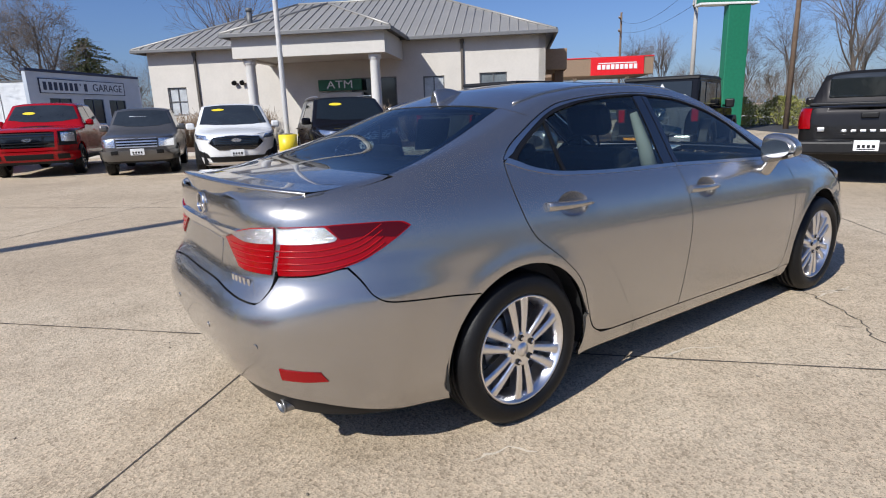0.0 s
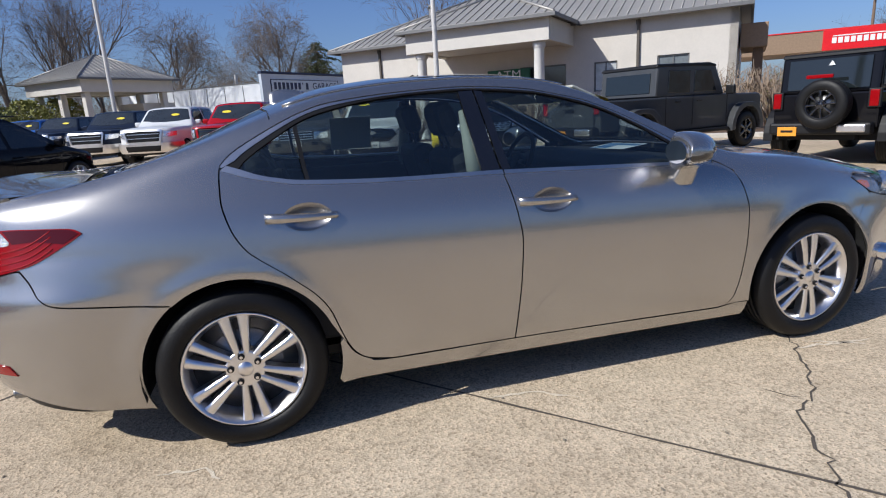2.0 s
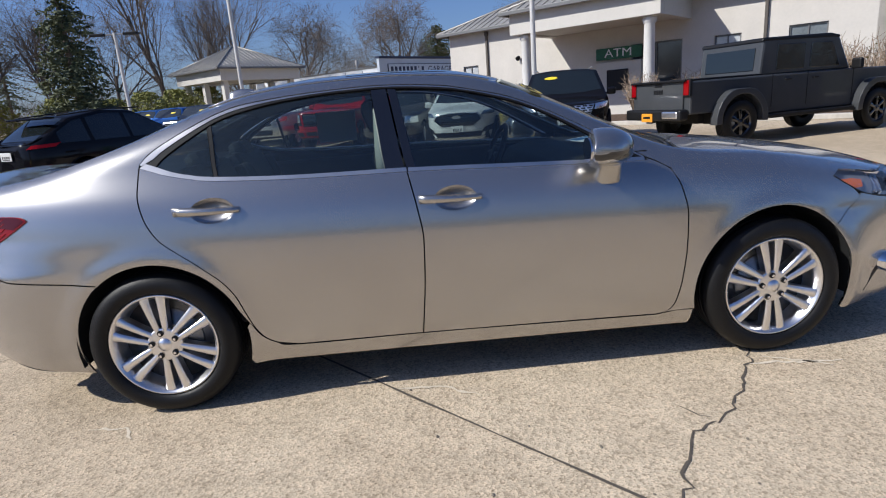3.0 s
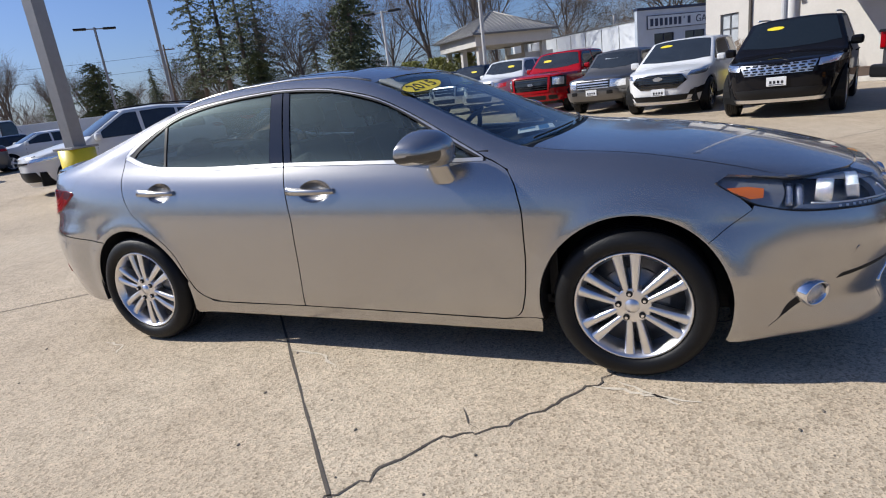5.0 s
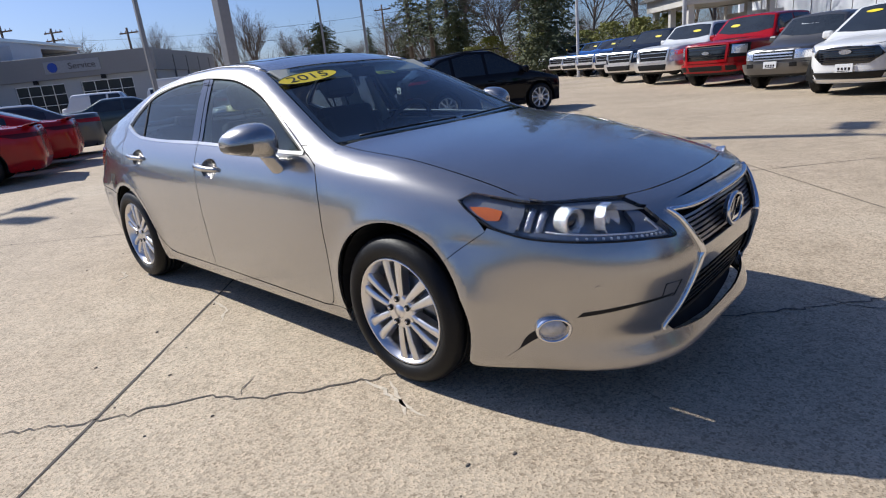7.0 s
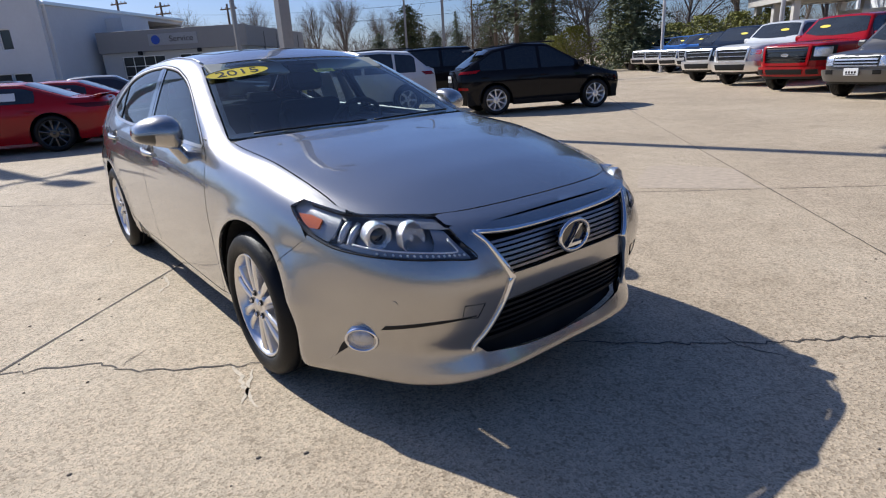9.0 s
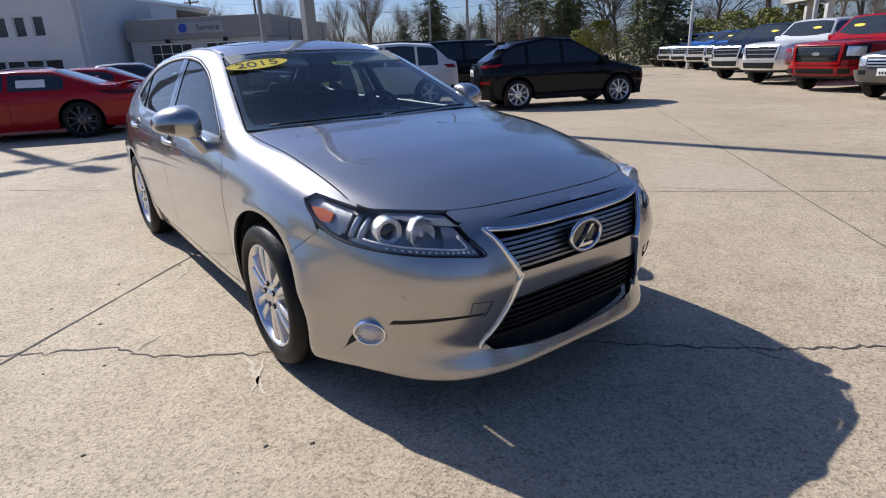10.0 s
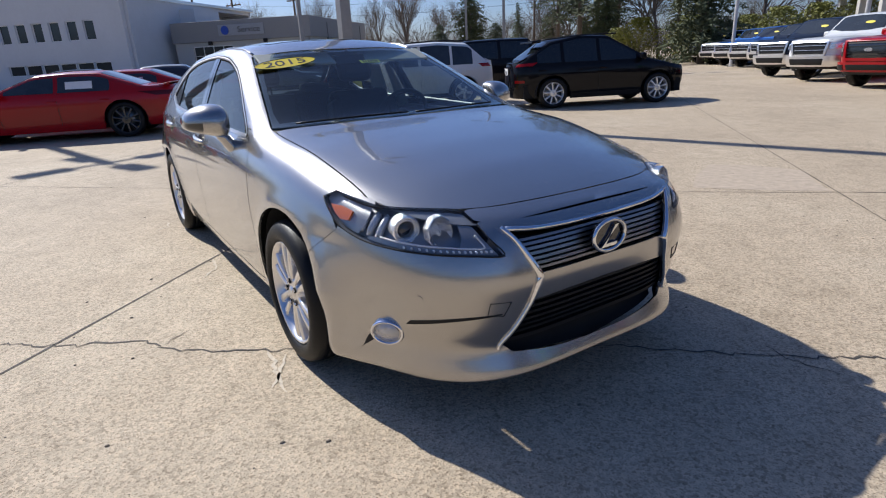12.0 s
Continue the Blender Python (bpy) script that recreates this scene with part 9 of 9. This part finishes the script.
# street sign pillar
sg = thing("pillar_sign", pose(24.6, 12.1, 0, 0, 0, math.degrees(UA) + 8), "tall green street sign pillar with a white-edged board on top", "sign")
bm = bmesh.new()
block(bm, 1.0, 0.5, 6.0, Matrix.Identity(4), 0.03)
GREENPILLAR = surface("green_pillar", (0.02, 0.17, 0.09), 0.45)
part("pillar", bm, GREENPILLAR, sg)
bm = bmesh.new()
block(bm, 2.6, 0.55, 1.6, Matrix.Translation((-0.5, 0, 5.75)), 0.03)
bd = part("board", bm, GREENPILLAR, sg, "green board with white edge")
bm = bmesh.new()
block(bm, 2.7, 0.6, 0.1, Matrix.Translation((-0.5, 0, 5.65)), 0.02)
part("board_edge", bm, WHITE, bd)


# ---- plants ----
BARK = surface("grey_bark", (0.13, 0.105, 0.085), 0.95, 0.0, 0.3, 3.0, 0.02)
TWIG = surface("twig_bark", (0.15, 0.118, 0.092), 0.95, 0.0, 0.3, 3.0)
PALETWIG = surface("pale_twigs", (0.32, 0.24, 0.17), 0.95, 0.0, 0.3, 3.0)
NEEDLE = surface("conifer_needles", (0.085, 0.1, 0.045), 0.8, 0.0, 0.5, 2.0)
LEAF = surface("spring_leaves", (0.2, 0.2, 0.045), 0.8, 0.0, 0.4, 2.0)
BUD = surface("spring_buds", (0.2, 0.17, 0.06), 0.85, 0.0, 0.4, 1.0)


def bare_tree(seed, height, spread=0.5, levels=5, lean=0.0, kids=(6, 5, 4, 4, 4), girth=0.0145, twig=0.0):
    """Trunk and limbs as one mesh, the fine twigs of its crown as another."""
    r = random.Random(seed)
    wood, crown = ([], []), ([], [])

    def limb(out, pts, radii, n):
        v, f = out
        k0 = len(v)
        for i, (p, rad) in enumerate(zip(pts, radii)):
            d = (pts[min(i + 1, len(pts) - 1)] - pts[max(i - 1, 0)]).normalized()
            e = d.orthogonal().normalized()
            g = d.cross(e)
            for j in range(n):
                a = 2 * math.pi * j / n
                v.append(tuple(p + (e * math.cos(a) + g * math.sin(a)) * rad))
        for i in range(len(pts) - 1):
            for j in range(n):
                a, c = k0 + i * n + j, k0 + i * n + (j + 1) % n
                f.append((a, c, c + n, a + n))

    def grow(p, d, length, radius, level):
        n = 4 if level == 0 else (3 if level < 3 else (2 if level < levels else 1))
        pts, radii = [p], [radius]
        q, dd = p.copy(), d.copy()
        for i in range(n):
            dd = (dd + Vector((r.gauss(0, 0.09), r.gauss(0, 0.09), r.gauss(0.04, 0.06)))).normalized()
            q = q + dd * length / n
            pts.append(q.copy())
            radii.append(radius * (1 - (0.4 if level < 3 else 0.6) * (i + 1) / n))
        limb(wood if level < 3 else crown, pts, radii, 7 if level < 2 else (5 if level < 3 else 3))
        if level >= levels:
            return
        m = kids[level] + r.randint(0, 1)
        for k in range(m):
            t = 0.3 + 0.7 * (k + r.random()) / m if level else 0.38 + 0.62 * (k + 0.6) / m
            t = min(t, 0.999)
            i = min(n - 1, int(t * n))
            base = pts[i].lerp(pts[i + 1], t * n - i)
            side = dd.orthogonal().normalized()
            side.rotate(Matrix.Rotation(r.uniform(0, 2 * math.pi), 3, dd))
            a = spread * r.uniform(0.65, 1.4) * (1.0 if level < 2 else 1.35)
            nd = (dd * math.cos(a) + side * math.sin(a) + Vector((0, 0, 0.1 if level < 2 else 0.02))).normalized()
            grow(base, nd, length * r.uniform(0.55, 0.82), max(twig, radii[i] * r.uniform(0.42, 0.62)), level + 1)

    grow(Vector((0, 0, 0)), Vector((lean, 0, 1)).normalized(), height * 0.44, height * girth, 0)
    out = []
    for nm, (v, f) in (("trunk", wood), ("crown", crown)):
        me = bpy.data.meshes.new(nm)
        me.from_pydata(v, [], f)
        me.materials.append(BARK if nm == "trunk" else TWIG)
        out.append(me)
    return out


def conifer(seed, height, width, twig=0.5, rounded=False, low=0.06, dense=1.0):
    r = random.Random(seed)
    bm, wood = bmesh.new(), bmesh.new()
    rod(wood, [(0, 0, 0), (0, 0, height * 0.5), (0, 0, height * 0.98)], [width * 0.045, width * 0.03, 0.01], 7)
    z = height * low
    while z < height * 0.97:
        t = z / height
        reach = width * 0.5 * ((1 - t) ** 0.8 if not rounded else math.sin(math.pi * (0.22 + 0.74 * t)) ** 0.7) * r.uniform(0.7, 1.2) + 0.12
        for k in range(max(4, int((13 * (1 - t) + 5) * dense))):
            a = r.uniform(0, 2 * math.pi)
            L = reach * r.uniform(0.55, 1.1)
            dr = Vector((math.cos(a), math.sin(a), 0))
            droop = r.uniform(0.1, 0.45)
            n = max(3, int(L / twig * 2.6))
            for i in range(n):
                q = (i + 0.7) / n
                c = Vector((0, 0, z)) + dr * L * q + Vector((0, 0, -droop * L * q * q + r.gauss(0, 0.06)))
                for s in range(3):
                    u = Vector((r.gauss(0, 1), r.gauss(0, 1), r.gauss(-0.35, 0.5))).normalized() * twig * r.uniform(0.5, 1.0)
                    w2 = u.orthogonal().normalized() * twig * 0.16
                    f = bm.faces.new([bm.verts.new(c - w2), bm.verts.new(c + w2), bm.verts.new(c + u)])
        z += height * 0.028 * r.uniform(0.8, 1.2)
    out = []
    for nm, b, mat in (("trunk", wood, BARK), ("crown", bm, NEEDLE)):
        me = bpy.data.meshes.new(nm)
        b.to_mesh(me)
        b.free()
        me.materials.append(mat)
        out.append(me)
    return out


def bush(seed, w, d, h, material, n=900, twigs=0, leaf=0.09):
    r = random.Random(seed)
    bm = bmesh.new()
    for i in range(n):
        a, rr, zz = r.uniform(0, 2 * math.pi), math.sqrt(r.random()), r.random()
        bulge = math.sin(math.pi * min(0.95, zz * 0.75 + 0.25)) ** 0.6 * r.uniform(0.75, 1.12)
        c = Vector((math.cos(a) * rr * w / 2 * bulge, math.sin(a) * rr * d / 2 * bulge, zz * h))
        u = Vector((r.gauss(0, 1), r.gauss(0, 1), r.gauss(0.2, 0.8))).normalized()
        s = leaf * r.uniform(0.6, 1.4)
        v2 = u.orthogonal().normalized()
        bm.faces.new([bm.verts.new(c - v2 * s * 0.4), bm.verts.new(c + v2 * s * 0.4), bm.verts.new(c + u * s)])
    me = bpy.data.meshes.new("leaves")
    bm.to_mesh(me)
    bm.free()
    me.materials.append(material)
    bm = bmesh.new()
    for i in range(twigs or 12):
        a = r.uniform(0, 2 * math.pi)
        o = Vector((math.cos(a), math.sin(a), 0)) * r.uniform(0, 0.12) * w
        e = Vector((math.cos(a) * w * 0.5 * r.uniform(0.3, 1.05), math.sin(a) * d * 0.5 * r.uniform(0.3, 1.05), h * r.uniform(0.6, 1.1)))
        mid = o.lerp(e, 0.5) + Vector((r.gauss(0, 0.08), r.gauss(0, 0.08), 0.1))
        rod(bm, [o, mid, e], [0.02, 0.013, 0.005], 4)
        for k in range(4 if twigs else 0):
            p = mid.lerp(e, r.random())
            rod(bm, [p, p + Vector((r.gauss(0, 0.16), r.gauss(0, 0.16), r.uniform(0.05, 0.3)))], [0.008, 0.003], 3)
    mt = bpy.data.meshes.new("stems")
    bm.to_mesh(mt)
    bm.free()
    mt.materials.append(PALETWIG if twigs else TWIG)
    return [mt, me]


def plant(name, meshes, names, at, label, category, group=""):
    ob = thing(name, at, label, category, group)
    for nm, me in zip(names, meshes):
        put(nm, me, ob)
    return ob


TREES = [bare_tree(s, h, sp, 5, kids=(6, 4, 4, 3, 2), twig=0.009) for s, h, sp in ((1, 15, 0.5), (2, 13, 0.66), (3, 17, 0.4))]
ROUND = bare_tree(2, 13, 0.7, 5, 0.0, (7, 5, 4, 4, 3), 0.018, 0.011)
SMALLTREES = [bare_tree(s, h, sp, 4, kids=(6, 5, 5, 4), twig=0.009) for s, h, sp in ((7, 10, 0.45), (8, 9, 0.55), (9, 13, 0.36))]
PINE = conifer(17, 16, 6.0, 0.5, True, 0.3, 0.5)
CONES = [conifer(s, h, w, 0.42, k) for s, h, w, k in ((11, 12.5, 5.8, False), (12, 9.5, 6.6, True), (13, 8, 5.6, True))]
r = random.Random(21)


def at_bearing(az, d, z=0.0, scale=1.0, ox=0.0, oy=-3.0):
    return Matrix.Translation((ox + d * math.cos(radians(az)), oy + d * math.sin(radians(az)), z)) @ Matrix.Rotation(r.uniform(0, 6.3), 4, "Z") @ Matrix.Scale(scale, 4)


T = ("trunk", "crown")
plant("tree", ROUND, T, at_bearing(99.3, 74, 0, 1.12), "bare broad-crowned deciduous tree behind the garage", "tree", "bare trees")
plant("tree", ROUND, T, at_bearing(89.4, 84, 0, 1.35), "bare broad-crowned deciduous tree behind the garage", "tree", "bare trees")
plant("tree", TREES[0], T, at_bearing(105, 62, 0, 1.0), "bare deciduous tree behind the canopy", "tree", "bare trees")
for az, d, s in ((94, 118, 0.75), (97, 112, 0.7), (87, 125, 0.7), (83, 130, 0.8), (102, 100, 0.7), (107, 82, 0.9), (111, 62, 1.1), (115, 58, 1.05), (119, 62, 1.1), (123, 58, 1.05), (127.5, 66, 0.95), (131, 66, 0.75), (136, 110, 0.75), (145, 120, 0.7), (152, 125, 0.7), (158, 140, 0.7), (75, 74, 1.05), (79, 95, 0.7), (25, 66, 0.7), (20.5, 60, 0.85), (16, 64, 0.9), (11, 58, 0.95), (33, 110, 0.6)):
    plant("tree", r.choice(TREES), T, at_bearing(az, d, 0, s * r.uniform(0.9, 1.1)), "bare deciduous tree in early spring", "tree", "bare trees")
for az in np.arange(84, 162, 2.1):
    wood = 105 < az < 131
    if wood and r.random() < 0.5:
        continue
    plant("tree", r.choice(SMALLTREES), T, at_bearing(az + r.uniform(-1, 1), r.uniform(54, 84) if wood else r.uniform(80, 135), 0, r.uniform(0.85, 1.25)), "small bare tree at the wood's edge", "tree", "bare trees")
for az in np.arange(8, 40, 3.0):
    plant("tree", r.choice(SMALLTREES), T, at_bearing(az + r.uniform(-1, 1), r.uniform(70, 110), 0, r.uniform(0.7, 1.1)), "small bare tree across the street", "tree", "bare trees")
plant("tree", bare_tree(15, 13, 0.6, 5, 0.0, (6, 5, 4, 3, 3), 0.015, 0.006), T, Matrix.Translation((24.5, 3.8, 0)), "bare street tree with branches over the pavement", "tree", "bare trees")
plant("conifer", CONES[0], T, Matrix.Translation((-19.8, 34.2, 0)), "tall dark green spruce with drooping branches", "conifer", "evergreens")
for az, d, s, k in ((86.2, 105, 1.5, 1), (84.0, 112, 1.2, 2), (141.3, 76, 0.9, 1), (144.5, 82, 0.7, 2), (137, 84, 0.65, 0), (133.6, 80, 0.7, 1), (130.5, 76, 0.65, 2), (139.2, 88, 0.6, 1), (127.4, 52, 0.75, 2)):
    plant("conifer", CONES[k], T, at_bearing(az, d, 0, s), "dark green evergreen tree", "conifer", "evergreens")


def far_woods():
    """The brown-grey haze of twigs of the woods far behind, uncountable."""
    r = random.Random(77)
    v, f = [], []
    for i in range(1900):
        # the nearer ring from 172 degrees is added, mostly unseen, for the reflections
        az = radians(r.uniform(80, 172) if i < 700 else (r.uniform(2, 46) if i < 900 else r.uniform(172, 362)))
        d = r.uniform(125, 210) if i < 900 else r.uniform(70, 130)
        x, y, h = d * math.cos(az), d * math.sin(az), r.uniform(5.5, 10.5)
        for k in range(34):
            z0 = h * r.uniform(0.0, 0.75)
            a, up = r.uniform(0, 2 * math.pi), r.uniform(0.25, 0.5)
            L = h * r.uniform(0.15, 0.36)
            w = 0.05
            ox, oy = x + r.gauss(0, 1.2), y + r.gauss(0, 1.2)
            dx, dy = math.cos(a) * L * (1 - up), math.sin(a) * L * (1 - up)
            n = len(v)
            v += [(ox - w * math.sin(az), oy + w * math.cos(az), z0), (ox + w * math.sin(az), oy - w * math.cos(az), z0), (ox + dx, oy + dy, z0 + L * up * 2)]
            f.append((n, n + 1, n + 2))
    me = bpy.data.meshes.new("far_woods")
    me.from_pydata(v, [], f)
    me.materials.append(TWIG)
    tagged(new("far_woods", me), "brown-grey bare woods along the horizon", "woods", kind="stuff")


far_woods()
for az, d, s in ((128.6, 58, 1.0), (130.4, 62, 1.05), (132.6, 66, 0.95), (127.2, 66, 1.05), (122.5, 78, 0.8)):
    plant("conifer", PINE, T, at_bearing(az, d, 0, s), "tall open-crowned pine with bare lower trunk", "conifer", "evergreens")
B = ("stem_clump", "foliage")
HEDGE = bush(31, 4.2, 2.2, 1.5, LEAF, 2600, 0, 0.1)
SHRUB = bush(32, 4.2, 3.6, 3.0, LEAF, 3200, 0, 0.15)
BARE = bush(33, 1.7, 1.5, 1.5, BUD, 160, 90, 0.05)
plant("hedge", HEDGE, B, pose(28.0, 13.4, 0.05, 0, 0, 30), "clipped yellow-green hedge on the verge", "hedge")
for x, y in ((31.0, 12.5), (32.5, 9.4)):
    plant("hedge", HEDGE, B, pose(x, y, 0.05, 0, 0, 70), "rough yellow-green hedge on the verge", "hedge")
for az, d in ((108, 55), (110.5, 52), (113, 50), (115.5, 52), (124, 48), (126, 50), (119.5, 47), (128, 54)):
    plant("shrub", SHRUB, B, at_bearing(az, d, 0, r.uniform(0.8, 1.3)), "yellow-green spring shrub by the wood's edge", "shrub", "spring shrubs")
for u in np.arange(-17.6, 0.2, 1.25):
    vv = 22.3 if not -12.6 < u < -5.4 else 18.9
    if -10.2 < u < -7.4:
        continue
    plant("shrub", BARE, B, uv(u + r.uniform(-0.2, 0.2), vv + r.uniform(-0.2, 0.2), 0.04, r.uniform(0, 360)), "bare pale-twigged shrub in the mulch bed", "shrub", "bare shrubs")
for x, y in ((14.2, 13.9), (13.1, 14.6), (15.3, 13.0)):
    plant("shrub", BARE, B, pose(x, y, 0.0, 0, 0, r.uniform(0, 360)) @ Matrix.Scale(1.3, 4), "bare pale-twigged shrub by the bank corner", "shrub", "bare shrubs")
# fence and low embankment of the wood
fence = thing("fence", uv(0, 0), "long grey picket fence before the wood", "fence")
for i, u in enumerate(np.arange(-70, -50, 0.25)):
    bm = bmesh.new()
    block(bm, 0.16, 0.03, 1.7, Matrix.Translation((u, 24.0, 0)), 0)
    part("slat", bm, surface("fence_board", (0.3, 0.28, 0.25), 0.9) if i == 0 else bpy.data.materials["fence_board"], fence)

# white trailer behind the side row
tr = thing("box_trailer", pose(-46.2, 29.7, 0, 0, 0, 55), "long low white box trailer behind the parked cars", "trailer")
bm = bmesh.new()
block(bm, 10.0, 2.3, 1.6, Matrix.Translation((0, 0, 0.6)), 0.04)
part("box", bm, WHITEPAINT, tr)
for x in (-2.4, -1.4):
    for m in (-1, 1):
        bm = bmesh.new()
        tube(bm, 0.38, 0.38, 0.25, Matrix.Translation((x, 0.9 * m - 0.12, 0.38)) @ Matrix.Rotation(radians(-90), 4, "X"), 20)
        part("wheel", bm, RUBBER, tr)
